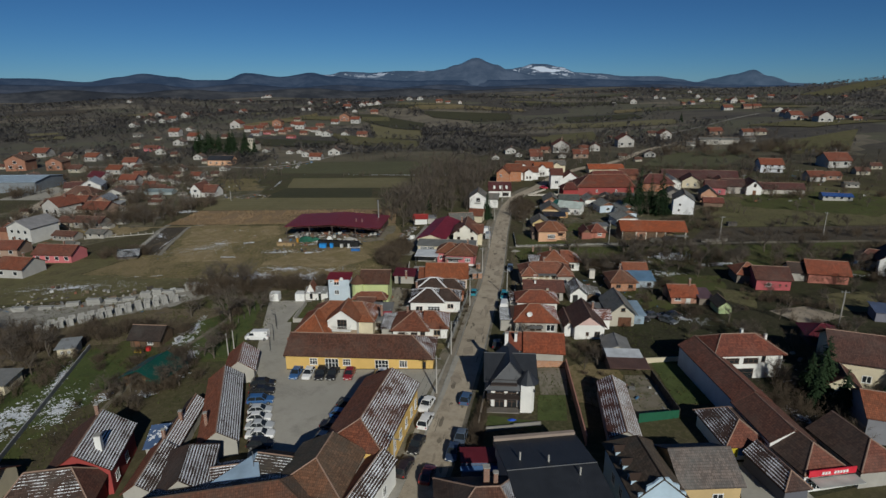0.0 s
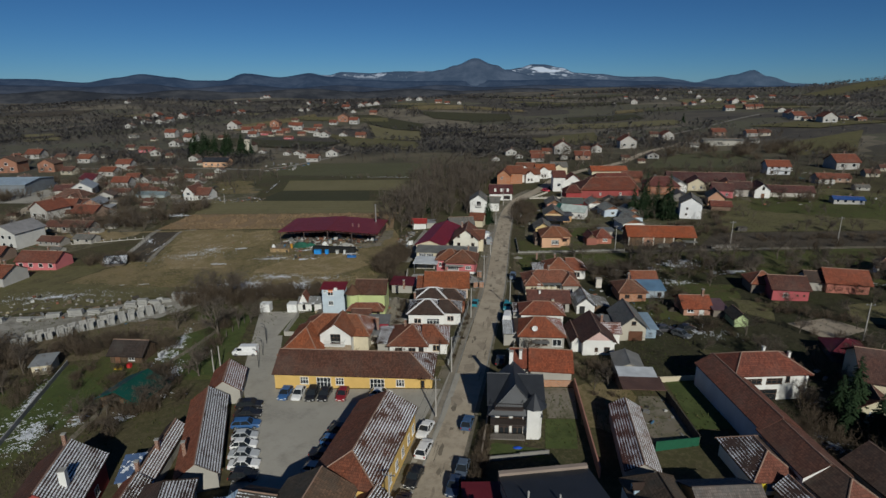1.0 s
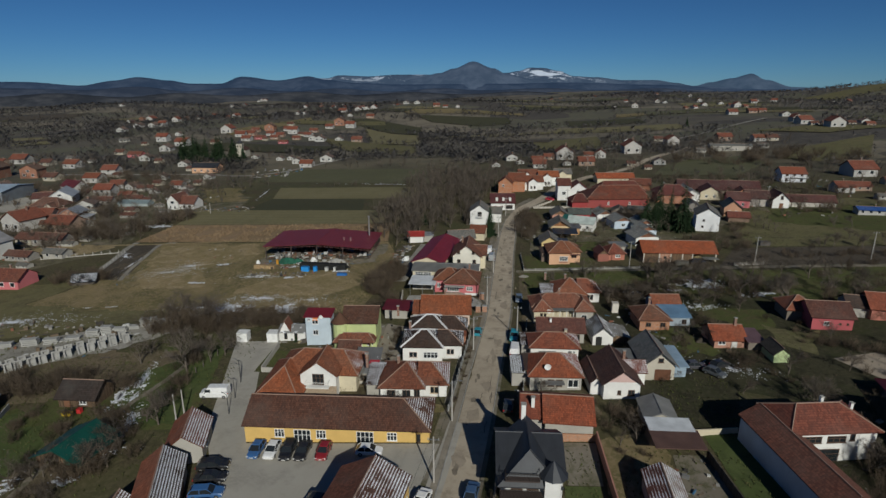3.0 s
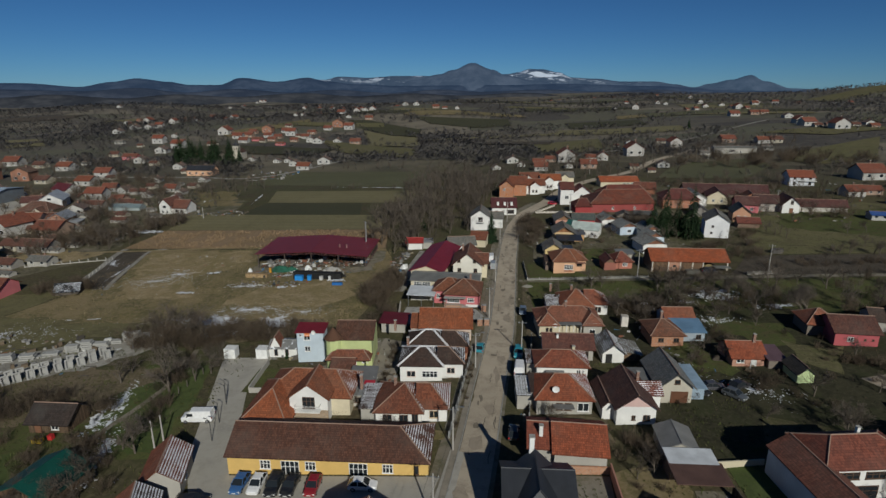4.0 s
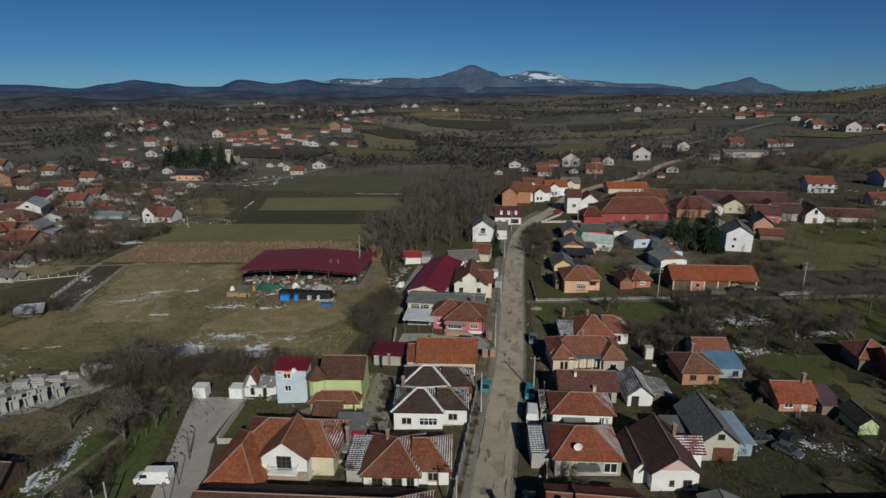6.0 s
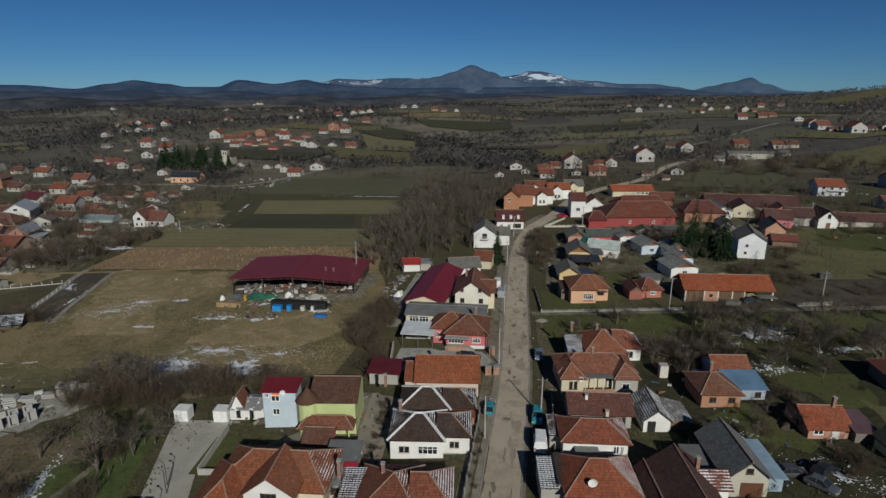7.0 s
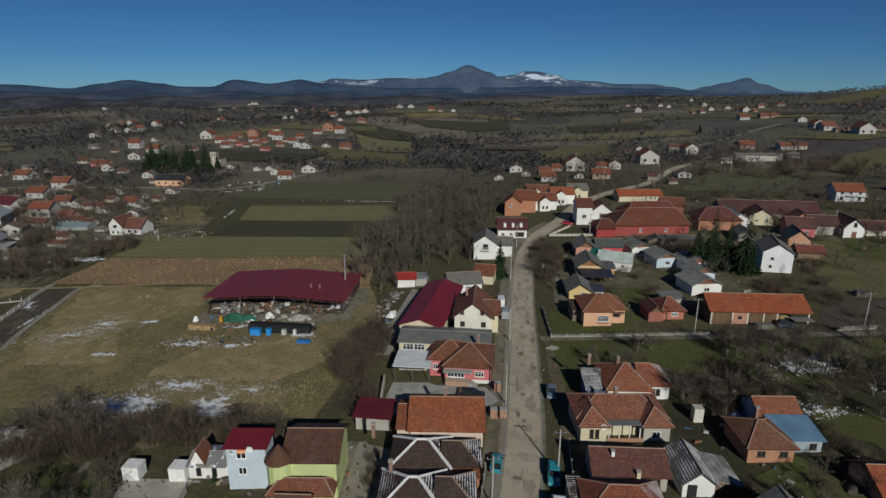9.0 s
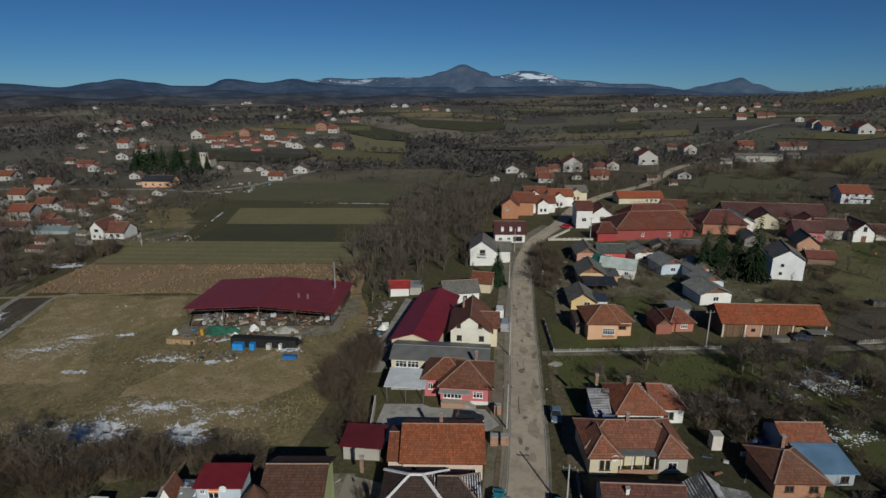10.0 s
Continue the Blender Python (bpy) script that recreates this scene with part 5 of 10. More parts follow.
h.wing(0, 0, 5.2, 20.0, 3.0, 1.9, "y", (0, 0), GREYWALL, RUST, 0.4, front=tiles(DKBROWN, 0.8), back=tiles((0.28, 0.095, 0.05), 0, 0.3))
h.door("R", 5, 2.4, 2.2).door("R", 10, 2.4, 2.2).door("R", 15, 2.4, 2.2).chimney(0.8, 4, 3, 5.6)
h = House("small outbuilding with half snowy rust tile roof", -48.0, 88.6, 17, "outbuilding", "building")
h.wing(0, 0, 5.0, 7.4, 3.0, 1.9, "y", (0, 0), GREYWALL, RUST, 0.4, front=tiles(RUST, 0.72), back=tiles((0.26, 0.085, 0.045)))
h.win("R", [3], 1, 1, 1)
h = House("large courtyard house with mossy brown roofs and pale blue roof corner", -37.5, 45.9, 18, "courtyard_house", "house")
# the front slope is a lighter brown than the back one
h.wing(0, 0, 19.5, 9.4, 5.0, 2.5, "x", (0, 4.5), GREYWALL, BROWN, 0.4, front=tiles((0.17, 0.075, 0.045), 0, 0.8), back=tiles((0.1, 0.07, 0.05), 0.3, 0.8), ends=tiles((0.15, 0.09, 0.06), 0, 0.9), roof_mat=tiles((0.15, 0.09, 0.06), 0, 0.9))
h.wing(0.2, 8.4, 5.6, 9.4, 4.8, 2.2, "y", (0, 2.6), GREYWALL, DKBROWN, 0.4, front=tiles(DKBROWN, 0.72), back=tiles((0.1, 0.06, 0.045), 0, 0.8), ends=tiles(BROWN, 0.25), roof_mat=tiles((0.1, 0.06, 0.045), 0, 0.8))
h.plain("blue_roof", Geo().poly([(6.2, 8.9, 5.2), (12.4, 8.0, 5.6), (11.6, 13.6, 5.6)]).poly([(6.2, 8.9, 5.1), (11.6, 13.6, 5.5), (12.4, 8.0, 5.5)]), metal_roof((0.42, 0.55, 0.68)), "pale blue sheet roof corner")
h.plain("aerial", Geo().tube((11.4, 10.6, 5.4), (11.4, 10.6, 7.8), 0.05, 0.04, 6), M_STEEL)
h.wing(6.0, 9.6, 5.4, 5.0, 4.0, 1.2, "x", (0, 0), GREYWALL, DKBROWN, 0.2, front=tiles(DKBROWN, 0.6), back=tiles(DKBROWN, 0.5))
h = House("mossy brown tiled block joined to the yellow roadside hall", -26.0, 55.6, -6, "courtyard_block", "house")
# right slope a lighter brown than the left one
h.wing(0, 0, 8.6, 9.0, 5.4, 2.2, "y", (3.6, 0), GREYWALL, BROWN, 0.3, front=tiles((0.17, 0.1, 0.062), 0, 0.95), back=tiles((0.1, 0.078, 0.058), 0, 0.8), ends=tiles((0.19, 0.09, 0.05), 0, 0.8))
h.wing(-4.6, 3.2, 4.6, 4.6, 4.6, 1.2, "x", (0, 0), GREYWALL, DKBROWN, 0.2, front=tiles((0.085, 0.065, 0.052), 0.2, 0.8))
h = House("white house front with snow-dusted lean-to roof at the roadside", -18.2, 54.6, -14, "roadside_house", "house")
h.wing(0, 0, 3.6, 10.0, 4.2, 1.3, "y", (0, 0), WHITE, GREYTILE, 0.3, front=tiles(DKBROWN, 0.55), back=tiles(RUST, 0, 0.7))
h.win("R", [1.5, 4, 6.5], 1.2, 1.0, 1.4)
h = House("row of low sheds with snowy brown tile roofs", -46.6, 57.0, 10, "shed_row", "shed")
h.wing(0, 0, 3.6, 9, 2.8, 1.3, "y", (0, 0), GREYWALL, RUST, 0.3, front=tiles(DKBROWN, 0.42), back=tiles(RUST, 0, 0.6))
h.wing(0.3, 9.2, 3.0, 7, 2.6, 1.3, "y", (0, 0), GREYWALL, BROWN, 0.3, front=tiles(BROWN, 0.85), back=tiles(DKBROWN))
h.wing(0.6, 16.4, 2.6, 6, 2.4, 1.1, "y", (0, 0), GREYWALL, BROWN, 0.3, front=tiles(BROWN, 0.85), back=tiles(DKBROWN)).chimney(1.6, 10, 3, 5.2).chimney(2.2, 15, 3, 5.0)
h = House("house with snow-striped roof, red gable and dormer", -57.6, 57.6, 17, "red_gable_house", "house")
h.wing(0, 0, 7.8, 10.0, 4.6, 2.7, "y", (0, 0), (0.34, 0.06, 0.055), DKBROWN, 0.5, front=tiles(DKBROWN, 0.8), back=tiles(BROWN, 0, 0.6))
h.win("R", [2, 6], 1.2, 1.2, 1.3).chimney(3.6, 9.6, 6, 8.6).chimney(6.0, 2.6, 5, 7.9, 0.8, plaster(WHITE))
h.wing(-3.4, -5.6, 10.4, 6.4, 3.8, 3.0, "x", (2.5, 2.5), (0.3, 0.07, 0.06), (0.13, 0.055, 0.038), 0.5, front=tiles(DKBROWN, 0.3, 0.8))
h = House("low lean-to under a blue snow-striped tarpaulin", -49.6, 66.6, 17, "lean_to", "shed")
h.shed(0, 0, 4.4, 4.6, 2.3, 2.9, GREYWALL, metal_roof((0.1, 0.16, 0.3), 0.42), 0.3)
h = House("small house with rust tile roof and cream wall", -72.5, 55.0, 6, "small_house", "house")
h.wing(0, 0, 7.5, 6, 2.8, 1.8, "x", (0, 0), CREAM, RUST, 0.4).win("F", [2, 5.2], 0.9, 1.4, 1.2)
h = House("open garden shed with dark green metal gable roof", -67.2, 87.6, -8, "garden_shed", "shed")
h.wing(0, 0, 7.6, 7.0, 2.3, 1.7, "y", (0, 0), (0.12, 0.1, 0.08), ORANGE, 0.6, roof_mat=metal_roof((0.01, 0.075, 0.058)), wall_mat=M_WOOD, walls=False)
h.plain("wall", Geo().box(0.1, 2.6, -0.6, 7.5, 7.0, 2.3).box(0.1, 0.1, -0.6, 0.3, 2.6, 2.2).box(4.4, 0.1, -0.6, 7.5, 2.6, 2.2), M_WOOD)
h.last = (4.4, 0.1, 3.1, 6, 2.2)
h.door("F", 1.6, 2.0, 2.0, (0.03, 0.2, 0.15))
for a in (0.2, 2.3, 4.3):
    h.plain("post", Geo().tube((a, 0.0, -0.6), (a, 0.0, 2.6), 0.08, 0.08, 6), M_WOOD)
h = House("old wooden hut with dark sagging roof", -76.4, 103.6, 1, "garden_hut", "hut")
h.wing(0, 0, 6.6, 5.2, 2.2, 1.9, "x", (0, 0), GREYWALL, (0.05, 0.036, 0.03), 0.5, wall_mat=planks((0.12, 0.08, 0.05))).door("F", 1.6, 0.9, 1.8).win("F", [4.5], 0.8, 1.2, 0.9)
h = House("small pale shed with flat grey roof", -88.6, 98.0, 20, "small_shed", "shed")
h.shed(0, 0, 3.2, 4.2, 2.1, 2.4, CREAM, metal_roof((0.3, 0.31, 0.31))).win("F", [0.9, 2.2], 1.0, 0.6, 0.6)
h = House("long low pale shed with grey sheet roof", -100.5, 82.0, 8, "small_shed", "shed")
h.shed(0, 0, 13, 5, 2.4, 2.9, CREAM, metal_roof((0.22, 0.22, 0.21)))
h = House("orange-roofed house with white balcony gable and stone ground floor", -41.2, 103.6, 1, "orange_roof_house", "house")
h.wing(0, 0, 7.4, 13.4, 2.8, 2.9, "y", (5.5, 5.0), WHITE, ORANGE, 0.5)
h.wing(2.0, 6.4, 14.0, 8.2, 4.2, 2.5, "x", (3.8, 3.0), CREAM, (0.28, 0.095, 0.045), 0.5, ends=tiles((0.28, 0.095, 0.045), 0.3))
h.wing(6.8, 4.2, 6.2, 6.4, 5.0, 2.3, "y", (0, 0), WHITE, (0.28, 0.095, 0.045), 0.4)
h.balcony(7.9, 11.9, 4.2, 2.9, 1.1).win("F", [3.1], 2.95, 2.0, 2.0, M_DARKFRAME, 3).win("F", [1.2, 5.0], 0.7, 0.9, 1.3, M_DARKFRAME)
h.plain("stone_base", Geo().box(6.75, 4.05, -0.6, 13.05, 4.18, 2.7), brick((0.4, 0.3, 0.2)), "rubble stone cladding")
h = House("three-storey house, pale blue block with an orange stripe and maroon roof", -40.3, 128.8, 4, "blue_house", "house")
h.shed(0, 0, 5.2, 3.4, 6.4, 6.8, PALEBLUE, metal_roof(MAROON), 0.35).win("F", [2.0], 4.8, 1.3, 1.1, bars=2).win("F", [2.0], 2.4, 1.1, 1.1).win("F", [0.7], 5.5, 0.6, 0.6)
h.plain("stripe", Geo().box(1.5, -0.06, 5.6, 2.6, -0.005, 6.4), paint((0.75, 0.24, 0.08)), "orange painted stripe")
h.dish(pose(3.4, -0.4, 6.6))
h = House("lime green two-storey house with brown roof, round turret and porch roof", -33.4, 127.0, 4, "green_house", "house")
h.wing(1.6, 0, 6.6, 8.0, 6.2, 1.9, "x", (0, 0), LIME, (0.12, 0.055, 0.035), 0.5)
h.wing(0.2, -2.2, 7.6, 2.4, 3.2, 1.0, "x", (1.0, 1.0), LIME, RUST, 0.5, walls=False)
h.plain("porch_column", Geo().tube((0.6, -2, -0.5), (0.6, -2, 3.1), 0.14, 0.14, 8), plaster(LIME)).plain("porch_column", Geo().tube((4, -2, -0.5), (4, -2, 3.1), 0.14, 0.14, 8), plaster(LIME)).plain("porch_column", Geo().tube((7.4, -2, -0.5), (7.4, -2, 3.1), 0.14, 0.14, 8), plaster(LIME))
h.plain("turret", Geo().tube((0.9, 0.2, -0.6), (0.9, 0.2, 6.2), 1.5, 1.5, 12), plaster(LIME), "round lime green turret")
h.plain("turret_roof", Geo().tube((0.9, 0.2, 6.1), (0.9, 0.2, 8.2), 1.9, 0.05, 12), tiles((0.2, 0.1, 0.06)), "conical tiled turret roof")
h.last = (0.2, 0, 8, 8, 6)
h.win("F", [4.2], 0.4, 1.6, 2.0, bars=3).win("F", [6.6], 0.9, 1.1, 1.2).win("F", [0.7], 3.9, 0.5, 1.3, M_DARKFRAME, 1)
h = House("small hut with brown roof and red base", -31.4, 121.6, 2, "garden_hut", "hut")
h.wing(0, 0, 3.6, 4.2, 2.3, 1.4, "x", (0, 0), (0.55, 0.2, 0.18), (0.14, 0.06, 0.04), 0.5).door("F", 2.8, 0.8, 1.8)
h = House("low white garden house with small pointed roof", -47.0, 130.8, 3, "white_annex", "house")
h.wing(0, 0, 5.6, 4.5, 2.2, 0.7, "x", (0, 0), WHITE, GREYTILE, 0.3, roof_mat=metal_roof((0.25, 0.25, 0.24), 0.4)).win("F", [1.4, 3.6], 0.4, 0.7, 1.6, M_DARKFRAME, 1)
h.wing(0.2, 0.2, 2.2, 2.6, 2.4, 2.2, "y", (0, 0), WHITE, RUST, 0.3)
for x in (-56.2, -49.5):
    h = House("white metal storage container box", x, 130.0, 1, "container", "container", "white containers")
    h.shed(0, 0, 2.3, 2.0, 1.95, 2.0, WHITE, paint((0.72, 0.72, 0.7)), 0.03, paint((0.78, 0.78, 0.76)))
h = House("grey flat-roofed shed with red barrel", -28.2, 112.8, 2, "yard_shed", "shed")
h.shed(0, 0, 5.4, 3.2, 2.4, 2.6, GREYWALL, metal_roof((0.3, 0.3, 0.29), 0.35)).win("F", [1.0, 3.6], 0.9, 1.0, 1.0, M_DARKFRAME)
h.shed(1.6, 3.6, 4.0, 4.0, 2.6, 3.4, GREYWALL, metal_roof((0.16, 0.16, 0.16), 0.3))
h.plain("awning", Geo().box(4.2, 2.6, 2.9, 6.0, 3.8, 3.05), paint((0.5, 0.03, 0.05)), "red awning")
h = House("white single-storey house with rust hip roof and snowy hips", -20.4, 107.2, 3, "white_house", "house")
h.wing(0, 0, 7.2, 9.0, 3.0, 2.3, "x", (4.2, 3.0), WHITE, RUST, 0.5, ends=tiles(RUST, 0.48), caps=M_MORTAR).win("F", [1.8, 4.4], 1.0, 1.4, 1.2, M_DARKFRAME).win("F", [6.2], 0.8, 1.0, 1.6, M_DARKFRAME)
h.wing(6.6, 1.2, 4.6, 7.4, 3.1, 2.0, "x", (0, 2.8), WHITE, (0.24, 0.08, 0.042), 0.5, ends=tiles(RUST, 0.6)).win("F", [2.5], 1.0, 1.4, 1.3, paint((0.5, 0.38, 0.25))).win("R", [3, 6], 1, 1.2, 1.3).chimney(-3.0, 5.3, 3.6, 6.2).chimney(2.6, 5.5, 3.6, 5.8)
h.shed(-2.6, 1.5, 2.5, 6.5, 2.3, 2.9, GREYWALL, tiles(DKBROWN, 0.6), 0.25)
h = House("white single-storey house with dark brown hip roof", -18.8, 121.6, 3, "white_house", "house")
h.wing(0, 0, 7.6, 7.4, 3.5, 1.8, "x", (3.4, 3.0), WHITE, DKBROWN, 0.4, start=tiles(DKBROWN, 0.25), ends=tiles(DKBROWN, 0.4), caps=M_SNOWCAP).win("F", [2.0], 1.0, 1.6, 1.2, paint((0.62, 0.52, 0.46))).win("F", [5.4], 0.9, 2.8, 1.3, bars=4)
h.wing(7.0, 0.9, 4.4, 6.2, 3.6, 1.6, "x", (0, 2.7), WHITE, DKBROWN, 0.4, ends=tiles(DKBROWN, 0.6)).win("F", [2.2], 1.3, 1.5, 1.2, paint((0.62, 0.52, 0.46))).chimney(1.0, 5.5, 4.6, 6.2)
h.plain("plinth", Geo().box(7.0, 0.9, -0.8, 11.45, 0.98, 0.5), plaster((0.42, 0.3, 0.25)))
h = House("house with dark brown hip roof and brick annex", -18.6, 130.2, 3, "brown_roof_house", "house")
h.wing(0, 0, 7.6, 6.4, 3.3, 1.8, "x", (3.2, 2.8), WHITE, DKBROWN, 0.4, ends=tiles(DKBROWN, 0.35), caps=M_SNOWCAP).win("F", [1.2, 2.6, 5.0], 0.8, 0.5, 1.5, M_DARKFRAME, 1)
h.wing(7.0, 0.6, 4.6, 5.4, 3.3, 1.6, "x", (0, 2.4), WHITE, (0.07, 0.042, 0.032), 0.45, ends=tiles(DKBROWN, 0.55), wall_mat=brick()).chimney(-3, 5, 4.0, 6.2)
h.shed(7.4, -1.0, 4.2, 1.6, 2.2, 2.8, GREYWALL, tiles(RUST), 0.15, brick())
h = House("pinkish house with fresh orange tiled gable roof", -17.2, 138.6, 3, "orange_roof_house", "house")
h.wing(0, 0, 10.6, 9.6, 3.4, 2.4, "x", (0, 0), (0.62, 0.5, 0.42), ORANGE, 0.45).win("F", [1.5, 5.8], 0.8, 0.6, 1.5, M_DARKFRAME, 1).win("F", [9.3], 0.9, 0.9, 1.1).chimney(5.0, 6.2, 4.6, 6.7)
h.wing(-2.0, 0.6, 2.0, 8.0, 3.0, 1.6, "x", (0, 0), (0.62, 0.5, 0.42), (0.27, 0.085, 0.04), 0.2)
h = House("grey shed with dark maroon metal roof", -26.4, 143.2, -3, "maroon_roof_shed", "shed")
h.shed(0, 0, 5.2, 4.0, 2.4, 2.9, GREYWALL, metal_roof((0.12, 0.018, 0.024)), 0.5)
h = House("pink house with brown hip roofs, glazed porch and steps", -13.6, 158.2, -2, "pink_house", "house")
h.wing(0, 0, 8.2, 9.0, 3.7, 2.2, "x", (4.0, 3.8), PINK, (0.2, 0.08, 0.045), 0.55)
h.wing(-3.0, 2.4, 6.5, 7.0, 3.7, 1.9, "x", (3.0, 2.5), PINK, (0.23, 0.085, 0.045), 0.5).win("F", [1.0], 1.3, 0.8, 1.2)
h.last = (0, 0, 8.2, 9, 3.7)
h.win("F", [2.0], 1.2, 3.0, 1.2, bars=5).win("F", [6.2], 1.5, 1.6, 1.1, bars=3).plain("porch_roof", Geo().box(-0.2, -1.4, 2.7, 5.0, 0.1, 2.82), paint((0.36, 0.36, 0.34)), "grey sheet porch roof")
h.plain("porch", Geo().box(0.2, -1.3, -0.6, 4.2, -0.02, 1.0), brick((0.45, 0.25, 0.15)), "brick porch base").plain("white_base", Geo().box(5.0, -0.08, -0.6, 8.25, -0.01, 0.9), plaster(WHITE))
stp = Geo()
for k in range(6):
    stp.box(4.2 + k * 0.35, -1.3, -0.6, 4.2 + (k + 1) * 0.35, -0.1, 0.9 - k * 0.16)
h.plain("stairs", stp, M_CONCRETE).chimney(5.6, 7.4, 4.2, 6.3)
h = House("open canopy with white sheet roof on posts", -22.8, 158.6, -2, "canopy", "canopy")
h.shed(0, 0, 6.4, 5.6, 3.0, 3.3, WHITE, metal_roof((0.72, 0.74, 0.75)), 0.3, walls=False)
for a, b in ((0.1, 0.1), (3.3, 0.1), (6.3, 0.1), (0.1, 5.4), (6.3, 5.4)):
    h.plain("post", Geo().tube((a, b, -0.6), (a, b, 3.05), 0.08, 0.08, 6), M_STEEL)
h.plain("back_wall", Geo().box(0, 4.2, -0.6, 6.4, 4.4, 2.9), plaster(GREYWALL))
h = House("workshop with curved grey sheet roof and strip windows", -23.2, 167.2, -2, "workshop", "workshop")
h.wing(0, 0, 13.4, 7.4, 4.0, 0.9, "x", (0, 0), CREAM, GREYTILE, 0.35, roof_mat=metal_roof((0.17, 0.17, 0.16))).win("F", [1.8, 4.0], 2.2, 2.1, 1.3, bars=3)
h.wing(13.6, 0.3, 4.0, 7.0, 4.0, 0.8, "x", (0, 0), SALMON, GREYTILE, 0.25, roof_mat=metal_roof((0.17, 0.17, 0.165)), wall_mat=brick())
h = House("long hall with dark red sheet metal roof", -24.4, 175.5, -7, "red_roof_hall", "hall")
h.wing(0, 0, 8.8, 26, 4.0, 1.5, "y", (0, 0), CREAM, ORANGE, 0.4, roof_mat=metal_roof((0.21, 0.022, 0.032)))
h = House("white gabled two-storey house with brown roof", -13.0, 177.6, -1, "white_gable_house", "house")
h.wing(0, 0, 7.8, 11, 5.0, 3.0, "y", (0, 0), (0.7, 0.67, 0.58), (0.2, 0.08, 0.05), 0.6).win("F", [1.7, 6.1], 2.6, 1.0, 1.1, M_DARKFRAME).win("F", [1.6, 5.8], 5.3, 0.8, 0.9, M_DARKFRAME).chimney(2.2, 7.5, 6, 8.6)
h.wing(4.6, 2.6, 4.6, 6.5, 4.8, 1.8, "x", (0, 0), CREAM, (0.2, 0.08, 0.05), 0.5)
h = House("small white shed with red roof", -30.6, 209.2, 6, "small_shed", "shed")
h.wing(0, 0, 5.2, 4.8, 2.6, 1.0, "x", (0, 0), WHITE, ORANGE, 0.4, roof_mat=metal_roof((0.33, 0.04, 0.035)))
h.shed(5.4, 0.6, 3.0, 3.8, 2.4, 2.6, GREYWALL, metal_roof((0.3, 0.3, 0.3)))
h = House("low grey-roofed house behind the red hall", -15.8, 203.5, 14, "grey_roof_house", "house")
h.wing(0, 0, 8.5, 7, 3.0, 1.9, "x", (0, 0), WHITE, GREYTILE, 0.4).win("F", [2, 5], 1, 1.1, 1.1)
h = House("small brown-roofed house among trees", -9.6, 212.0, -10, "brown_roof_house", "house")
h.wing(0, 0, 5.0, 6, 3.0, 1.9, "x", (0, 0), CREAM, RUST, 0.4)
h = House("white two-storey house with grey gable roof and balcony", -10.4, 234.8, -1, "white_gable_house", "house")
h.wing(0, 0, 7.0, 10, 5.4, 2.4, "y", (0, 0), WHITE, GREYTILE, 0.5).win("F", [3.6], 3.4, 1.6, 1.6, M_DARKFRAME)
h.balcony(2.4, 5.0, 0, 3.2, 1.0)
h.wing(6.8, 3.0, 5.0, 6.5, 4.2, 1.8, "x", (0, 0), WHITE, GREYTILE, 0.4)
h = House("white house with dark red mansard roof and three dormers", -2.6, 259.8, 3, "dormer_house", "house")
h.wing(0, 0, 10.0, 8, 3.6, 3.2, "x", (0, 0), WHITE, (0.1, 0.03, 0.03), 0.4).win("F", [1.8, 4.6], 1.1, 1.1, 1.0).win("F", [7.6], 0.8, 3.0, 1.6, M_DARKFRAME, 3)
for k in range(3):
    h.plain("dormer", Geo().box(2.0 + k * 2.8, 0.5, 4.0, 2.9 + k * 2.8, 2.4, 5.3), plaster(WHITE))
h = House("unplastered brick house with rust roof", 0.8, 297.0, -4, "brick_house", "house")
h.wing(0, 0, 6.5, 9, 5.8, 2.6, "y", (0, 0), ORANGE, RUST, 0.5, wall_mat=brick((0.5, 0.19, 0.08))).win("F", [2.2], 3.6, 1.1, 1.3)
h.wing(4.5, 6, 8.0, 9, 6.2, 3.0, "x", (0, 0), ORANGE, RUST, 0.5, wall_mat=brick((0.5, 0.19, 0.08)))
for (x, y, w, d, hh, rr, wl, rf) in ((14, 306, 9, 8, 4.6, 2.4, WHITE, RUST), (22, 318, 10, 8, 5.0, 2.4, WHITE, ORANGE), (31, 330, 9, 8, 4.5, 2.2, CREAM, GREYTILE), (12, 328, 10, 8, 4.6, 2.4, WHITE, RUST)):
    h = House("white village house with rust tiled roof", x, y, 6, "village_house", "house", "village houses")
    h.wing(0, 0, w, d, hh, rr, "x", (0, 0), wl, rf, 0.5).wing(1.5, -2.0, 4.5, 3, hh, 1.6, "y", (0, 0), wl, rf, 0.4).win("F", [1.4, 3.0], 1.2, 0.9, 1.2, M_DARKFRAME)

# ---- buildings along the right side of the road ----
h = House("large hall with dark grey sheet roof and slim vent pipes", 4.2, 52.6, 13, "grey_hall", "hall")
h.wing(0, 0, 11.0, 14.6, 4.6, 1.0, "x", (0, 0), GREYWALL, ORANGE, 0.3, roof_mat=metal_roof(CHARCOAL))
for a, b in ((2.0, 9.5), (5.4, 8.4), (8.5, 5.6)):
    h.plain("vent_pipe", Geo().tube((a, b, 4.6), (a, b, 6.4), 0.12, 0.12, 8), paint((0.4, 0.39, 0.36)))
h.plain("parapet", Geo().box(-0.2, 14.6, 3.6, 11.2, 15.2, 5.0), plaster((0.3, 0.24, 0.2)))
h = House("low shed with maroon roof and blue tarpaulin", -3.4, 63.8, 6, "maroon_roof_shed", "shed")
h.shed(0, 1.4, 4.6, 2.6, 2.5, 2.7, (0.1, 0.13, 0.2), metal_roof((0.13, 0.018, 0.026)), 0.2)
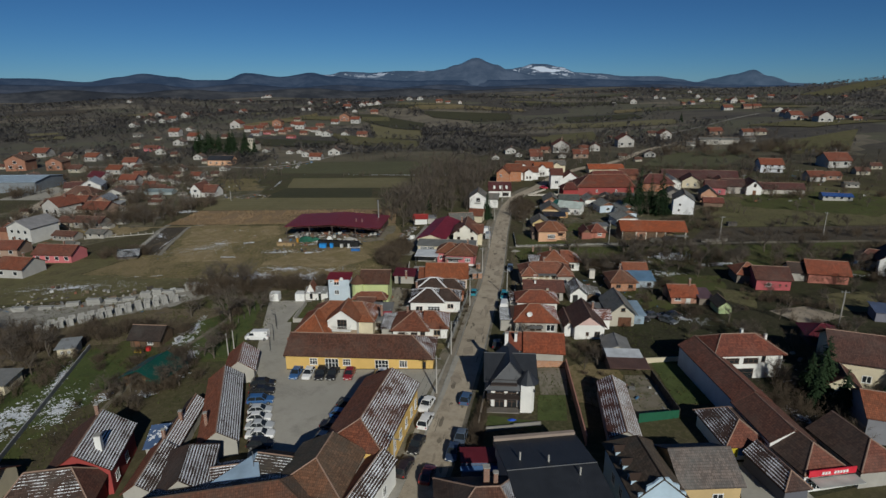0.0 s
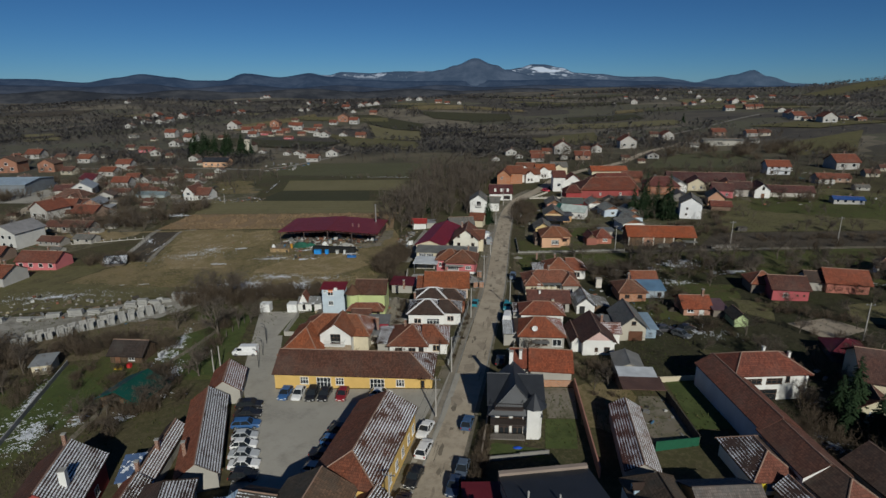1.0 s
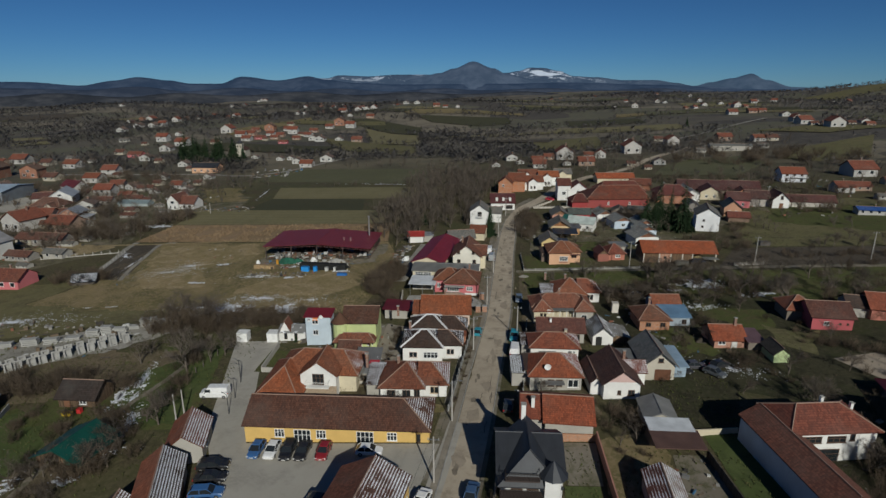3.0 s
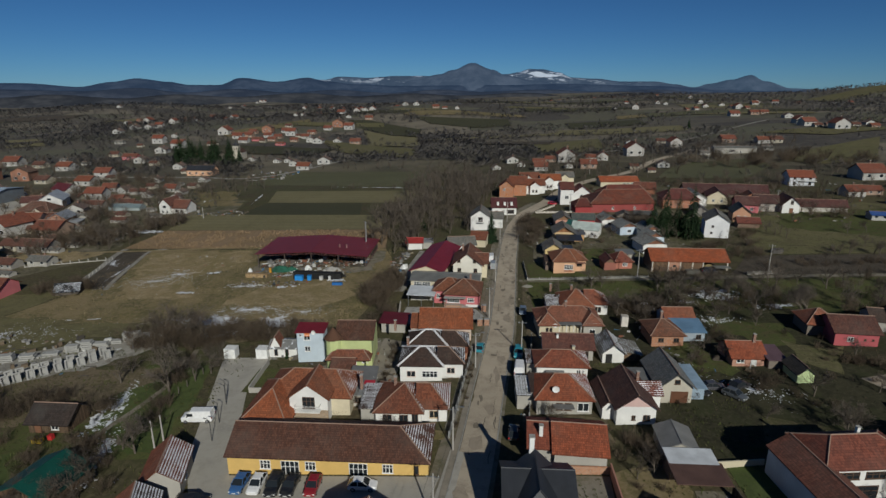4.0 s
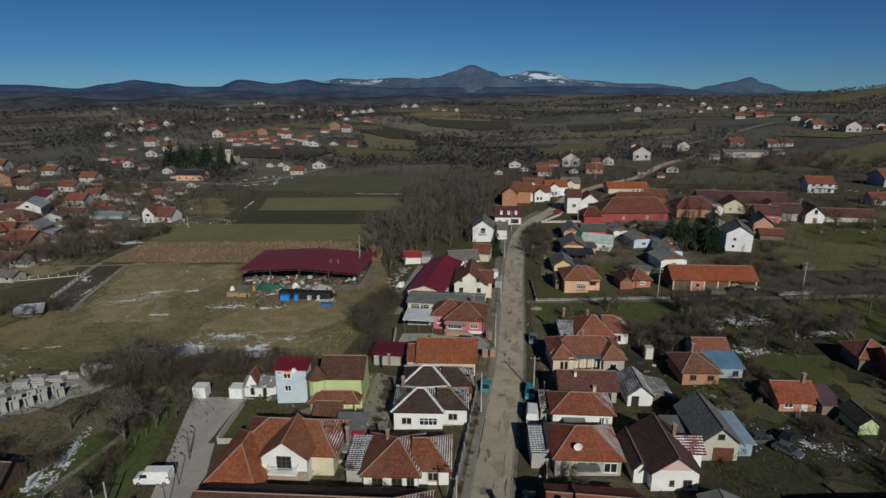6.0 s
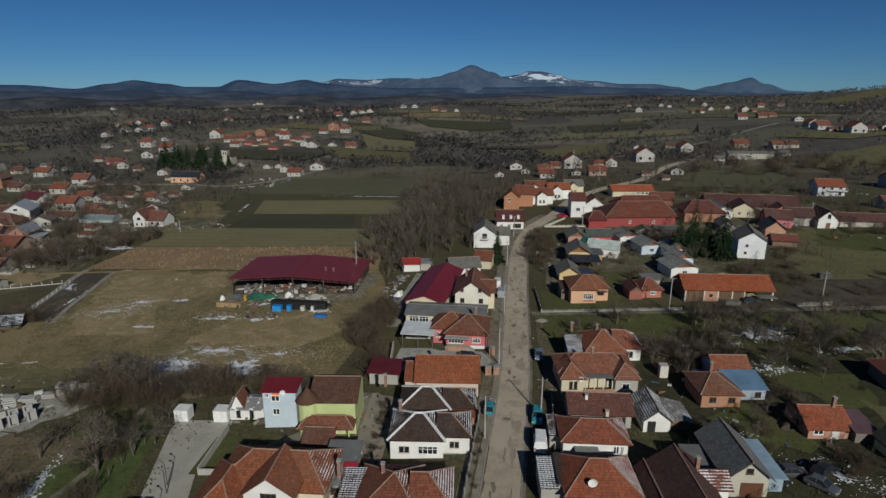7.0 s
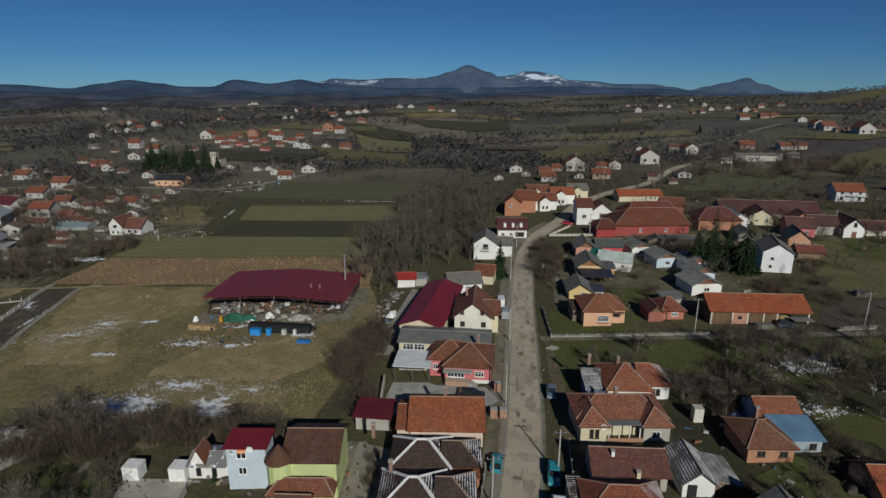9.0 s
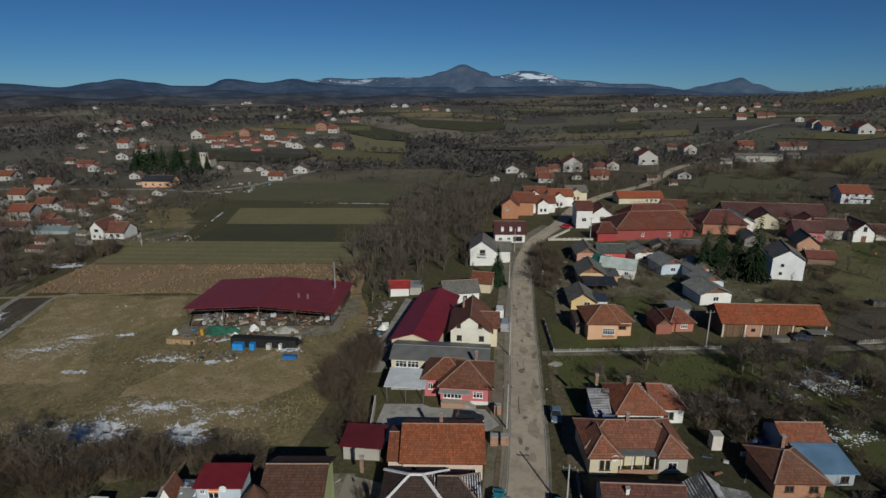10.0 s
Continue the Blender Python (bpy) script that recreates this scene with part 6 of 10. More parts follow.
h.plain("tarpaulin", Geo().box(-0.2, 0.2, 1.9, 4.8, 1.2, 2.05), paint((0.1, 0.2, 0.4)), "blue tarpaulin cover")
h = House("old house with brown hip roof, snowy slope and brick chimneys", -5.0, 49.0, 8, "old_house", "house")
h.wing(0, 0, 9.6, 10.2, 4.6, 2.7, "x", (4.4, 2.4), GREYWALL, DKBROWN, 0.4, front=tiles(BROWN, 0, 0.7), ends=tiles(DKBROWN, 0.75)).chimney(5.9, 7.4, 5, 8.2, 0.7).chimney(6.9, 6.6, 5, 8.0, 0.5)
h = House("modern white house with black gabled roof and dark wooden balconies", -0.3, 82.4, 1.5, "black_roof_house", "house")
h.wing(0, 1.4, 7.4, 8.6, 5.0, 2.3, "x", (0, 0), WHITE, CHARCOAL, 0.7, roof_mat=metal_roof(CHARCOAL))
h.wing(0.5, 0.0, 6.0, 8.0, 5.0, 2.9, "y", (1.2, 0), WHITE, CHARCOAL, 1.0, roof_mat=metal_roof(CHARCOAL), gable_mat=planks((0.07, 0.055, 0.045)))
h.plain("tower", Geo().prism([(5.2, -1.2), (7.0, -1.2), (7.4, -0.6), (7.4, 1.4), (5.2, 1.4)], -0.6, 5.4), plaster(WHITE), "white rounded stair tower")
h.plain("tower_roof", Geo().tube((6.3, 0.1, 5.3), (6.3, 0.1, 7.2), 1.9, 0.05, 10), metal_roof(CHARCOAL))
h.last = (0.5, 0, 6, 8, 5.2)
h.win("F", [1.4, 3.4], 3.0, 1.4, 2.0, M_DARKFRAME).win("F", [1.4, 3.4], 0.2, 1.6, 2.0, M_DARKFRAME)
h.balcony(-0.2, 5.0, 0, 2.8, 1.5, (0.06, 0.045, 0.04), (0.03, 0.025, 0.022)).balcony(-0.2, 5.0, 0, 0.35, 1.5, (0.2, 0.18, 0.16), (0.03, 0.025, 0.022)).balcony(0.4, 4.6, 0, 5.1, 1.2, (0.06, 0.045, 0.04), (0.03, 0.025, 0.022)).chimney(3.2, 8.8, 7, 9.6, 0.6, plaster(WHITE))
h = House("house with bright rust tiled gable roof and grey walls", 3.0, 97.6, -2, "orange_roof_house", "house")
h.wing(3.4, 0, 7.0, 8.2, 3.2, 2.0, "x", (0, 0), GREYWALL, (0.32, 0.085, 0.04), 0.4)
h.wing(0, 1.0, 3.4, 7.2, 3.1, 1.7, "x", (0, 0), GREYWALL, (0.25, 0.07, 0.04), 0.4).chimney(1.6, 2.6, 3.4, 5.4, 0.5, plaster(WHITE))
h = House("house with rust hip roof, grey walls and a satellite dish", 5.0, 111.4, 2, "hip_roof_house", "house")
h.wing(0, 0, 8.8, 7.8, 3.2, 2.2, "x", (3.2, 3.4), GREYWALL, (0.3, 0.085, 0.04), 0.5, caps=None, ends=tiles((0.3, 0.085, 0.04), 0.55)).win("F", [3.6, 5.0], 0.9, 1.1, 1.3, M_DARKFRAME).win("F", [7.4], 0.8, 1.8, 1.5)
h.dish(pose(3.0, 0.6, 4.3), 0.6).plain("awning", Geo().box(2.5, -1.4, 1.9, 5.8, 0, 2.0), paint((0.16, 0.16, 0.16)))
h.shed(-3.0, 1.6, 2.2, 5.6, 2.4, 2.9, GREYWALL, tiles(GREYTILE, 0.8), 0.15)
h.shed(-0.8, 1.8, 1.6, 5.6, 2.9, 3.3, GREYWALL, tiles(DKBROWN), 0.1)
h = House("white house with rust hip roof", 5.8, 122.6, 1, "white_house", "house")
h.wing(0, 0, 9.0, 5.8, 3.2, 1.6, "x", (2.8, 2.8), WHITE, (0.26, 0.08, 0.045), 0.5, ends=tiles((0.26, 0.08, 0.045), 0.48))
h.shed(-1.6, 2.0, 1.5, 4.8, 2.3, 2.7, GREYWALL, tiles(DKBROWN, 0.5), 0.15)
h.last = (0, 0, 9.0, 5.8, 3.2)
h.win("F", [7.4], 1.0, 0.8, 1.3).win("F", [8.2], 1.0, 0.5, 1.3).plain("awning", Geo().box(1.5, -1.3, 2.0, 4.8, 0, 2.12), paint((0.22, 0.22, 0.22)))
h = House("house with dark red gable roof and white chimney", 7.8, 130.2, 1, "brown_roof_house", "house")
h.wing(0, 0, 9.2, 6.0, 2.9, 1.7, "x", (0, 0), GREYWALL, (0.15, 0.06, 0.045), 0.45).win("F", [7.6], 0.9, 1.5, 1.3, M_DARKFRAME, 3).chimney(2.6, 2.0, 3, 4.7, 0.4, plaster(WHITE)).chimney(5.4, -0.3, -0.5, 3.4, 0.5, plaster(CREAM))
h = House("long cream house with rust hip roof and columned porch", 7.6, 140.8, 4, "porch_house", "house")
h.wing(0, 1.5, 13.0, 6.4, 3.5, 1.8, "x", (3.2, 3.2), CREAM, (0.26, 0.1, 0.06), 0.5)
h.wing(0, -0.4, 3.8, 4.5, 3.4, 1.6, "y", (2.0, 0.0), CREAM, (0.26, 0.1, 0.06), 0.45).win("F", [1.6, 2.4], 0.9, 0.6, 1.5, M_DARKFRAME, 1)
h.dish(pose(3.2, -0.6, 3.0), 0.5)
h.wing(9.2, -0.4, 3.8, 4.5, 3.4, 1.6, "y", (2.0, 0.0), GREYWALL, (0.26, 0.1, 0.06), 0.45).win("F", [1.8], 1.0, 1.3, 1.1).chimney(6.2, 4.6, 4.6, 6.4)
h.plain("porch_roof", Geo().box(3.8, -0.4, 3.0, 9.2, 1.5, 3.12), paint((0.16, 0.165, 0.16)), "grey sheet porch roof")
for k in range(4):
    h.plain("porch_column", Geo().tube((4.2 + k * 1.5, -0.2, -0.5), (4.2 + k * 1.5, -0.2, 3.0), 0.09, 0.09, 8), plaster(WHITE))
h.plain("balustrade", Geo().box(3.9, -0.4, -0.4, 9.2, -0.25, 0.9), brick((0.4, 0.2, 0.12)))
h = House("white house with orange hip roof and snowy valley", 13.6, 151.2, 2, "white_house", "house")
h.wing(0, 0, 6.8, 8.4, 3.2, 2.4, "x", (3.4, 3.2), WHITE, (0.3, 0.1, 0.05), 0.5, ends=tiles((0.3, 0.1, 0.05), 0.45))
h.wing(5.8, 1.6, 4.6, 6.4, 3.3, 2.0, "x", (0, 2.6), WHITE, (0.28, 0.09, 0.05), 0.5, ends=tiles((0.3, 0.095, 0.05), 0.5)).win("F", [1.2, 2.0, 2.8], 1.0, 0.7, 1.2, M_DARKFRAME, 1).win("R", [2], 1, 1, 1.2).chimney(-2.2, 5.2, 4.6, 6.4).chimney(2.6, 5.0, 4.4, 6.2)
h.shed(-3.2, 0.6, 3.0, 5.4, 2.4, 3.2, (0.1, 0.14, 0.25), tiles(DKBROWN, 0.6), 0.3)
h = House("white house with long dark brown gable roof", 17.0, 108.8, 3, "brown_gable_house", "house")
h.wing(0, 0, 6.0, 9.4, 3.2, 2.2, "y", (0, 0), WHITE, (0.1, 0.05, 0.04), 0.5, gable_mat=plaster((0.6, 0.42, 0.38))).win("F", [2.6], 0.9, 0.6, 0.8, M_DARKFRAME).win("F", [4.6], 0.8, 1.1, 1.0, M_DARKFRAME).chimney(4.8, 6.5, 4, 5.8)
h.wing(-1.8, 1.6, 1.8, 7.6, 2.4, 0.9, "y", (0, 0), WHITE, (0.12, 0.055, 0.04), 0.3)
h.wing(5.0, 4.6, 3.2, 3.4, 3.0, 1.2, "x", (0, 0), WHITE, (0.2, 0.08, 0.06), 0.4, roof_mat=tiles((0.2, 0.08, 0.06), 0.4))
h = House("grey gabled garage with dark grey roof", 25.2, 115.4, 2, "garage", "garage")
h.wing(0, 0, 5.2, 9.0, 3.4, 2.2, "y", (0, 0), (0.5, 0.46, 0.38), (0.2, 0.19, 0.175), 0.6).door("F", 3.2, 2.6, 2.1, (0.13, 0.06, 0.035)).win("F", [2.7], 3.5, 0.9, 0.8, M_DARKFRAME, 1)
h.shed(-3.2, 1.8, 3.0, 5.0, 2.1, 2.5, GREYWALL, metal_roof((0.16, 0.16, 0.155)))
h.shed(5.4, 1.0, 2.2, 7.5, 2.3, 2.5, (0.3, 0.38, 0.46), metal_roof((0.3, 0.4, 0.5), 0.3))
h = House("old white cottage with broken snowy tile roof", 18.6, 129.4, 2, "old_cottage", "cottage")
h.wing(0, 0, 4.0, 6.6, 2.4, 1.6, "y", (0, 0), WHITE, GREYTILE, 0.5, front=tiles(GREYTILE, 0.6), back=tiles(GREYTILE, 0.35)).door("F", 1.2, 1.0, 1.8, (0.03, 0.03, 0.03))
h.shed(4.0, 0.5, 3.2, 5.4, 2.3, 1.7, WHITE, tiles(GREYTILE, 0.3), wall_mat=M_WOOD, slope="x")
h = House("brick house with brown hip roof", 29.5, 136.6, 3, "brick_house", "house")
h.wing(0, 0, 6.2, 7.0, 2.8, 1.8, "x", (2.6, 3.0), ORANGE, (0.2, 0.085, 0.05), 0.5, wall_mat=brick((0.46, 0.2, 0.1)), caps=None).win("F", [1.8, 4.8], 1.0, 1.1, 0.9, M_DARKFRAME).chimney(3.2, 5.0, 3.8, 5.6)
h = House("house with orange roof and blue sheet lean-to", 34.2, 143.4, 3, "orange_roof_house", "house")
h.wing(0, 0, 5.8, 6.2, 2.8, 1.8, "x", (0, 0), (0.4, 0.44, 0.5), (0.28, 0.095, 0.05), 0.4)
h.shed(0.6, -4.4, 5.6, 4.4, 2.1, 3.0, (0.35, 0.4, 0.45), metal_roof((0.14, 0.24, 0.36)), 0.35).win("F", [4.4], 0.6, 1.0, 1.0, M_DARKFRAME)
h = House("small house with orange gable roof, white porch and maroon lean-to", 41.8, 128.4, 2, "orange_roof_house", "house")
h.wing(0, 0, 5.8, 6.4, 2.1, 1.7, "x", (0, 0), (0.45, 0.25, 0.18), (0.32, 0.085, 0.04), 0.5).win("F", [1.4], 0.8, 1.4, 1.1).door("F", 3.8, 0.9, 1.9, (0.6, 0.6, 0.58)).chimney(4.8, 3.0, 3, 5.2)
h.shed(6.0, -1.0, 2.8, 4.6, 2.0, 2.6, (0.2, 0.17, 0.14), metal_roof((0.13, 0.08, 0.09)))
h = House("small pale green hut with dark gable roof", 50.2, 122.4, 2, "green_hut", "hut")
h.wing(0, 0, 2.8, 4.6, 2.0, 1.1, "y", (0, 0), (0.55, 0.66, 0.35), (0.06, 0.052, 0.045), 0.4)
h = House("pink house with dark brown roof and hipped annex", 63.6, 137.6, -4, "pink_house", "house")
h.wing(0.8, 0, 7.8, 7.5, 3.2, 2.0, "x", (0, 0), (0.42, 0.1, 0.11), (0.13, 0.055, 0.04), 0.5).win("F", [2.8], 1.1, 1.1, 0.9).win("F", [5.4, 6.8], 1.4, 0.4, 0.4, M_DARKFRAME, 1)
h.wing(-2.2, 4.6, 6.0, 6.4, 2.8, 2.0, "x", (2.8, 2.8), (0.2, 0.17, 0.14), (0.3, 0.1, 0.055), 0.5)
h = House("salmon house with orange tiled roof", 79.0, 142.6, -10, "salmon_house", "house")
h.wing(0, 0, 8.8, 7.5, 3.0, 2.2, "x", (0, 0), (0.5, 0.2, 0.15), (0.3, 0.085, 0.045), 0.6).wing(-4.0, 1.0, 4.0, 6, 2.5, 1.6, "x", (0, 0), GREYWALL, DKBROWN, 0.4)
h = House("white gabled house with dark roof and balcony", 98.5, 148.0, -25, "white_gable_house", "house")
h.wing(0, 0, 7.0, 10, 4.6, 2.8, "y", (0, 0), WHITE, (0.11, 0.05, 0.04), 0.6).win("F", [1.8, 5], 1, 1.2, 1.3).win("F", [3.4], 4.4, 1.4, 1.2, M_DARKFRAME)
h.balcony(2, 5, 0, 3.4, 1.0)
h.wing(-4, 4, 5, 6, 3.2, 2, "x", (2, 0), WHITE, (0.16, 0.06, 0.045), 0.5)
h = House("peach house with rust hip roof and balcony window", 14.8, 183.2, 3, "peach_house", "house")
h.wing(0, 0, 6.0, 9.0, 3.9, 2.2, "x", (3.6, 1.5), PEACH, (0.27, 0.105, 0.055), 0.5).win("F", [4.2], 1.2, 2.4, 1.4, bars=5)
h.wing(5.0, 1.4, 4.2, 7.4, 3.9, 1.9, "x", (0, 2.8), PEACH, (0.27, 0.105, 0.055), 0.5).win("F", [2.4], 1.8, 1.5, 1.0, M_DARKFRAME).plain("awning", Geo().box(6.0, 0.3, 2.9, 8.9, 1.5, 3.0), paint((0.2, 0.1, 0.08)))
h.shed(-1.8, 3.0, 1.7, 5.5, 2.6, 3.0, (0.2, 0.15, 0.12), tiles(DKBROWN), 0.2).plain("brick_base", Geo().box(3.0, -0.12, 0.6, 5.4, -0.02, 1.2), brick())
h = House("small red-brown cottage with rust roof and lattice porch", 32.6, 187.0, 3, "small_cottage", "cottage")
h.wing(0, 0, 4.6, 6.6, 2.5, 1.8, "x", (1.8, 2.2), (0.42, 0.17, 0.12), (0.27, 0.085, 0.055), 0.5).win("F", [2.6], 0.9, 1.4, 0.9, bars=3)
h.wing(-3.4, -1.0, 3.2, 6.0, 2.2, 1.4, "y", (0, 0), (0.3, 0.12, 0.09), (0.15, 0.05, 0.04), 0.3, gable_mat=M_WOOD)
h.shed(2.6, 7.0, 4.5, 4.0, 2.4, 2.6, GREYWALL, metal_roof((0.2, 0.2, 0.19)))
h = House("long barn with orange tiled roof, plank bays and open carport", 41.9, 184.6, 1, "long_barn", "barn")
h.wing(0, 0, 20.4, 8.4, 3.4, 2.3, "x", (0, 0), SALMON, (0.34, 0.088, 0.035), 0.5, walls=False)
h.plain("wall", Geo().box(0, 0, -0.8, 13.8, 8.2, 3.3), planks((0.16, 0.1, 0.06)))
h.plain("gable", Geo().prism([(0.0, 0.0), (0.15, 0.0), (0.15, 8.4), (0.0, 8.4)], 3.2, 3.4).poly([(0.05, 8.4, 3.4), (0.05, 0, 3.4), (0.05, 4.2, 5.6)]), planks((0.16, 0.1, 0.06)))
h.plain("infill", Geo().box(4.6, -0.1, -0.5, 7.6, -0.01, 3.2), brick((0.5, 0.24, 0.15)), "salmon brick infill").plain("hatch", Geo().box(5.7, -0.14, 1.3, 6.5, -0.1, 2.0), glass())
h.plain("back_wall", Geo().box(13.8, 8.2, -0.6, 20.4, 8.4, 3.4), planks((0.16, 0.1, 0.06)))
for a in (0.1, 4.5, 7.7, 11.0, 13.8, 20.3):
    h.plain("post", Geo().box(a - 0.15, -0.2, -0.6, a + 0.15, 0.1, 3.2), plaster((0.6, 0.55, 0.48)))
h.plain("lean_to", Geo().box(16.4, -2.2, 1.9, 20.6, 0.2, 2.0), metal_roof((0.2, 0.2, 0.18)), "grey sheet lean-to")
h = House("tall plain white gabled house", 68.2, 220.6, -14, "white_gable_house", "house")
h.wing(0, 0, 7.4, 11, 5.9, 2.3, "y", (0, 0), (0.78, 0.78, 0.78), GREYTILE, 0.4).win("F", [2.4], 3.6, 0.7, 0.7, M_DARKFRAME, 1).win("F", [2.2], 1.4, 0.7, 0.7, M_DARKFRAME, 1)
for (x, y, w, d, c) in ((43.8, 202.0, 7.6, 8, WHITE), (46.8, 210.5, 6.0, 6, (0.55, 0.62, 0.7)), (48.4, 219.6, 5.8, 8, WHITE), (41.6, 224.5, 6.5, 8, (0.5, 0.58, 0.66)), (37.5, 236, 6, 7, WHITE)):
    h = House("small plastered shed house with grey gable roof", x, y, 10, "grey_roof_shed", "shed", "grey-roofed sheds")
    h.wing(0, 0, w, d, 2.9, 1.6, "y", (0, 0), c, (0.29, 0.28, 0.255), 0.5, gable_mat=planks((0.22, 0.1, 0.06))).win("F", [w * 0.5], 0.9, 1.4, 1.1)
h = House("yellow cottage with grey gable roof", 13.9, 199.8, 0, "yellow_cottage", "cottage")
h.wing(0, 0, 5.4, 7.5, 2.6, 1.7, "y", (0, 0), (0.66, 0.5, 0.24), GREYTILE, 0.7).win("F", [3.6], 1.0, 1.4, 1.0)
h.shed(5.6, 0, 2.6, 4, 2.3, 2.5, WHITE, metal_roof((0.05, 0.06, 0.08)))
h = House("yellow house with wooden gable and grey roof", 18.4, 216.2, -1, "wood_gable_house", "house")
h.wing(0, 0, 6.4, 8.5, 3.6, 2.0, "y", (0, 0), (0.62, 0.46, 0.26), GREYTILE, 0.7, gable_mat=planks((0.28, 0.13, 0.06))).win("F", [1.8, 4.6], 1.0, 1.2, 1.4)
h.shed(6.5, 1, 3.4, 5, 2.7, 3.0, (0.55, 0.33, 0.16), metal_roof((0.12, 0.12, 0.13)))
h.shed(0.6, -6.2, 7.5, 5.2, 2.5, 2.9, (0.15, 0.15, 0.18), metal_roof((0.035, 0.04, 0.055)), walls=False)
h = House("white house with pale green roof", 25.0, 224, -20, "green_roof_house", "house")
h.wing(0, 0, 9.0, 6.5, 3.2, 1.7, "x", (0, 0), WHITE, GREYTILE, 0.4, roof_mat=metal_roof((0.5, 0.56, 0.52))).win("F", [2, 4.5, 7], 1.1, 1.0, 1.1)
h.shed(-2.5, 0.5, 2.4, 6, 3.4, 4.2, WHITE, metal_roof((0.03, 0.13, 0.1)))
h = House("pink house with grey gable roof", 20.8, 236, 0, "grey_roof_house", "house")
h.wing(0, 0, 6.2, 9, 3.2, 1.8, "y", (0, 0), SALMON, GREYTILE, 0.6, gable_mat=planks((0.25, 0.14, 0.08))).win("F", [2, 4.4], 1.0, 1.0, 1.2)
h.wing(6.4, 2.0, 8.0, 6, 3.2, 1.7, "x", (0, 0), (0.5, 0.1, 0.1), (0.1, 0.11, 0.1), 0.4).win("F", [3], 1, 2.0, 1.2)
h = House("large red-walled farm building with patchy rust hip roof", 37.6, 261.0, 7, "red_farm", "farm building")
h.wing(0, 0, 26, 15, 4.2, 4.2, "x", (7, 2), (0.3, 0.07, 0.065), (0.12, 0.045, 0.035), 0.6, front=tiles((0.2, 0.06, 0.035), 0, 0.9)).win("F", [9, 18], 1.4, 0.9, 1.2)
h.wing(-6.5, -0.6, 6.4, 8, 3.2, 2.4, "x", (2.5, 1), (0.33, 0.055, 0.055), (0.14, 0.04, 0.03), 0.5)
h.wing(10, 15, 20, 12, 4.6, 3.5, "x", (3, 3), (0.42, 0.06, 0.07), (0.17, 0.05, 0.035), 0.6)
h = House("white two-part house with brown roofs and large windows", 27.2, 279.0, 0, "white_gable_house", "house")
h.wing(0, 0, 5.6, 10, 7.0, 2.4, "x", (0, 0), WHITE, (0.16, 0.055, 0.04), 0.4).win("F", [2.8], 2.6, 1.6, 1.4)
h.wing(5.6, 2.0, 8.0, 9, 5.0, 3.0, "y", (0, 0), WHITE, (0.18, 0.06, 0.045), 0.5).win("F", [4], 2.0, 1.8, 2.2, bars=3)
h = House("long building with orange roof", 52.2, 322.0, 4, "orange_roof_hall", "hall")
h.wing(0, 0, 19, 9, 3.0, 2.0, "x", (0, 0), CREAM, (0.4, 0.1, 0.04), 0.5).win("F", [12, 14, 16], 1.0, 1.2, 1.2)
h = House("farm building with brown roof and brick front", 68, 268, -4, "brown_roof_house", "house")
h.wing(0, 0, 14, 13, 4.2, 3.2, "x", (4, 4), ORANGE, (0.16, 0.05, 0.04), 0.6, wall_mat=brick((0.45, 0.17, 0.09)))
h.wing(12, 4, 6, 22, 4.0, 1.6, "y", (0, 0), WHITE, GREYTILE, 0.5, roof_mat=metal_roof((0.3, 0.29, 0.27)))
for (x, y, w, d, ax, c, r) in ((88, 275, 8, 11, "y", CREAM, (0.12, 0.045, 0.04)), (93, 258, 8, 9, "x", PINK, (0.14, 0.06, 0.05)), (99, 268, 7, 8, "y", (0.5, 0.22, 0.12), (0.2, 0.07, 0.045)), (86, 243, 6, 9, "y", (0.5, 0.28, 0.18), (0.09, 0.1, 0.1)), (104, 285, 12, 9, "x", CREAM, (0.12, 0.045, 0.04))):
    h = House("village house with brown tiled gable roof", x, y, -12, "village_house", "house", "village houses")
    h.wing(0, 0, w, d, 3.6, 2.4, ax, (0, 0), c, r, 0.5).win("F", [w * 0.3, w * 0.7], 1.1, 1.0, 1.2)
h = House("white gabled barn house with long low wing", 109.3, 255.7, -6, "white_gable_house", "house")
h.wing(-9, 3, 9, 7, 3.4, 2.6, "x", (0, 0), (0.4, 0.37, 0.33), (0.1, 0.05, 0.042), 0.4)
h.wing(0, 0, 6, 10, 3.8, 2.6, "y", (0, 0), WHITE, (0.12, 0.05, 0.042), 0.5).door("F", 3.2, 1.2, 2.0).win("F", [3.2], 3.6, 1.0, 1.5, M_DARKFRAME)
h.wing(6, 2.5, 18, 6, 2.8, 2.2, "x", (0, 0), (0.5, 0.47, 0.42), (0.12, 0.05, 0.042), 0.4)
h = House("large white house with orange roof and balcony", 140.4, 315.8, -6, "white_house", "house")
h.wing(0, 0, 11, 10, 4.6, 2.6, "x", (0, 0), (0.62, 0.63, 0.66), (0.28, 0.085, 0.045), 0.5).win("F", [2.2, 5.5, 9], 3.2, 1.2, 1.3, M_DARKFRAME).win("F", [2.2, 9], 0.6, 1.2, 1.5, M_DARKFRAME).balcony(4, 11.5, 0, 2.7, 1.2)

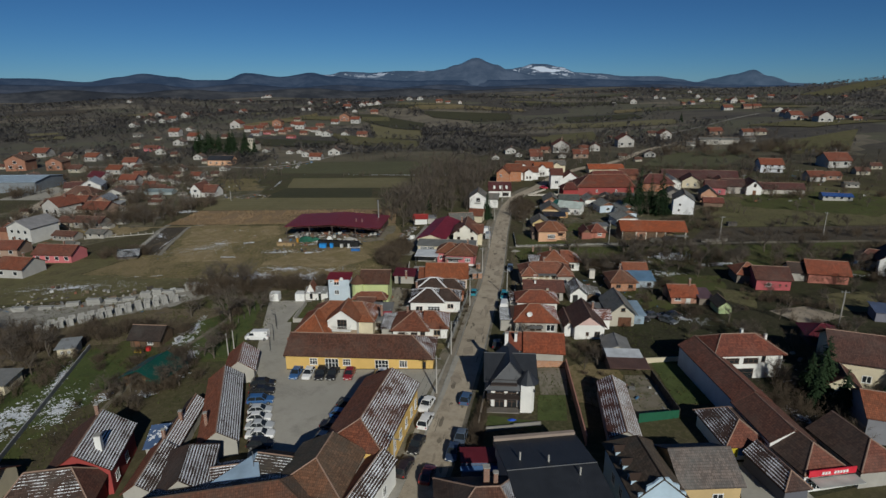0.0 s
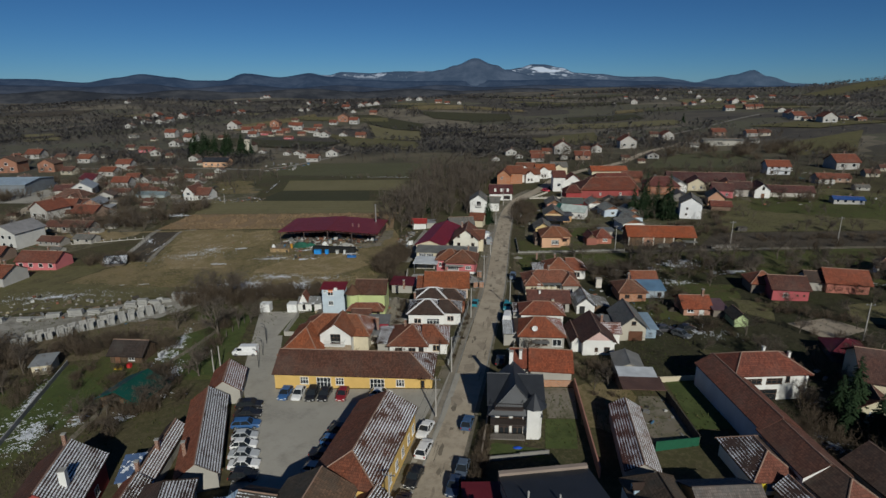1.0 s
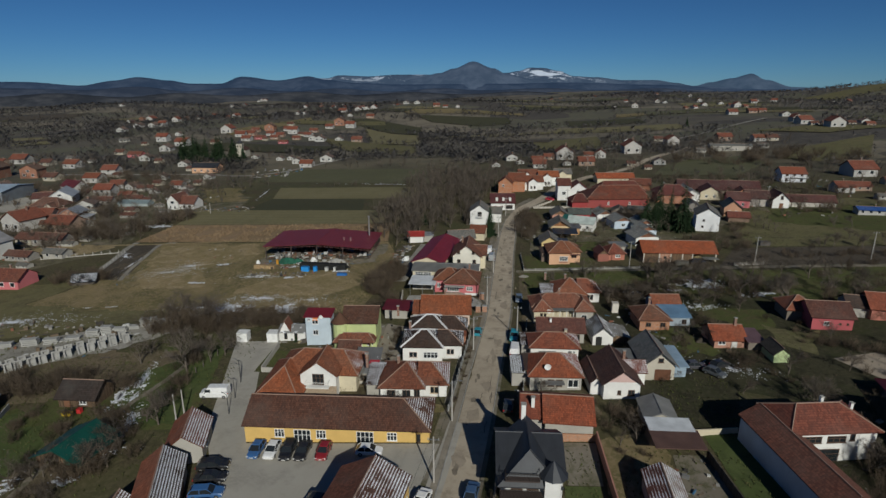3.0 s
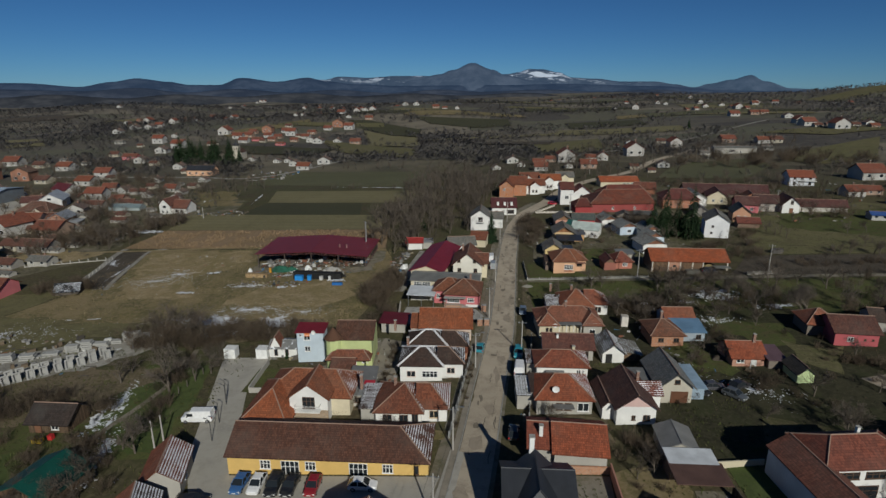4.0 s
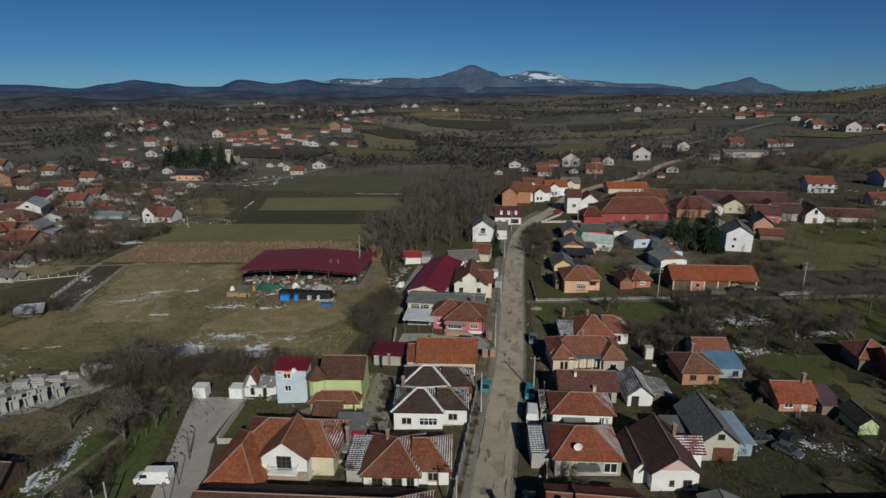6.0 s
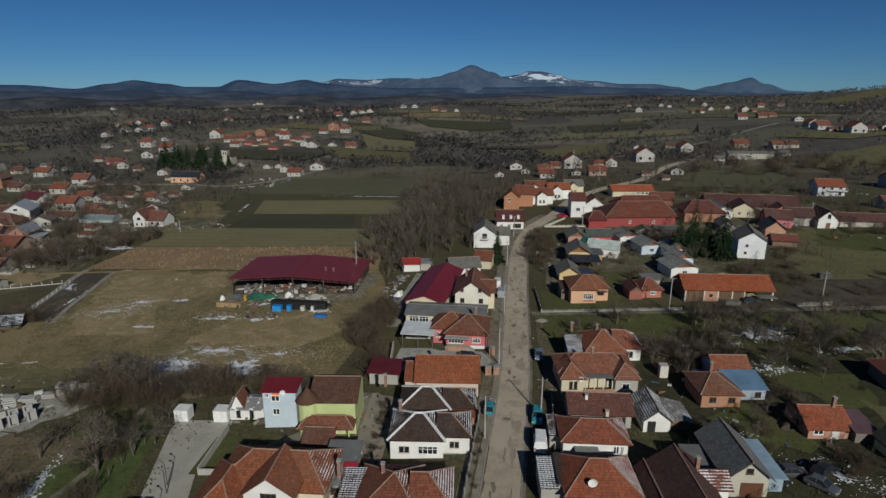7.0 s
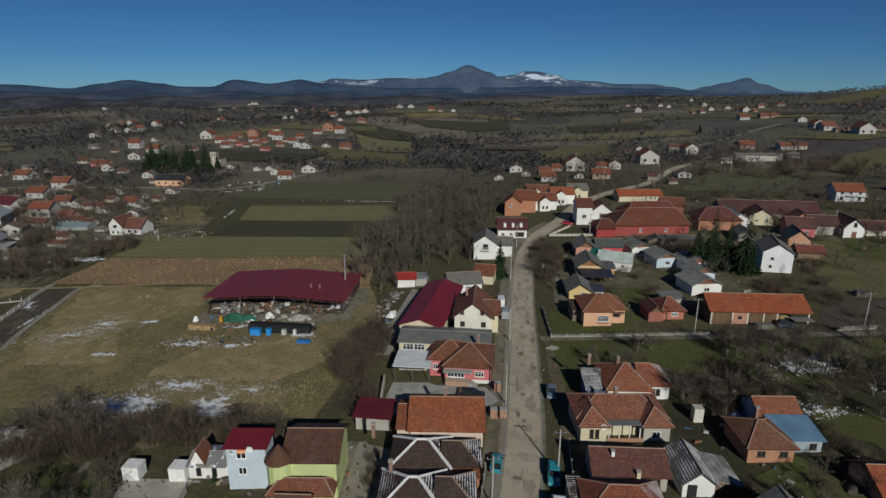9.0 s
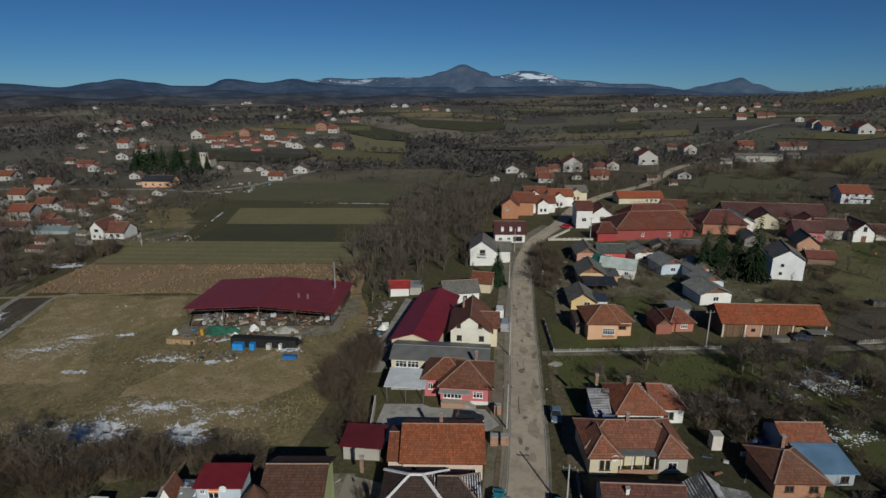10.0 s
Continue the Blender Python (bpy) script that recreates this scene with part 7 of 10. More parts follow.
for label, x, y, w, d, hh, rr, ax, wl, rf in (
        ("long dark barn with brown tiled roof", 82, 286, 22, 11, 3.4, 3.2, "x", (0.2, 0.16, 0.13), (0.1, 0.042, 0.038)),
        ("low barn with dark brown roof", 101, 284, 15, 10, 3.2, 3.0, "x", (0.18, 0.13, 0.1), (0.11, 0.045, 0.04)),
        ("small brick outbuilding with rust roof", 64, 300, 9, 8, 3.0, 2.4, "x", (0.36, 0.16, 0.1), (0.2, 0.07, 0.045)),
        ("grey shed with old sheet roof", 75, 252, 5, 9, 2.6, 1.4, "y", (0.24, 0.22, 0.2), (0.13, 0.12, 0.12)),
        ("low shed with rust roof behind the white house", 84, 233, 7, 5, 2.2, 1.4, "x", (0.22, 0.15, 0.11), (0.2, 0.065, 0.045)),
        ("dark lean-to shed beside the farm yard", 52, 249, 8, 4, 2.2, 0.9, "x", (0.14, 0.12, 0.1), (0.1, 0.1, 0.1)),
        ("small shed with grey roof", 45, 246, 5, 5, 2.4, 1.2, "y", (0.3, 0.26, 0.22), (0.13, 0.12, 0.11))):
    h = House(label, x, y, -8, "farm_shed", "shed", "farm sheds")
    h.wing(0, 0, w, d, hh, rr, ax, (0, 0), wl, rf, 0.5)
# ---- bottom right: yards and shops ----
h = House("long white farmhouse wing with brown tiled roof along a lawn", 34.4, 98.2, -82.5, "long_farmhouse", "house")
h.wing(0, 0, 19.0, 5.4, 4.2, 1.6, "x", (0, 0), (0.6, 0.62, 0.64), (0.19, 0.075, 0.05), 0.3, caps=M_MORTAR)
h.wing(19.0, -0.3, 9.6, 5.8, 4.0, 1.6, "x", (0, 0), WHITE, (0.16, 0.072, 0.05), 0.3)
h = House("white farmhouse with rust hip roof and dark openings", 38.6, 92.6, 8, "white_house", "house")
h.wing(0, 0, 12.0, 7.0, 5.2, 2.0, "x", (2.5, 3.4), WHITE, (0.22, 0.07, 0.045), 0.5).win("F", [3.0, 6.4], 3.2, 2.6, 1.0, M_DARKFRAME, 3).win("F", [8.6], 3.4, 0.7, 1.2, M_DARKFRAME, 1).win("F", [5.5], 0.2, 3.2, 2.0, M_DARKFRAME, 1).chimney(6.6, 4.2, 6, 7.7, 0.4, plaster(WHITE)).chimney(11, 4.0, 5.5, 6.7, 0.4, plaster(WHITE))
h = House("workshop with brown hip roof and colourful painted front", 32.6, 70.4, 8, "workshop", "workshop")
h.wing(0, 0, 5.6, 8.4, 2.8, 2.0, "y", (2.6, 2.6), WHITE, (0.1, 0.058, 0.046), 0.5, ends=tiles((0.2, 0.07, 0.045)), back=tiles((0.1, 0.058, 0.046), 0.4))
for k, c in enumerate(((0.5, 0.4, 0.03), (0.03, 0.12, 0.35), (0.5, 0.05, 0.12), (0.03, 0.25, 0.08))):
    h.plain("mural_panel", Geo().box(0.5 + k * 1.2, -0.1, 0.6 + 0.2 * (k % 2), 1.6 + k * 1.2, -0.02, 2.0), paint(c), "bright painted panel")
h = House("shop with brown hip roof, red sign board and ribbed awning", 39.6, 64.2, 14, "shop", "shop")
h.wing(0, 0, 6.2, 7.6, 3.0, 2.2, "y", (2.8, 0), WHITE, (0.1, 0.062, 0.048), 0.3, ends=tiles((0.2, 0.07, 0.045), 0, 0.3))
h.plain("sign_board", Geo().box(0.1, -0.5, 2.7, 6.8, -0.35, 3.6), paint((0.6, 0.03, 0.05)), "red shop sign board")
h.plain("awning", Geo().prism([(0.4, -2.2), (6.8, -2.2), (6.8, -0.4), (0.4, -0.4)], 2.35, 2.45), metal_roof((0.5, 0.52, 0.48)), "pale ribbed awning").win("F", [1.6, 4.4], 0.4, 2.2, 1.8, bars=3)
sg = Geo()
for k in range(9):
    if k not in (3,):
        sg.box(1.9 + k * 0.42, -0.56, 2.95, 2.2 + k * 0.42, -0.5, 3.32)
h.plain("lettering", sg, paint((0.8, 0.78, 0.76)), "white bars of lettering")
h = House("house with brown tiled hip roof beside the shop", 47.0, 65.4, 12, "hip_roof_house", "house")
h.wing(0, 0, 6.4, 9.0, 3.0, 2.2, "y", (2.8, 0), GREYWALL, (0.1, 0.062, 0.048), 0.4, ends=tiles((0.21, 0.075, 0.05)))
h = House("small dark shed with snowy tile roof", 36.4, 62.0, 14, "small_shed", "shed")
h.wing(0, 0, 3.2, 7.5, 2.4, 1.4, "y", (1.4, 0), (0.12, 0.12, 0.14), (0.09, 0.05, 0.04), 0.3, back=tiles((0.09, 0.05, 0.04), 0.5))
h = House("pale blue town house with stepped gable and dormers", 17.0, 56.5, 8, "blue_town_house", "house")
h.wing(0, 0, 6.0, 10.4, 5.0, 2.6, "y", (0, 2.5), (0.42, 0.56, 0.68), (0.12, 0.085, 0.06), 0.4, roof_mat=tiles((0.12, 0.085, 0.06), 0, 0.8))
for k in range(3):
    h.dormer(0.15, 2.4 + k * 2.7, 4.8, 1.1, 1.6, 1.1, (0.42, 0.54, 0.64), -90)
gw = [(0.2, 3.0), (5.8, 3.0), (5.8, 5.6), (5.0, 5.7), (4.9, 6.6), (4.2, 6.9), (3.6, 7.6), (2.4, 7.6), (1.8, 6.9), (1.1, 6.6), (1.0, 5.7), (0.2, 5.6)]
gg = Geo().poly([(x, -0.3, z) for x, z in gw]).poly([(x, -0.02, z) for x, z in reversed(gw)])
for (xa, za), (xb, zb) in zip(gw, gw[1:] + gw[:1]):
    gg.poly([(xb, -0.3, zb), (xa, -0.3, za), (xa, -0.02, za), (xb, -0.02, zb)])
h.plain("gable_wall", gg, plaster((0.46, 0.58, 0.68)), "shaped pale blue baroque gable").win("L", [1.6, 4.2, 6.8], 1.4, 1.0, 1.5).win("F", [1.6, 4.4], 1.2, 1.1, 1.6)
h = House("house with weathered grey-brown tiled roof and yellow front", 23.4, 60.0, 8, "grey_roof_house", "house")
h.wing(0, 0, 7.4, 8.0, 4.0, 2.3, "x", (0, 0), (0.55, 0.4, 0.2), (0.2, 0.16, 0.14), 0.4, roof_mat=tiles((0.2, 0.16, 0.14), 0, 0.6)).win("F", [4.6], 1.4, 1.4, 1.2)
h = House("long shed with rusty ribbed roof dusted with snow", 17.2, 71.5, -3, "long_shed", "shed")
h.wing(0, 0, 4.2, 15.5, 2.8, 1.2, "y", (0, 0), GREYWALL, BROWN, 0.3, front=tiles((0.3, 0.22, 0.18), 0.5), back=tiles((0.15, 0.06, 0.045), 0.42))
h = House("open shed with pale metal roof", 21.4, 92.6, 1, "open_shed", "shed")
h.shed(0, 0, 6.2, 3.4, 2.3, 2.5, GREYWALL, metal_roof((0.12, 0.07, 0.055)), walls=False)
h.shed(0, 3.4, 6.0, 3.0, 2.5, 2.7, (0.2, 0.16, 0.13), metal_roof((0.62, 0.64, 0.66)), 0.25)
h = House("small grey shed with flat roof", 21.6, 100.2, -2, "small_shed", "shed")
h.wing(0, 0, 4.6, 5.4, 2.2, 0.9, "y", (0, 0), (0.45, 0.42, 0.36), (0.12, 0.11, 0.1), 0.3, roof_mat=metal_roof((0.23, 0.225, 0.21)))
h = House("house with orange tiled roof and grey wall", 53.4, 75.4, -14, "orange_roof_house", "house")
# Wall grey is darkened: the shade on this house is put into it.
h.wing(0, 0, 14, 8, 4.4, 2.0, "x", (0, 0), (0.24, 0.24, 0.26), (0.3, 0.095, 0.045), 0.4)
h = House("dark garden pavilion with maroon metal roof", 61.4, 106.8, -10, "pavilion", "pavilion")
h.wing(0, 0, 5.6, 5.6, 2.4, 1.4, "x", (2.6, 2.6), (0.05, 0.06, 0.12), MAROON, 0.7, roof_mat=metal_roof((0.12, 0.02, 0.03)), wall_mat=paint((0.04, 0.05, 0.1)))
h = House("large brown-roofed house with cream gables", 57.6, 92.0, -16, "brown_roof_house", "house")
h.wing(0, 0, 10, 11, 5.0, 2.8, "x", (0, 0), CREAM, (0.12, 0.058, 0.045), 0.7).win("F", [2.4, 5], 1.2, 1.4, 1.3)
h.wing(-1.5, -5.0, 4.2, 5.4, 2.8, 1.6, "y", (0, 0), (0.62, 0.56, 0.4), (0.14, 0.06, 0.045), 0.5).win("F", [2.0], 0.8, 1.5, 1.2, bars=3)
h = House("low dark shed with blue metal roof", 80.5, 118.5, -14, "blue_roof_shed", "shed")
h.shed(0, 0, 9, 4.5, 2.2, 2.6, (0.2, 0.2, 0.24), metal_roof((0.1, 0.13, 0.22)))
h = House("house with dark roof at the field edge", 88.0, 112.0, -18, "brown_roof_house", "house")
h.wing(0, 0, 9, 8, 3.6, 2.4, "y", (0, 0), (0.5, 0.25, 0.18), (0.2, 0.07, 0.045), 0.6)

# ---- open steel barn with dark red roof ----
b = House("large open steel barn with dark red sheet roof over stored materials", -73.8, 190.3, 0.4, "steel_barn", "barn")
b.wing(0, 0, 33.6, 19.4, 4.7, 1.1, "y", (0, 0), GREYWALL, MAROON, 0.6, walls=False, roof_mat=metal_roof((0.2, 0.032, 0.036)), thick=0.12)
for k in range(5):
    for y in (0.1, 9.7, 19.2):
        b.plain("post", Geo().box(0.2 + k * 8.3 - 0.12, y - 0.12, -1.2, 0.2 + k * 8.3 + 0.12, y + 0.12, 4.75 + 0.9 * (1 - abs(k - 2) / 2)), paint((0.09, 0.07, 0.06)))
tr = Geo()
for k in range(36):
    x0, x1 = k * 33.4 / 36, (k + 1) * 33.4 / 36
    za, zb = 4.5 + 1.1 * (1 - abs(x0 - 16.8) / 16.8), 4.5 + 1.1 * (1 - abs(x1 - 16.8) / 16.8)
    tr.tube((x0, -0.2, za), (x1, -0.2, zb), 0.05, 0.05, 4).tube((x0, -0.2, za - 0.55), (x1, -0.2, zb - 0.55), 0.05, 0.05, 4)
    tr.tube((x0, -0.2, za - (0.55 if k % 2 else 0)), (x1, -0.2, zb - (0 if k % 2 else 0.55)), 0.03, 0.03, 4)
b.plain("truss", tr, paint((0.16, 0.08, 0.07)), "dark steel lattice truss")
# Boards near black: part of the barn's inner shade is in their colour.
b.plain("side_wall", Geo().box(33.3, 0.6, -1, 33.4, 19.0, 1.6).box(33.3, 9.5, 1.6, 33.4, 19.0, 4.4), planks((0.07, 0.05, 0.04)))
b.plain("back_wall", Geo().box(0.2, 19.1, -1, 33.4, 19.3, 4.6), planks((0.06, 0.045, 0.035)))
b.plain("flue", Geo().tube((30.6, 15.0, 4.6), (30.6, 15.0, 11.2), 0.24, 0.24, 10).tube((30.6, 15.0, 11.2), (30.6, 15.0, 11.5), 0.32, 0.32, 10), paint((0.5, 0.5, 0.49), 0.35, 0.7), "tall steel flue pipe")
for a, c in ((24.0, 6.6), (26.2, 6.4)):
    b.plain("roof_vent", Geo().tube((a, c, 4.9), (a, c, 6.4), 0.3, 0.3, 8), paint((0.2, 0.1, 0.1)))
b.plain("side_truss", Geo().box(33.4, 0.2, 3.4, 33.55, 19.2, 3.5).box(33.4, 0.2, 1.6, 33.55, 19.2, 1.7), paint((0.16, 0.08, 0.07)))
h = House("large industrial hall with pale blue-grey sheet roof", -296, 285, 8, "industrial_hall", "hall")
h.wing(0, 0, 42, 26, 6.5, 1.6, "x", (0, 0), (0.2, 0.22, 0.24), GREYTILE, 0.5, roof_mat=metal_roof((0.36, 0.44, 0.52)))

# ---- far houses ----
FAR = {}
FAR_SPOTS = []
FARWHITE = (0.44, 0.425, 0.4)
FARRED, FARBROWN = (0.23, 0.075, 0.045), (0.15, 0.065, 0.045)
FAR_STYLE = {  # wall, roof, w, d, h, rise, axis, label
    "pink_low": (PINK, (0.2, 0.07, 0.045), 14, 8, 3.2, 2.4, "x", "long pink house with rust roof"),
    "white_orange": (FARWHITE, (0.24, 0.078, 0.042), 10, 9, 3.4, 2.4, "x", "white village house with orange roof"),
    "orange_white": (FARWHITE, (0.25, 0.075, 0.043), 9, 8, 4.6, 2.4, "x", "white house with bright orange roof"),
    "orange_low": ((0.34, 0.24, 0.18), FARRED, 9, 8, 3.0, 2.2, "x", "low plastered house with orange roof"),
    "rust_low": ((0.42, 0.38, 0.3), FARBROWN, 9, 8, 3.0, 2.2, "x", "low house with rust tiled roof"),
    "long_rust": ((0.3, 0.28, 0.25), FARBROWN, 14, 7, 3.0, 2.0, "x", "long farm building with rust roof"),
    "grey_low": (GREYWALL, GREYTILE, 9, 6, 2.6, 1.4, "x", "low grey plastered farm shed"),
    "rust_white": (FARWHITE, FARRED, 9, 9, 3.2, 2.6, "x", "white house with rust roof"),
    "white_grey": ((0.46, 0.45, 0.42), (0.19, 0.13, 0.105), 8, 8, 3.0, 2.0, "y", "white gabled house with brown-grey roof"),
    "white_rust": ((0.46, 0.44, 0.41), FARRED, 8, 9, 4.0, 2.6, "y", "white gabled house with rust roof"),
    "brick": ((0.32, 0.16, 0.105), (0.17, 0.1, 0.07), 9, 8, 5.0, 2.2, "y", "unplastered red brick village house"),
    "dark_long": (PEACH, (0.03, 0.032, 0.04), 18, 9, 4.0, 2.6, "x", "long peach building with dark roof"),
    "grey_long": (GREYWALL, (0.2, 0.19, 0.17), 40, 9, 5.5, 1.4, "x", "long grey concrete farm hall"),
    "blue_shed": (FARWHITE, (0.03, 0.09, 0.3), 14, 7, 2.6, 1.2, "x", "low white shed with blue roof"),
}


def far_house(kind, x, y, rot, s=1.0):
    wl, rf, w, d, hh, rr, ax, label = FAR_STYLE[kind]
    z = gz(x, y)
    FAR_SPOTS.append((x, y))
    m = Matrix.LocRotScale((x - w * s / 2 * math.cos(radians(rot)), y - w * s / 2 * math.sin(radians(rot)), z), Euler((0, 0, radians(rot))), (s, s, s))
    if kind not in FAR:
        q = House(label, 0, 0, 0, "village_house", "house", "far village houses", 0)
        q.wing(0, 0, w, d, hh, rr, ax, (0, 0), wl, rf, 0.5)
        n = 2 if w < 14 else 4
        q.far_win("F", [w * (k + 0.5) / n for k in range(n)], 1.0, 1.5, 1.4)
        if hh > 4.4:
            q.far_win("F", [w * 0.5], hh - 1.7, 1.5, 1.2)
        q.chimney(w * 0.6, d * 0.62, hh, hh + rr + 0.9)
        FAR[kind] = q.e
        q.e.matrix_basis = m
        return q.e
    return copy_thing(FAR[kind], m)


def settle(*houses):
    for kind, x, y, rot, size in houses:
        far_house(kind, x, y, rot, size)


settle(  # stream village
    ("pink_low", -142, 163, 0, 0.94), ("white_orange", -144, 148, -4, 0.95), ("orange_low", -165, 170, 5, 0.94), ("rust_low", -175, 211, -6, 0.77), ("long_rust", -164, 209, -4, 0.88), ("long_rust", -159, 190, -6, 0.75),
    ("grey_low", -149, 193, -4, 0.8), ("orange_low", -176, 230, -3, 1.25), ("rust_low", -168, 223, 0, 0.62), ("rust_white", -196, 244, 10, 1.06), ("white_rust", -197, 231, -12, 1.25), ("rust_low", -191, 250, 5, 1.25),
    ("rust_low", -232, 294, 4, 1.2), ("white_grey", -195, 271, 20, 1.02), ("grey_low", -171, 239, -14, 0.74), ("orange_low", -194, 300, 0, 0.78),
    ("long_rust", -196, 285, 0, 0.87), ("grey_low", -186, 265, 10, 0.63), ("grey_low", -155, 208, -5, 0.62), ("grey_low", -153, 215, 6, 0.62), ("grey_low", -214, 274, 0, 0.62), 
)
settle(  # west village
    ("orange_white", -209, 304, 3, 1.01), ("white_orange", -252, 354, -3, 1.05), ("orange_white", -257, 379, 4, 1.07), ("rust_white", -220, 332, 14, 0.78), ("white_grey", -209, 327, -18, 0.78), ("grey_low", -252, 338, 0, 1.25),
    ("brick", -310, 374, 6, 1.25), ("rust_low", -285, 362, -5, 1.25), ("rust_low", -351, 440, 0, 1.25), ("white_orange", -318, 422, -3, 1.16), ("grey_low", -355, 473, 0, 1.11), ("rust_white", -390, 456, 5, 1.25),
    ("brick", -340, 373, 8, 1.25), ("white_grey", -296, 334, -10, 0.81), ("grey_low", -323, 454, 0, 0.85), ("rust_low", -222, 308, -5, 0.8), ("white_grey", -280, 326, 10, 0.7), ("orange_low", -405, 455, -5, 0.97),
    ("rust_low", -358, 383, 0, 0.92), ("white_grey", -230, 328, 8, 0.62), ("rust_low", -249, 376, -6, 0.79), ("rust_low", -281, 580, 0, 1.25), ("white_grey", -305, 528, 4, 1.23), ("orange_white", -308, 561, -4, 1.25),
)
settle(  # west village
    ("pink_low", -307, 486, 0, 0.94), ("rust_low", -334, 506, 0, 1.17), ("white_grey", -283, 461, 8, 1.08), ("rust_low", -263, 448, 0, 0.83), ("dark_long", -197, 392, 0, 0.99), ("white_grey", -212, 364, 5, 0.76),
    ("pink_low", -216, 592, 0, 0.68), ("white_grey", -147, 433, 0, 0.83), ("white_orange", -133, 412, 0, 0.92), ("white_grey", -127, 441, 6, 1.11), ("white_grey", -160, 456, 0, 0.62), ("white_grey", -194, 468, 0, 0.62),
    ("white_grey", -168, 454, 0, 0.62), ("white_rust", -248, 481, 0, 0.62), ("white_grey", -231, 425, 0, 0.88), ("rust_low", -212, 402, 0, 0.83), ("rust_white", -183, 330, 0, 0.69), ("grey_low", -189, 352, 0, 0.65),
    ("white_grey", -181, 364, 0, 0.66), ("rust_low", -356, 579, 0, 0.8),
)
settle(  # west slope
    ("orange_white", -355, 608, 0, 1.25), ("white_grey", -482, 766, 0, 1.25), ("white_grey", -458, 761, -5, 1.25), ("orange_white", -450, 772, 5, 1.05), ("white_grey", -473, 716, 0, 1.2), ("white_grey", -619, 959, 0, 1.23),
    ("white_rust", -590, 969, 0, 1.24), ("white_rust", -478, 853, 0, 0.98), ("white_rust", -321, 686, 0, 1.25), ("rust_low", -313, 693, 0, 0.93), ("white_rust", -941, 2325, 0, 1.25), ("white_grey", -933, 2274, 0, 1.25),
    ("white_rust", -928, 2328, 0, 1.25), ("white_rust", -874, 2001, 0, 1.25), ("white_grey", -720, 1573, 0, 1.25), ("white_grey", -897, 1359, 0, 1.21), ("rust_white", -606, 1236, 0, 1.11), ("white_grey", -579, 1208, 0, 1.07),
    ("white_grey", -327, 963, 0, 0.96), ("white_grey", -310, 947, 0, 0.94), ("grey_low", -397, 608, 0, 1.25), ("white_grey", -366, 661, 0, 0.84), ("rust_low", -332, 618, 0, 0.84),
)
settle(  # hillside hamlet
    ("rust_white", -289, 654, 5, 1.1), ("orange_low", -282, 667, 0, 1.25), ("pink_low", -257, 633, 0, 0.82), ("brick", -280, 717, 0, 1.04), ("rust_white", -260, 670, 0, 0.9), ("orange_low", -244, 660, 0, 1.03),
    ("orange_white", -241, 693, 4, 1.24), ("rust_low", -224, 676, 0, 1.06), ("rust_white", -214, 664, -8, 0.89), ("white_grey", -195, 625, 9, 1.1), ("white_grey", -184, 612, 0, 1.23), ("orange_low", -221, 711, 0, 1.11),
    ("rust_low", -272, 777, 0, 1.21), ("brick", -211, 789, 0, 1.22), ("orange_white", -190, 768, -4, 1.25), ("rust_white", -215, 757, 0, 1), ("white_grey", -165, 618, 0, 0.93), ("orange_low", -142, 603, 0, 1.2),
    ("rust_white", -248, 952, 0, 1.25), ("white_rust", -228, 975, 0, 0.96), ("white_grey", -216, 990, 0, 1.21), ("white_rust", -206, 996, 0, 0.97), ("orange_low", -184, 869, 0, 1.25), ("white_grey", -220, 891, 0, 0.88),
)
settle(  # hillside hamlet
    ("rust_white", -265, 614, 0, 0.97), ("orange_low", -291, 703, 0, 1.1), ("orange_low", -241, 634, 0, 1), ("rust_low", -246, 622, 0, 0.84), ("orange_low", -215, 630, 0, 0.92), ("rust_white", -258, 722, 0, 0.97),
    ("white_grey", -169, 1126, 0, 1.25), ("white_grey", -142, 1080, 0, 1.25),
)
settle(  # east farms
    ("rust_white", 187, 329, 3, 1.25), ("rust_white", 154, 286, 4, 0.78), ("orange_low", 164, 290, -3, 0.79), ("rust_low", 186, 304, -6, 0.89), ("grey_low", 161, 269, -4, 0.79), ("blue_shed", 139, 241, -10, 0.76),
    ("rust_low", 203, 322, 0, 0.8), ("rust_low", 139, 526, 0, 1.04), ("white_rust", 140, 495, 5, 0.93), ("grey_long", 167, 448, 0, 0.72), ("orange_low", 186, 509, 0, 1.25), ("grey_low", 146, 443, 0, 0.95),
    ("white_orange", 207, 495, 0, 0.95), ("rust_low", 217, 494, 0, 1.25), ("grey_low", 194, 457, 0, 1.06), ("rust_low", 294, 585, 0, 1.02), ("white_rust", 297, 558, -4, 1.21), ("rust_low", 308, 594, 0, 0.8),
    ("rust_low", 326, 584, 0, 1.01), ("white_grey", 345, 598, 0, 1.03), ("orange_low", 333, 570, 0, 0.87),
)
settle(  # east slope
    ("orange_low", -98, 998, 0, 1.25), ("rust_white", -82, 978, 0, 0.81), ("white_rust", -62, 976, 0, 0.62), ("rust_white", 300, 791, 0, 1.17), ("orange_low", 335, 816, 0, 1.25), ("orange_low", 350, 823, 0, 1.14),
    ("white_grey", 339, 737, 0, 1.14), ("rust_white", 296, 606, 6, 1.25), ("white_rust", 302, 636, 0, 0.97), ("white_rust", 328, 978, 0, 0.77), ("white_grey", 365, 1010, 0, 1.02), ("white_rust", 382, 987, 0, 0.77),
    ("white_grey", 294, 1072, 0, 0.85), ("white_rust", 285, 1090, 0, 0.74), ("white_grey", 193, 992, 0, 0.79), ("rust_white", 238, 1120, 0, 0.68),
)
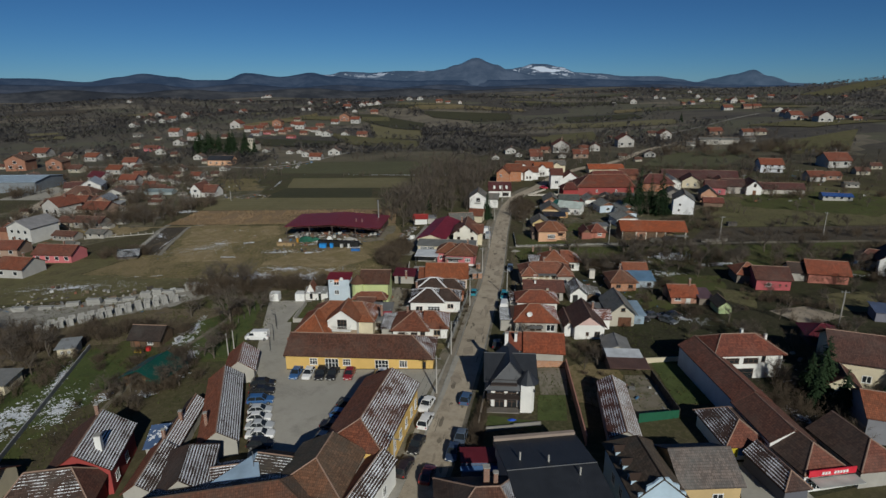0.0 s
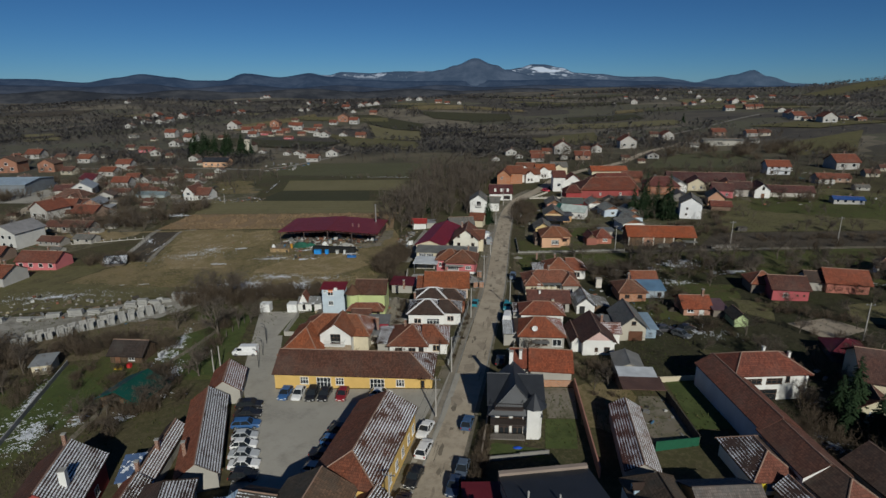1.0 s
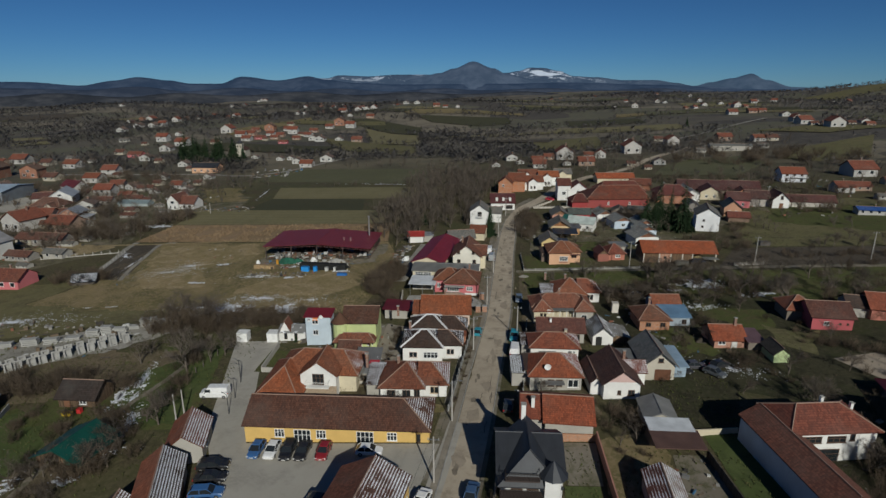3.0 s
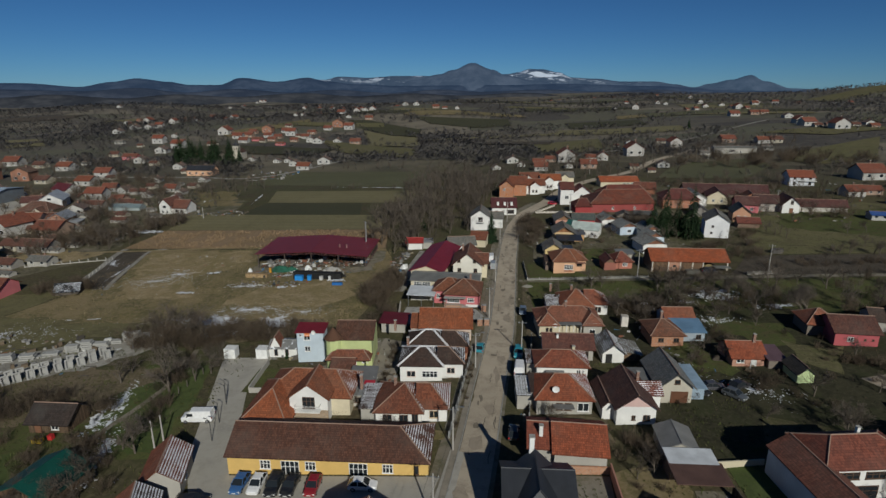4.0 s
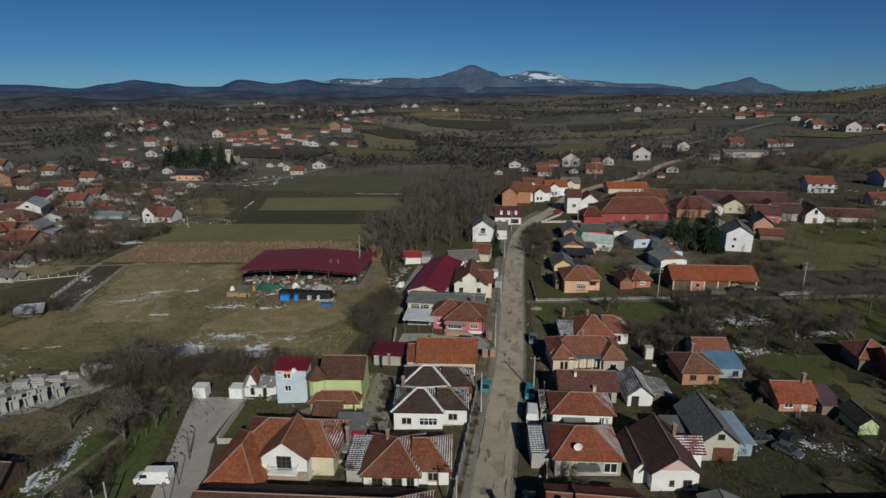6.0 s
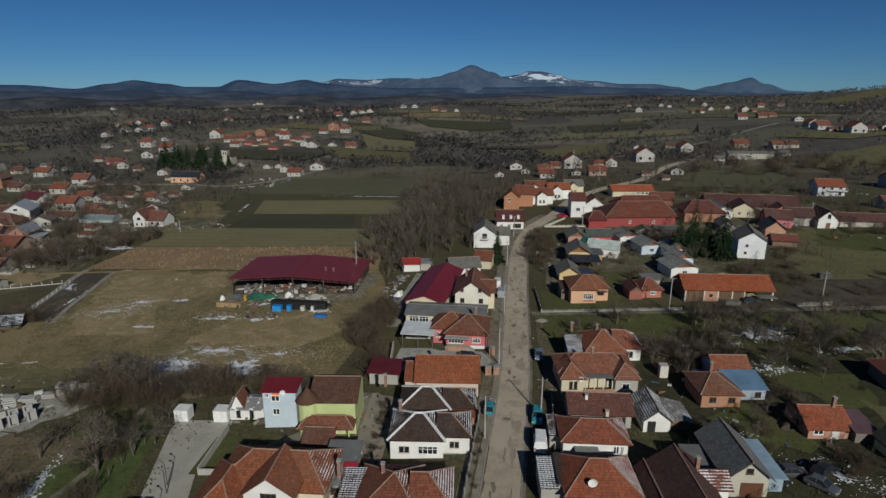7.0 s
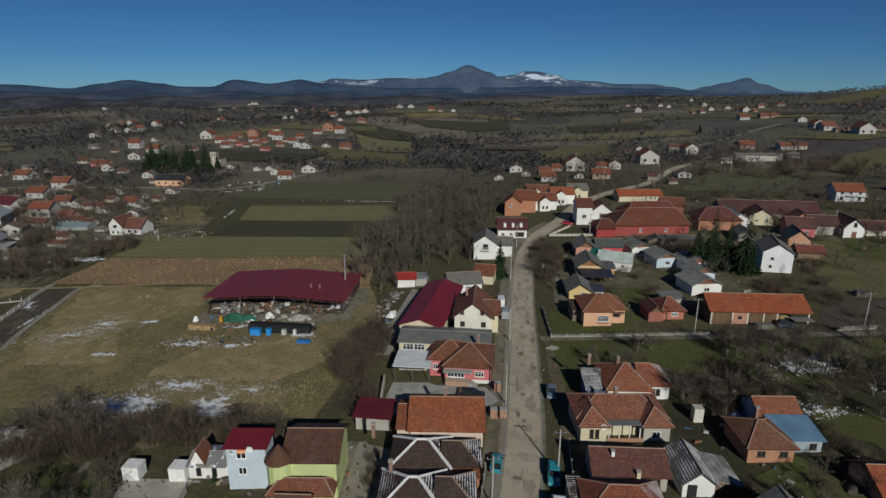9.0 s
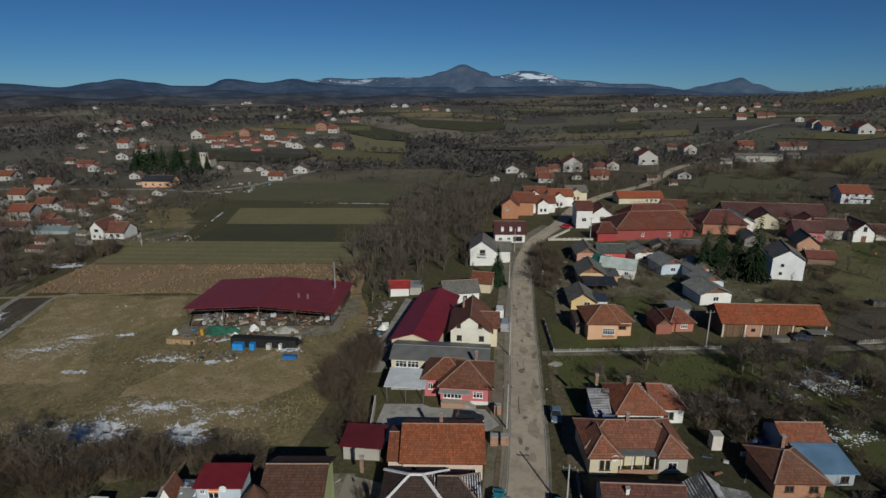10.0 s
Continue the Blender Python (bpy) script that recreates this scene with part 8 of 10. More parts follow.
settle(  # road end hamlet
    ("white_grey", 11, 422, 6, 0.95), ("orange_low", 28, 408, 4, 0.89), ("orange_low", 37, 423, 0, 0.84), ("white_rust", 46, 421, 0, 1.13), ("rust_white", 64, 427, 0, 0.67), ("white_rust", 71, 425, -6, 0.71),
    ("orange_low", 57, 388, 0, 1.14), ("white_rust", 97, 446, 0, 1.18), ("white_grey", 113, 531, 0, 0.62), ("rust_low", 99, 511, 0, 0.62), ("white_grey", 101, 386, -6, 0.84), ("rust_low", 84, 383, 0, 0.75),
    ("rust_low", 90, 367, 5, 0.64), ("rust_white", 27, 383, 0, 0.83), ("white_grey", 45, 392, 0, 0.62), ("white_grey", 16, 404, 0, 0.62), ("white_grey", 0, 392, 10, 0.62),
)
settle(  # far slope
    ("white_rust", 463, 1472, 0, 0.84),
)
# the larger houses of the stream village
h = House("white two-storey gabled house with pale sheet roof", -223.5, 284.0, 24, "white_house", "house")
# the right slope's grey is about twice as pale as the left's
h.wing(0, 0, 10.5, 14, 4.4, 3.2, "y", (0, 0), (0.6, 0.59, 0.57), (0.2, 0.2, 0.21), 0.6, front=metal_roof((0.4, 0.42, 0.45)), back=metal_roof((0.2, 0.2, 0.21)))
h.far_win("F", [3.2, 7.2], 1.0, 1.5, 1.4)
h.far_win("F", [5.2], 4.2, 1.8, 1.2)
h.wing(-8.0, 4.0, 8.0, 8, 3.4, 2.2, "x", (0, 0), (0.5, 0.47, 0.42), (0.13, 0.055, 0.045), 0.5)
h = House("white village house with brown roof and dark balcony by the fields", -153.6, 271.6, -4, "white_house", "house")
h.wing(0, 0, 5.2, 9.5, 4.6, 2.6, "y", (0, 0), (0.66, 0.65, 0.62), (0.17, 0.07, 0.05), 0.6)
h.far_win("F", [2.6], 2.9, 1.9, 1.3)
h.far_win("F", [1.5, 3.7], 0.6, 1.0, 1.3)
h.wing(5.2, 1.2, 7.2, 8, 3.2, 2.9, "x", (0, 0), (0.62, 0.61, 0.58), (0.19, 0.075, 0.05), 0.5)
h.far_win("F", [2.4, 5.0], 0.9, 1.5, 1.4)
h.chimney(7.5, 5.0, 4.0, 7.0)
h = House("unplastered brick house with white edge and grey sheet roof", -187.5, 246.4, 8, "brick_house", "house")
h.wing(0, 0, 7.2, 8, 4.2, 2.0, "y", (0, 0), ORANGE, GREYTILE, 0.6, roof_mat=metal_roof((0.26, 0.27, 0.29)), wall_mat=brick((0.4, 0.17, 0.1)))
h.far_win("F", [2.0, 5.0], 1.0, 1.2, 1.4)
h.shed(7.4, -1.0, 5.0, 5, 2.4, 2.9, (0.3, 0.29, 0.27), metal_roof((0.34, 0.35, 0.36)))
h = House("large house with brown hip roof and cream walls", -217.0, 264.5, 6, "hip_roof_house", "house")
h.wing(0, 0, 14.0, 10, 3.8, 3.2, "x", (4, 4), (0.48, 0.42, 0.33), (0.17, 0.085, 0.06), 0.6)
h.far_win("F", [2.4, 5.6, 9.0, 12.0], 1.0, 1.4, 1.4)
h.wing(8.0, -3.0, 5.0, 4, 3.6, 2.0, "y", (0, 0), (0.48, 0.42, 0.33), (0.17, 0.085, 0.06), 0.5)
h = House("low house with maroon sheet roof behind the white one", -249.0, 325.0, -20, "maroon_roof_house", "house")
h.wing(0, 0, 12.0, 9, 3.4, 2.8, "x", (0, 0), (0.55, 0.54, 0.52), MAROON, 0.5, roof_mat=metal_roof((0.13, 0.03, 0.035)))
FAR_SPOTS += [(-218, 290), (-148, 276), (-184, 250), (-210, 269), (-243, 330)]
# small houses and sheds between the larger ones of the stream village
vr = random.Random(271)
for k in range(120):
    x, y = vr.uniform(-222, -136), vr.uniform(172, 345)
    if x > -150 + (y - 172) * -0.1 + 8 or any((x - a) ** 2 + (y - c) ** 2 < 95 for a, c in FAR_SPOTS) or -185 < x < -158 and 180 < y < 206:
        continue
    far_house(vr.choice(("rust_low", "grey_low", "orange_low", "long_rust", "grey_low", "white_grey", "rust_low")), x, y, vr.uniform(-16, 16), vr.uniform(0.5, 0.8))
FAR_SPOTS.append((-172, 191))
h = House("large white house with pale sheet roof and bare brick wing", -178.5, 187.0, -8, "white_house", "house")
h.wing(0, 0, 10.5, 12, 6.4, 2.4, "y", (0, 0), (0.56, 0.55, 0.52), (0.26, 0.24, 0.23), 0.6, roof_mat=metal_roof((0.3, 0.29, 0.29)))
h.far_win("F", [2.2, 5.2, 8.2], 1.0, 1.5, 1.5)
h.far_win("F", [2.2, 5.2, 8.2], 3.9, 1.4, 1.4)
h.wing(-6.0, 1.5, 6.0, 9, 4.2, 1.8, "x", (0, 0), (0.34, 0.17, 0.11), (0.2, 0.08, 0.05), 0.4)
h.far_win("F", [-4.4, -1.8], 1.0, 1.3, 1.4)

rng = random.Random(11)
KINDS = ["orange_white", "rust_white", "orange_low", "white_grey", "rust_low", "white_rust", "brick", "orange_white", "white_orange"]


def hamlet(cx, cy, rx, ry, n, seed):
    r = random.Random(seed)
    for k in range(n):
        a, q = r.uniform(0, 6.283), math.sqrt(r.random())
        far_house(r.choice(KINDS), cx + math.cos(a) * q * rx, cy + math.sin(a) * q * ry, r.uniform(-30, 30), r.uniform(0.75, 1.05))


hamlet(-560, 1000, 130, 90, 12, 4)
hamlet(-300, 1250, 160, 100, 10, 6)
hamlet(-420, 1550, 120, 120, 8, 7)
hamlet(-700, 1900, 240, 120, 14, 12)
hamlet(160, 1750, 300, 150, 12, 13)
hamlet(470, 1100, 160, 80, 8, 15)
hamlet(330, 1000, 120, 80, 6, 17)

# church tower
c = empty("church", -210, 479, 4, "pale stone church tower with dark cap among conifers", "church")
Geo().box(-2.2, -2.2, -1, 2.2, 2.2, 11).box(-2.4, -2.4, 7.2, 2.4, 2.4, 7.6).box(-2.4, -2.4, 10.6, 2.4, 2.4, 11.1).obj("tower", [plaster((0.5, 0.46, 0.38))], c)
Geo().tube((0, 0, 11.1), (0, 0, 12.4), 2.0, 2.3, 8).tube((0, 0, 12.4), (0, 0, 14.0), 2.3, 0.7, 8).tube((0, 0, 14.0), (0, 0, 16.2), 0.5, 0.08, 6).obj("spire", [metal_roof((0.05, 0.05, 0.055))], c)
for k in (-0.9, 0.9):
    Geo().box(k - 0.4, -2.26, 8.0, k + 0.4, -2.21, 10.0).obj("window", [glass()], c)
Geo().box(-3, 2.2, -1, 3, 14, 5.5).obj("nave", [plaster((0.5, 0.46, 0.38))], c)
Geo().poly([(-3.3, 2, 5.4), (-3.3, 14.3, 5.4), (0, 14.3, 8), (0, 2, 8)]).poly([(3.3, 2, 5.4), (0, 2, 8), (0, 14.3, 8), (3.3, 14.3, 5.4)]).obj("roof", [tiles((0.14, 0.07, 0.05))], c)

# ---- parked cars ----
BLUE, SILVER, BLACK, RED, WHITEC, TEAL = (0.04, 0.12, 0.3), (0.5, 0.52, 0.54), (0.012, 0.013, 0.016), (0.25, 0.012, 0.02), (0.78, 0.78, 0.78), (0.03, 0.25, 0.32)
for x, c, k, t in ((-36.2, BLUE, "hatch", "blue hatchback"), (-33.8, WHITEC, "hatch", "white hatchback"), (-31.4, BLACK, "estate", "black estate car"), (-29.1, BLACK, "sedan", "black saloon car"), (-26.0, RED, "hatch", "dark red hatchback")):
    car(k, x, 92.4, 0 + rng.uniform(-3, 3), c, t + " parked before the yellow hall")
car("hatch", -19.3, 92.8, 92, WHITEC, "white car parked along the yellow hall")
for (x, y), c, k, t in (((-41.0, 88.6), BLACK, "estate", "black car"), ((-40.1, 86.0), BLACK, "sedan", "black saloon"), ((-39.2, 83.0), BLUE, "estate", "blue car"), ((-38.0, 79.9), SILVER, "hatch", "silver car"), ((-37.2, 77.7), WHITEC, "hatch", "white car"), ((-36.2, 75.4), SILVER, "sedan", "silver car"), ((-35.2, 73.2), WHITEC, "sedan", "white car"), ((-34.2, 70.8), BLACK, "hatch", "black car")):
    car(k, x, y, 100 + rng.uniform(-3, 3), c, t + " parked in the row beside the outbuilding")
for (x, y), c, k, t in (((-23.4, 82.0), BLACK, "hatch", "dark car in the shade of the hall"), ((-23.8, 79.0), BLUE, "hatch", "dark blue car in the shade of the hall"), ((-24.2, 75.8), BLACK, "sedan", "black car in the shade of the hall"), ((-24.4, 72.5), SILVER, "hatch", "grey car in the shade of the hall")):
    car(k, x, y, 82, c, t)
car("sedan", -10.4, 82.6, -14, WHITEC, "white saloon on the pavement")
car("estate", -10.0, 77.8, 170, WHITEC, "white estate car on the pavement")
car("sedan", -10.6, 71.6, -12, BLACK, "black saloon on the pavement")
car("estate", -11.6, 66.4, 168, (0.03, 0.02, 0.022), "dark car on the pavement")
car("hatch", -8.2, 65.0, 172, (0.1, 0.015, 0.02), "dark red car at the kerb")
car("hatch", -4.2, 73.4, -8, (0.09, 0.12, 0.17), "grey-blue car at the roadside")
car("hatch", -4.0, 84.6, 172, (0.05, 0.1, 0.2), "dark blue car at the roadside")
car("hatch", -5.1, 70.0, -8, (0.03, 0.05, 0.1), "dark car in the shade")
car("van", -50.2, 108.0, -84, WHITEC, "white delivery van on the yard")
car("hatch", -4.6, 134.8, 175, TEAL, "teal hatchback beside the road")
car("estate", 3.0, 132.6, -5, TEAL, "teal car beside the road")
car("van", 2.9, 125.6, 176, WHITEC, "white van beside the road")
car("hatch", 1.2, 105.5, 176, (0.02, 0.025, 0.03), "dark car in the shade beside the road")
car("estate", -8.6, 153.2, 86, (0.015, 0.018, 0.022), "black estate car in the yard")
car("hatch", 4.9, 154.2, -4, (0.12, 0.16, 0.22), "grey-blue car on the verge")
car("hatch", 56.8, 183.0, 84, (0.03, 0.04, 0.07), "dark blue car before the barn")
car("van", -2.8, 196.5, 178, WHITEC, "white van at the roadside")
car("van", -1.9, 189.0, 178, (0.3, 0.32, 0.34), "grey van at the roadside")
car("hatch", 24, 279.5, 60, (0.6, 0.02, 0.05), "red car by the bend")
for x, y, c in ((27.5, 117, BLACK), (30.5, 119, (0.06, 0.06, 0.07)), (33.0, 116.5, (0.08, 0.09, 0.1)), (35.0, 119.5, BLACK)):
    car("hatch", x + 5, y + 1, rng.uniform(40, 120), c, "old car standing in the yard")
for x, y in ((-258, 312), (-261, 318), (-264, 324), (-268, 310), (-272, 318), (-276, 326)):
    car("hatch", x, y, 60, rng.choice((WHITEC, SILVER, BLACK, BLUE)), "parked car by the far hall")

# ---- poles and wires ----


def pole(x, y, hgt=8.0, c=(0.4, 0.38, 0.35), arm=True, lamp=False):
    e = empty("utility_pole", x, y, rng.uniform(-8, 8), "slim concrete utility pole with crossarm", "pole", "utility poles")
    Geo().tube((0, 0, -0.5), (0, 0, hgt), 0.15, 0.09, 8).obj("shaft", [paint(c, 0.9)], e)
    if arm:
        a = Geo().box(-0.8, -0.05, hgt - 0.5, 0.8, 0.05, hgt - 0.4).obj("crossarm", [M_STEEL], e)
        for k in (-0.7, 0, 0.7):
            Geo().tube((k, 0, hgt - 0.4), (k, 0, hgt - 0.2), 0.05, 0.04, 6).obj("insulator", [paint((0.5, 0.5, 0.48))], a)
    if lamp:
        Geo().tube((0, 0, hgt - 0.2), (1.2, 0, hgt + 0.2), 0.04, 0.04, 5).box(1.1, -0.1, hgt + 0.12, 1.6, 0.1, hgt + 0.24).obj("lamp_head", [M_STEEL], e)
    return (x, y, hgt)


def wire(a, b, off=0.0):
    pts = []
    for k in range(13):
        t = k / 12
        x, y = a[0] + (b[0] - a[0]) * t + off, a[1] + (b[1] - a[1]) * t
        z = (gz(a[0], a[1]) + a[2] - 0.25) * (1 - t) + (gz(b[0], b[1]) + b[2] - 0.25) * t - 1.2 * 4 * t * (1 - t) * 0.5
        pts.append((x, y, z))
    g = Geo()
    for p in pts:
        g.v += [Vector(p) + Vector(d) for d in ((0.014, 0, -0.01), (-0.014, 0, -0.01), (0, 0, 0.014))]
    for k in range(len(pts) - 1):
        for j in range(3):
            g.f.append((3 * k + j, 3 * k + (j + 1) % 3, 3 * k + 3 + (j + 1) % 3, 3 * k + 3 + j))
            g.i.append(0)
    return tagged(g.obj("overhead_wire", [M_RUBBER]), "thin sagging overhead wire", "wire", "overhead wires")


P = [pole(-12.4, 63.5, 7.5), pole(-9.2, 86.8, 7.2), pole(-7.8, 101.5, 7.2, lamp=True), pole(-5.3, 127.0, 7.2, lamp=True), pole(-2.9, 151.1, 7.6), pole(-1.4, 176, 7.4), pole(0.2, 215, 7.5), pole(3.4, 249.6, 7.5)]
for a, b in zip(P, P[1:]):
    wire(a, b, -0.5), wire(a, b, 0.5)
Q = [pole(3.6, 133.2, 7.0), pole(36.7, 178.8, 8.2), pole(71.8, 182, 8.2), pole(105, 186, 8.2)]
for a, b in zip(Q[1:], Q[2:]):
    wire(a, b, 0)
for x, y in ((-53, 100), (-52.4, 101.5), (29.3, 262), (54, 368), (98, 424), (72, 116), (139, 420), (-128, 262), (110, 262)):
    pole(x, y, 5.0 if x < 0 else 8.0, arm=x > 0)


def lamp_post(x, y, rot):
    e = empty("lamp_post", x, y, rot, "slim dark curved lamp post", "lamp post", "lamp posts")
    Geo().tube((0, 0, -0.3), (0, 0, 3.6), 0.07, 0.05, 6).obj("shaft", [paint((0.06, 0.06, 0.06))], e)
    Geo().tube((0, 0, 3.55), (0.7, 0, 3.9), 0.05, 0.04, 6).obj("arm", [paint((0.06, 0.06, 0.06))], e)
    Geo().box(0.6, -0.1, 3.82, 1.0, 0.1, 3.92).obj("lamp_head", [paint((0.2, 0.2, 0.2))], e)


for x, y in ((-46.4, 107.5), (-47.8, 113.0), (-45.2, 102.5), (-48.6, 114.6)):
    lamp_post(x, y, 170)
pole(1.6, 87.5, 6, arm=False)

# ---- fences and walls ----


def wall_run(name, label, a, b, hgt, c, thick=0.2, mat=None):
    ang = math.atan2(b[1] - a[1], b[0] - a[0])
    n = math.hypot(b[0] - a[0], b[1] - a[1])
    e = empty(name, a[0], a[1], 0, label, "wall")
    g = Geo()
    segs = max(1, int(n / 4))
    for k in range(segs):
        x0, y0 = a[0] + (b[0] - a[0]) * k / segs, a[1] + (b[1] - a[1]) * k / segs
        g.box(0, -thick / 2, -0.4, n / segs - 0.02, thick / 2, hgt, 0, pose(x0 - a[0], y0 - a[1], gz(x0, y0) - gz(*a), 0, 0, math.degrees(ang)))
    g.obj("panel", [mat or plaster(c)], e)
    return e


def fence(label, a, b, hgt=1.2, gap=2.2, c=(0.55, 0.53, 0.5), slats=True, base=True, post_r=0.1):
    ang = math.degrees(math.atan2(b[1] - a[1], b[0] - a[0]))
    n = math.hypot(b[0] - a[0], b[1] - a[1])
    e = empty("fence", a[0], a[1], 0, label, "fence")
    k = max(1, int(n / gap))
    m = paint(c, 0.9)
    pg = Geo().box(-post_r, -post_r, -0.3, post_r, post_r, hgt).mesh("post", [m])
    sm = Geo().box(0.1, -0.03, 0.3, n / k - 0.1, 0.03, hgt - 0.08).mesh("panel", [planks(shade(c, 0.6))])
    km = Geo().box(0.1, -0.1, -0.3, n / k - 0.1, 0.1, 0.3).mesh("kerb", [m])
    for j in range(k + 1):
        x, y = a[0] + (b[0] - a[0]) * j / k, a[1] + (b[1] - a[1]) * j / k
        mm = pose(x - a[0], y - a[1], gz(x, y) - gz(*a), 0, 0, ang)
        share("post", pg, e, mm)
        if slats and j < k:
            share("panel", sm, e, mm)
        if base and j < k:
            share("kerb", km, e, mm)
    return e


fence("low concrete fence with posts before the peach house", (7.3, 177.4), (39.6, 179.0), 0.8, 3.0, (0.33, 0.32, 0.29))
fence("low fence beside the road", (7.3, 177.4), (6.9, 192.6), 0.9, 3.0, (0.33, 0.32, 0.3))
fence("garden fence of pale posts", (-152.4, 191.9), (-129.9, 199.6), 1.1, 2.6, (0.42, 0.4, 0.36), False)
fence("garden fence of pale posts", (-127.5, 199.5), (-121.5, 176.7), 1.1, 2.4, (0.42, 0.4, 0.36), False)
fence("wire fence with leaning posts", (-56.6, 131), (-60, 99), 1.4, 2.4, (0.12, 0.1, 0.09), False, False, 0.06)
fence("low white curb fence round the green at the bend", (15.5, 262.5), (24.5, 276), 0.9, 1.6, (0.65, 0.6, 0.52))
fence("low white curb fence round the green at the bend", (15.5, 262.5), (31, 262), 0.9, 1.6, (0.65, 0.6, 0.52))
fence("wooden rail fence at the field", (66, 181), (74, 181.8), 1.0, 1.6, (0.3, 0.28, 0.25))
fence("weathered grey garden fence with posts", (-8.6, 104.5), (-6.2, 134), 1.2, 2.4, (0.3, 0.3, 0.29))
fence("weathered grey garden fence with posts", (3.8, 110), (6.0, 140), 1.2, 2.4, (0.25, 0.25, 0.24))
wall_run("garden_wall", "red-brown garden wall with pale coping", (13.9, 97), (14.2, 73), 1.7, (0.4, 0.2, 0.15))
wall_run("garden_wall", "low brick garden wall", (8.4, 96.8), (13.8, 97.0), 1.3, PEACH, 0.25, brick((0.5, 0.25, 0.14)))
wall_run("garden_wall", "low wall with ivy beside the road", (-1.6, 76.5), (-0.6, 90), 1.3, (0.4, 0.33, 0.26))
wall_run("garden_wall", "garden wall across the lawn", (-0.5, 76), (8, 78.0), 0.8, (0.25, 0.24, 0.22))
wall_run("garden_wall", "pale garden wall", (27.8, 98.6), (35, 99.8), 1.1, CREAM)
wall_run("garden_wall", "dark green sheet fence", (23.0, 79.2), (29.5, 80.8), 1.6, (0.02, 0.1, 0.06), 0.12, paint((0.02, 0.1, 0.055)))
wall_run("garden_wall", "dark plank fence", (29.6, 81), (28.4, 93.5), 1.5, (0.05, 0.05, 0.05), 0.12, planks((0.08, 0.07, 0.06)))
wall_run("garden_wall", "long concrete garden wall with snow along it", (-71, 62), (-85.2, 103), 0.9, (0.36, 0.35, 0.34), 0.16)
wall_run("garden_wall", "concrete yard wall", (-45.4, 117), (-36.5, 117.5), 1.0, GREYWALL)
wall_run("garden_wall", "concrete yard wall", (-45.4, 117), (-46, 128), 1.2, GREYWALL)
wall_run("garden_wall", "low retaining wall at the pink house", (-23.5, 147.2), (-24.5, 158), 1.6, (0.5, 0.46, 0.4))

# ---- trees ----
TREES = [bare_tree(21 + k, 1.0 * (7.5 + k % 3), 0.8, 4) for k in range(4)]
BUSHES = [scrub(51 + k, 3.6, 34, 24) for k in range(3)]
THIN = [scrub(61 + k, 3.8, 26, 26) for k in range(3)]
SPRUCE = [conifer(5, 11, 2.6), conifer(8, 13, 3.6)]
BROAD_SPRUCE = conifer(21, 17.5, 5.6)
BROAD_SPRUCE.matrix_basis = Matrix.LocRotScale((63.4, 220.0, gz(63.4, 220.0)), Euler((0, 0, 1)), (0.72, 0.72, 1.08))
for p, (x, y) in zip(TREES + BUSHES + THIN + SPRUCE, ((-55.5, 99.0), (26.0, 152.5), (41.0, 158.0), (-66.0, 139.5), (-61.0, 143), (-54.0, 144), (-33.0, 176), (-34.0, 170), (-33.2, 166), (-30.5, 163), (-2.8, 217.5), (51.8, 222.5))):
    p.matrix_basis = pose(x, y, gz(x, y))


def spots(cx, cy, rx, ry, n, seed, smin=0.7, smax=1.2, ang=0.0):
    r = random.Random(seed)
    out = []
    for k in range(n):
        a, q = r.uniform(0, 6.283), math.sqrt(r.random())
        u, w = math.cos(a) * q * rx, math.sin(a) * q * ry
        out.append((cx + u * math.cos(ang) - w * math.sin(ang), cy + u * math.sin(ang) + w * math.cos(ang), r.uniform(smin, smax), r.uniform(0, 6.28)))
    return out


FAR_HEDGE = []


def scatter(protos, *area):
    for k, (x, y, s, a) in enumerate(spots(*area)):
        if protos is BUSHES and y > 136:
            FAR_HEDGE.append((x, y, s, a))
            continue
        place(protos[k % len(protos)], x, y, s, a)


place(BROAD_SPRUCE, 56.4, 224.5, 0.8, 1, 0, 1.0), place(BROAD_SPRUCE, 60.2, 223.0, 0.66, 3, 0, 0.85), place(BROAD_SPRUCE, 54.6, 221.0, 0.6, 2, 0, 0.7)
place(SPRUCE[1], 54.9, 89.5, 0.8, 3), place(SPRUCE[1], 52.2, 88.5, 0.6, 5), place(SPRUCE[0], 51.5, 84.5, 0.75, 1), place(SPRUCE[1], 54.5, 83, 0.6, 2), place(SPRUCE[0], 66.5, 86, 0.7, 4), place(SPRUCE[0], 58, 80, 0.6, 4)
for k in range(16):
    place(SPRUCE[k % 2], -246 + k * 2.7 + 2 * math.sin(k * 5.1), 452 + 7 * math.sin(k * 2.3), 1.5 + 0.35 * math.sin(k * 1.7), k)
place(SPRUCE[0], -204, 470, 1.1, 2), place(SPRUCE[0], -216, 474, 0.9, 1), place(SPRUCE[0], 196, 640, 1.0, 1), place(SPRUCE[1], -28, 236, 0.35, 2), place(SPRUCE[0], -43.2, 130.2, 0.16, 2)
scatter(TREES, -72, 122, 12, 5, 3, 4, 0.5, 0.8)
scatter(BUSHES, -66, 75, 8, 8, 7, 6, 0.4, 0.8)
scatter(TREES, -63, 83, 6, 6, 3, 61, 0.5, 0.8)
scatter(BUSHES, -31, 160, 2.5, 12, 12, 71, 0.7, 1.2)
scatter(TREES, 35, 153, 6, 7, 7, 11, 0.5, 0.9)
scatter(BUSHES, 33, 154, 8, 6, 12, 12, 0.5, 1.0)
scatter(TREES, 58, 158, 22, 8, 15, 13, 0.6, 1.0)
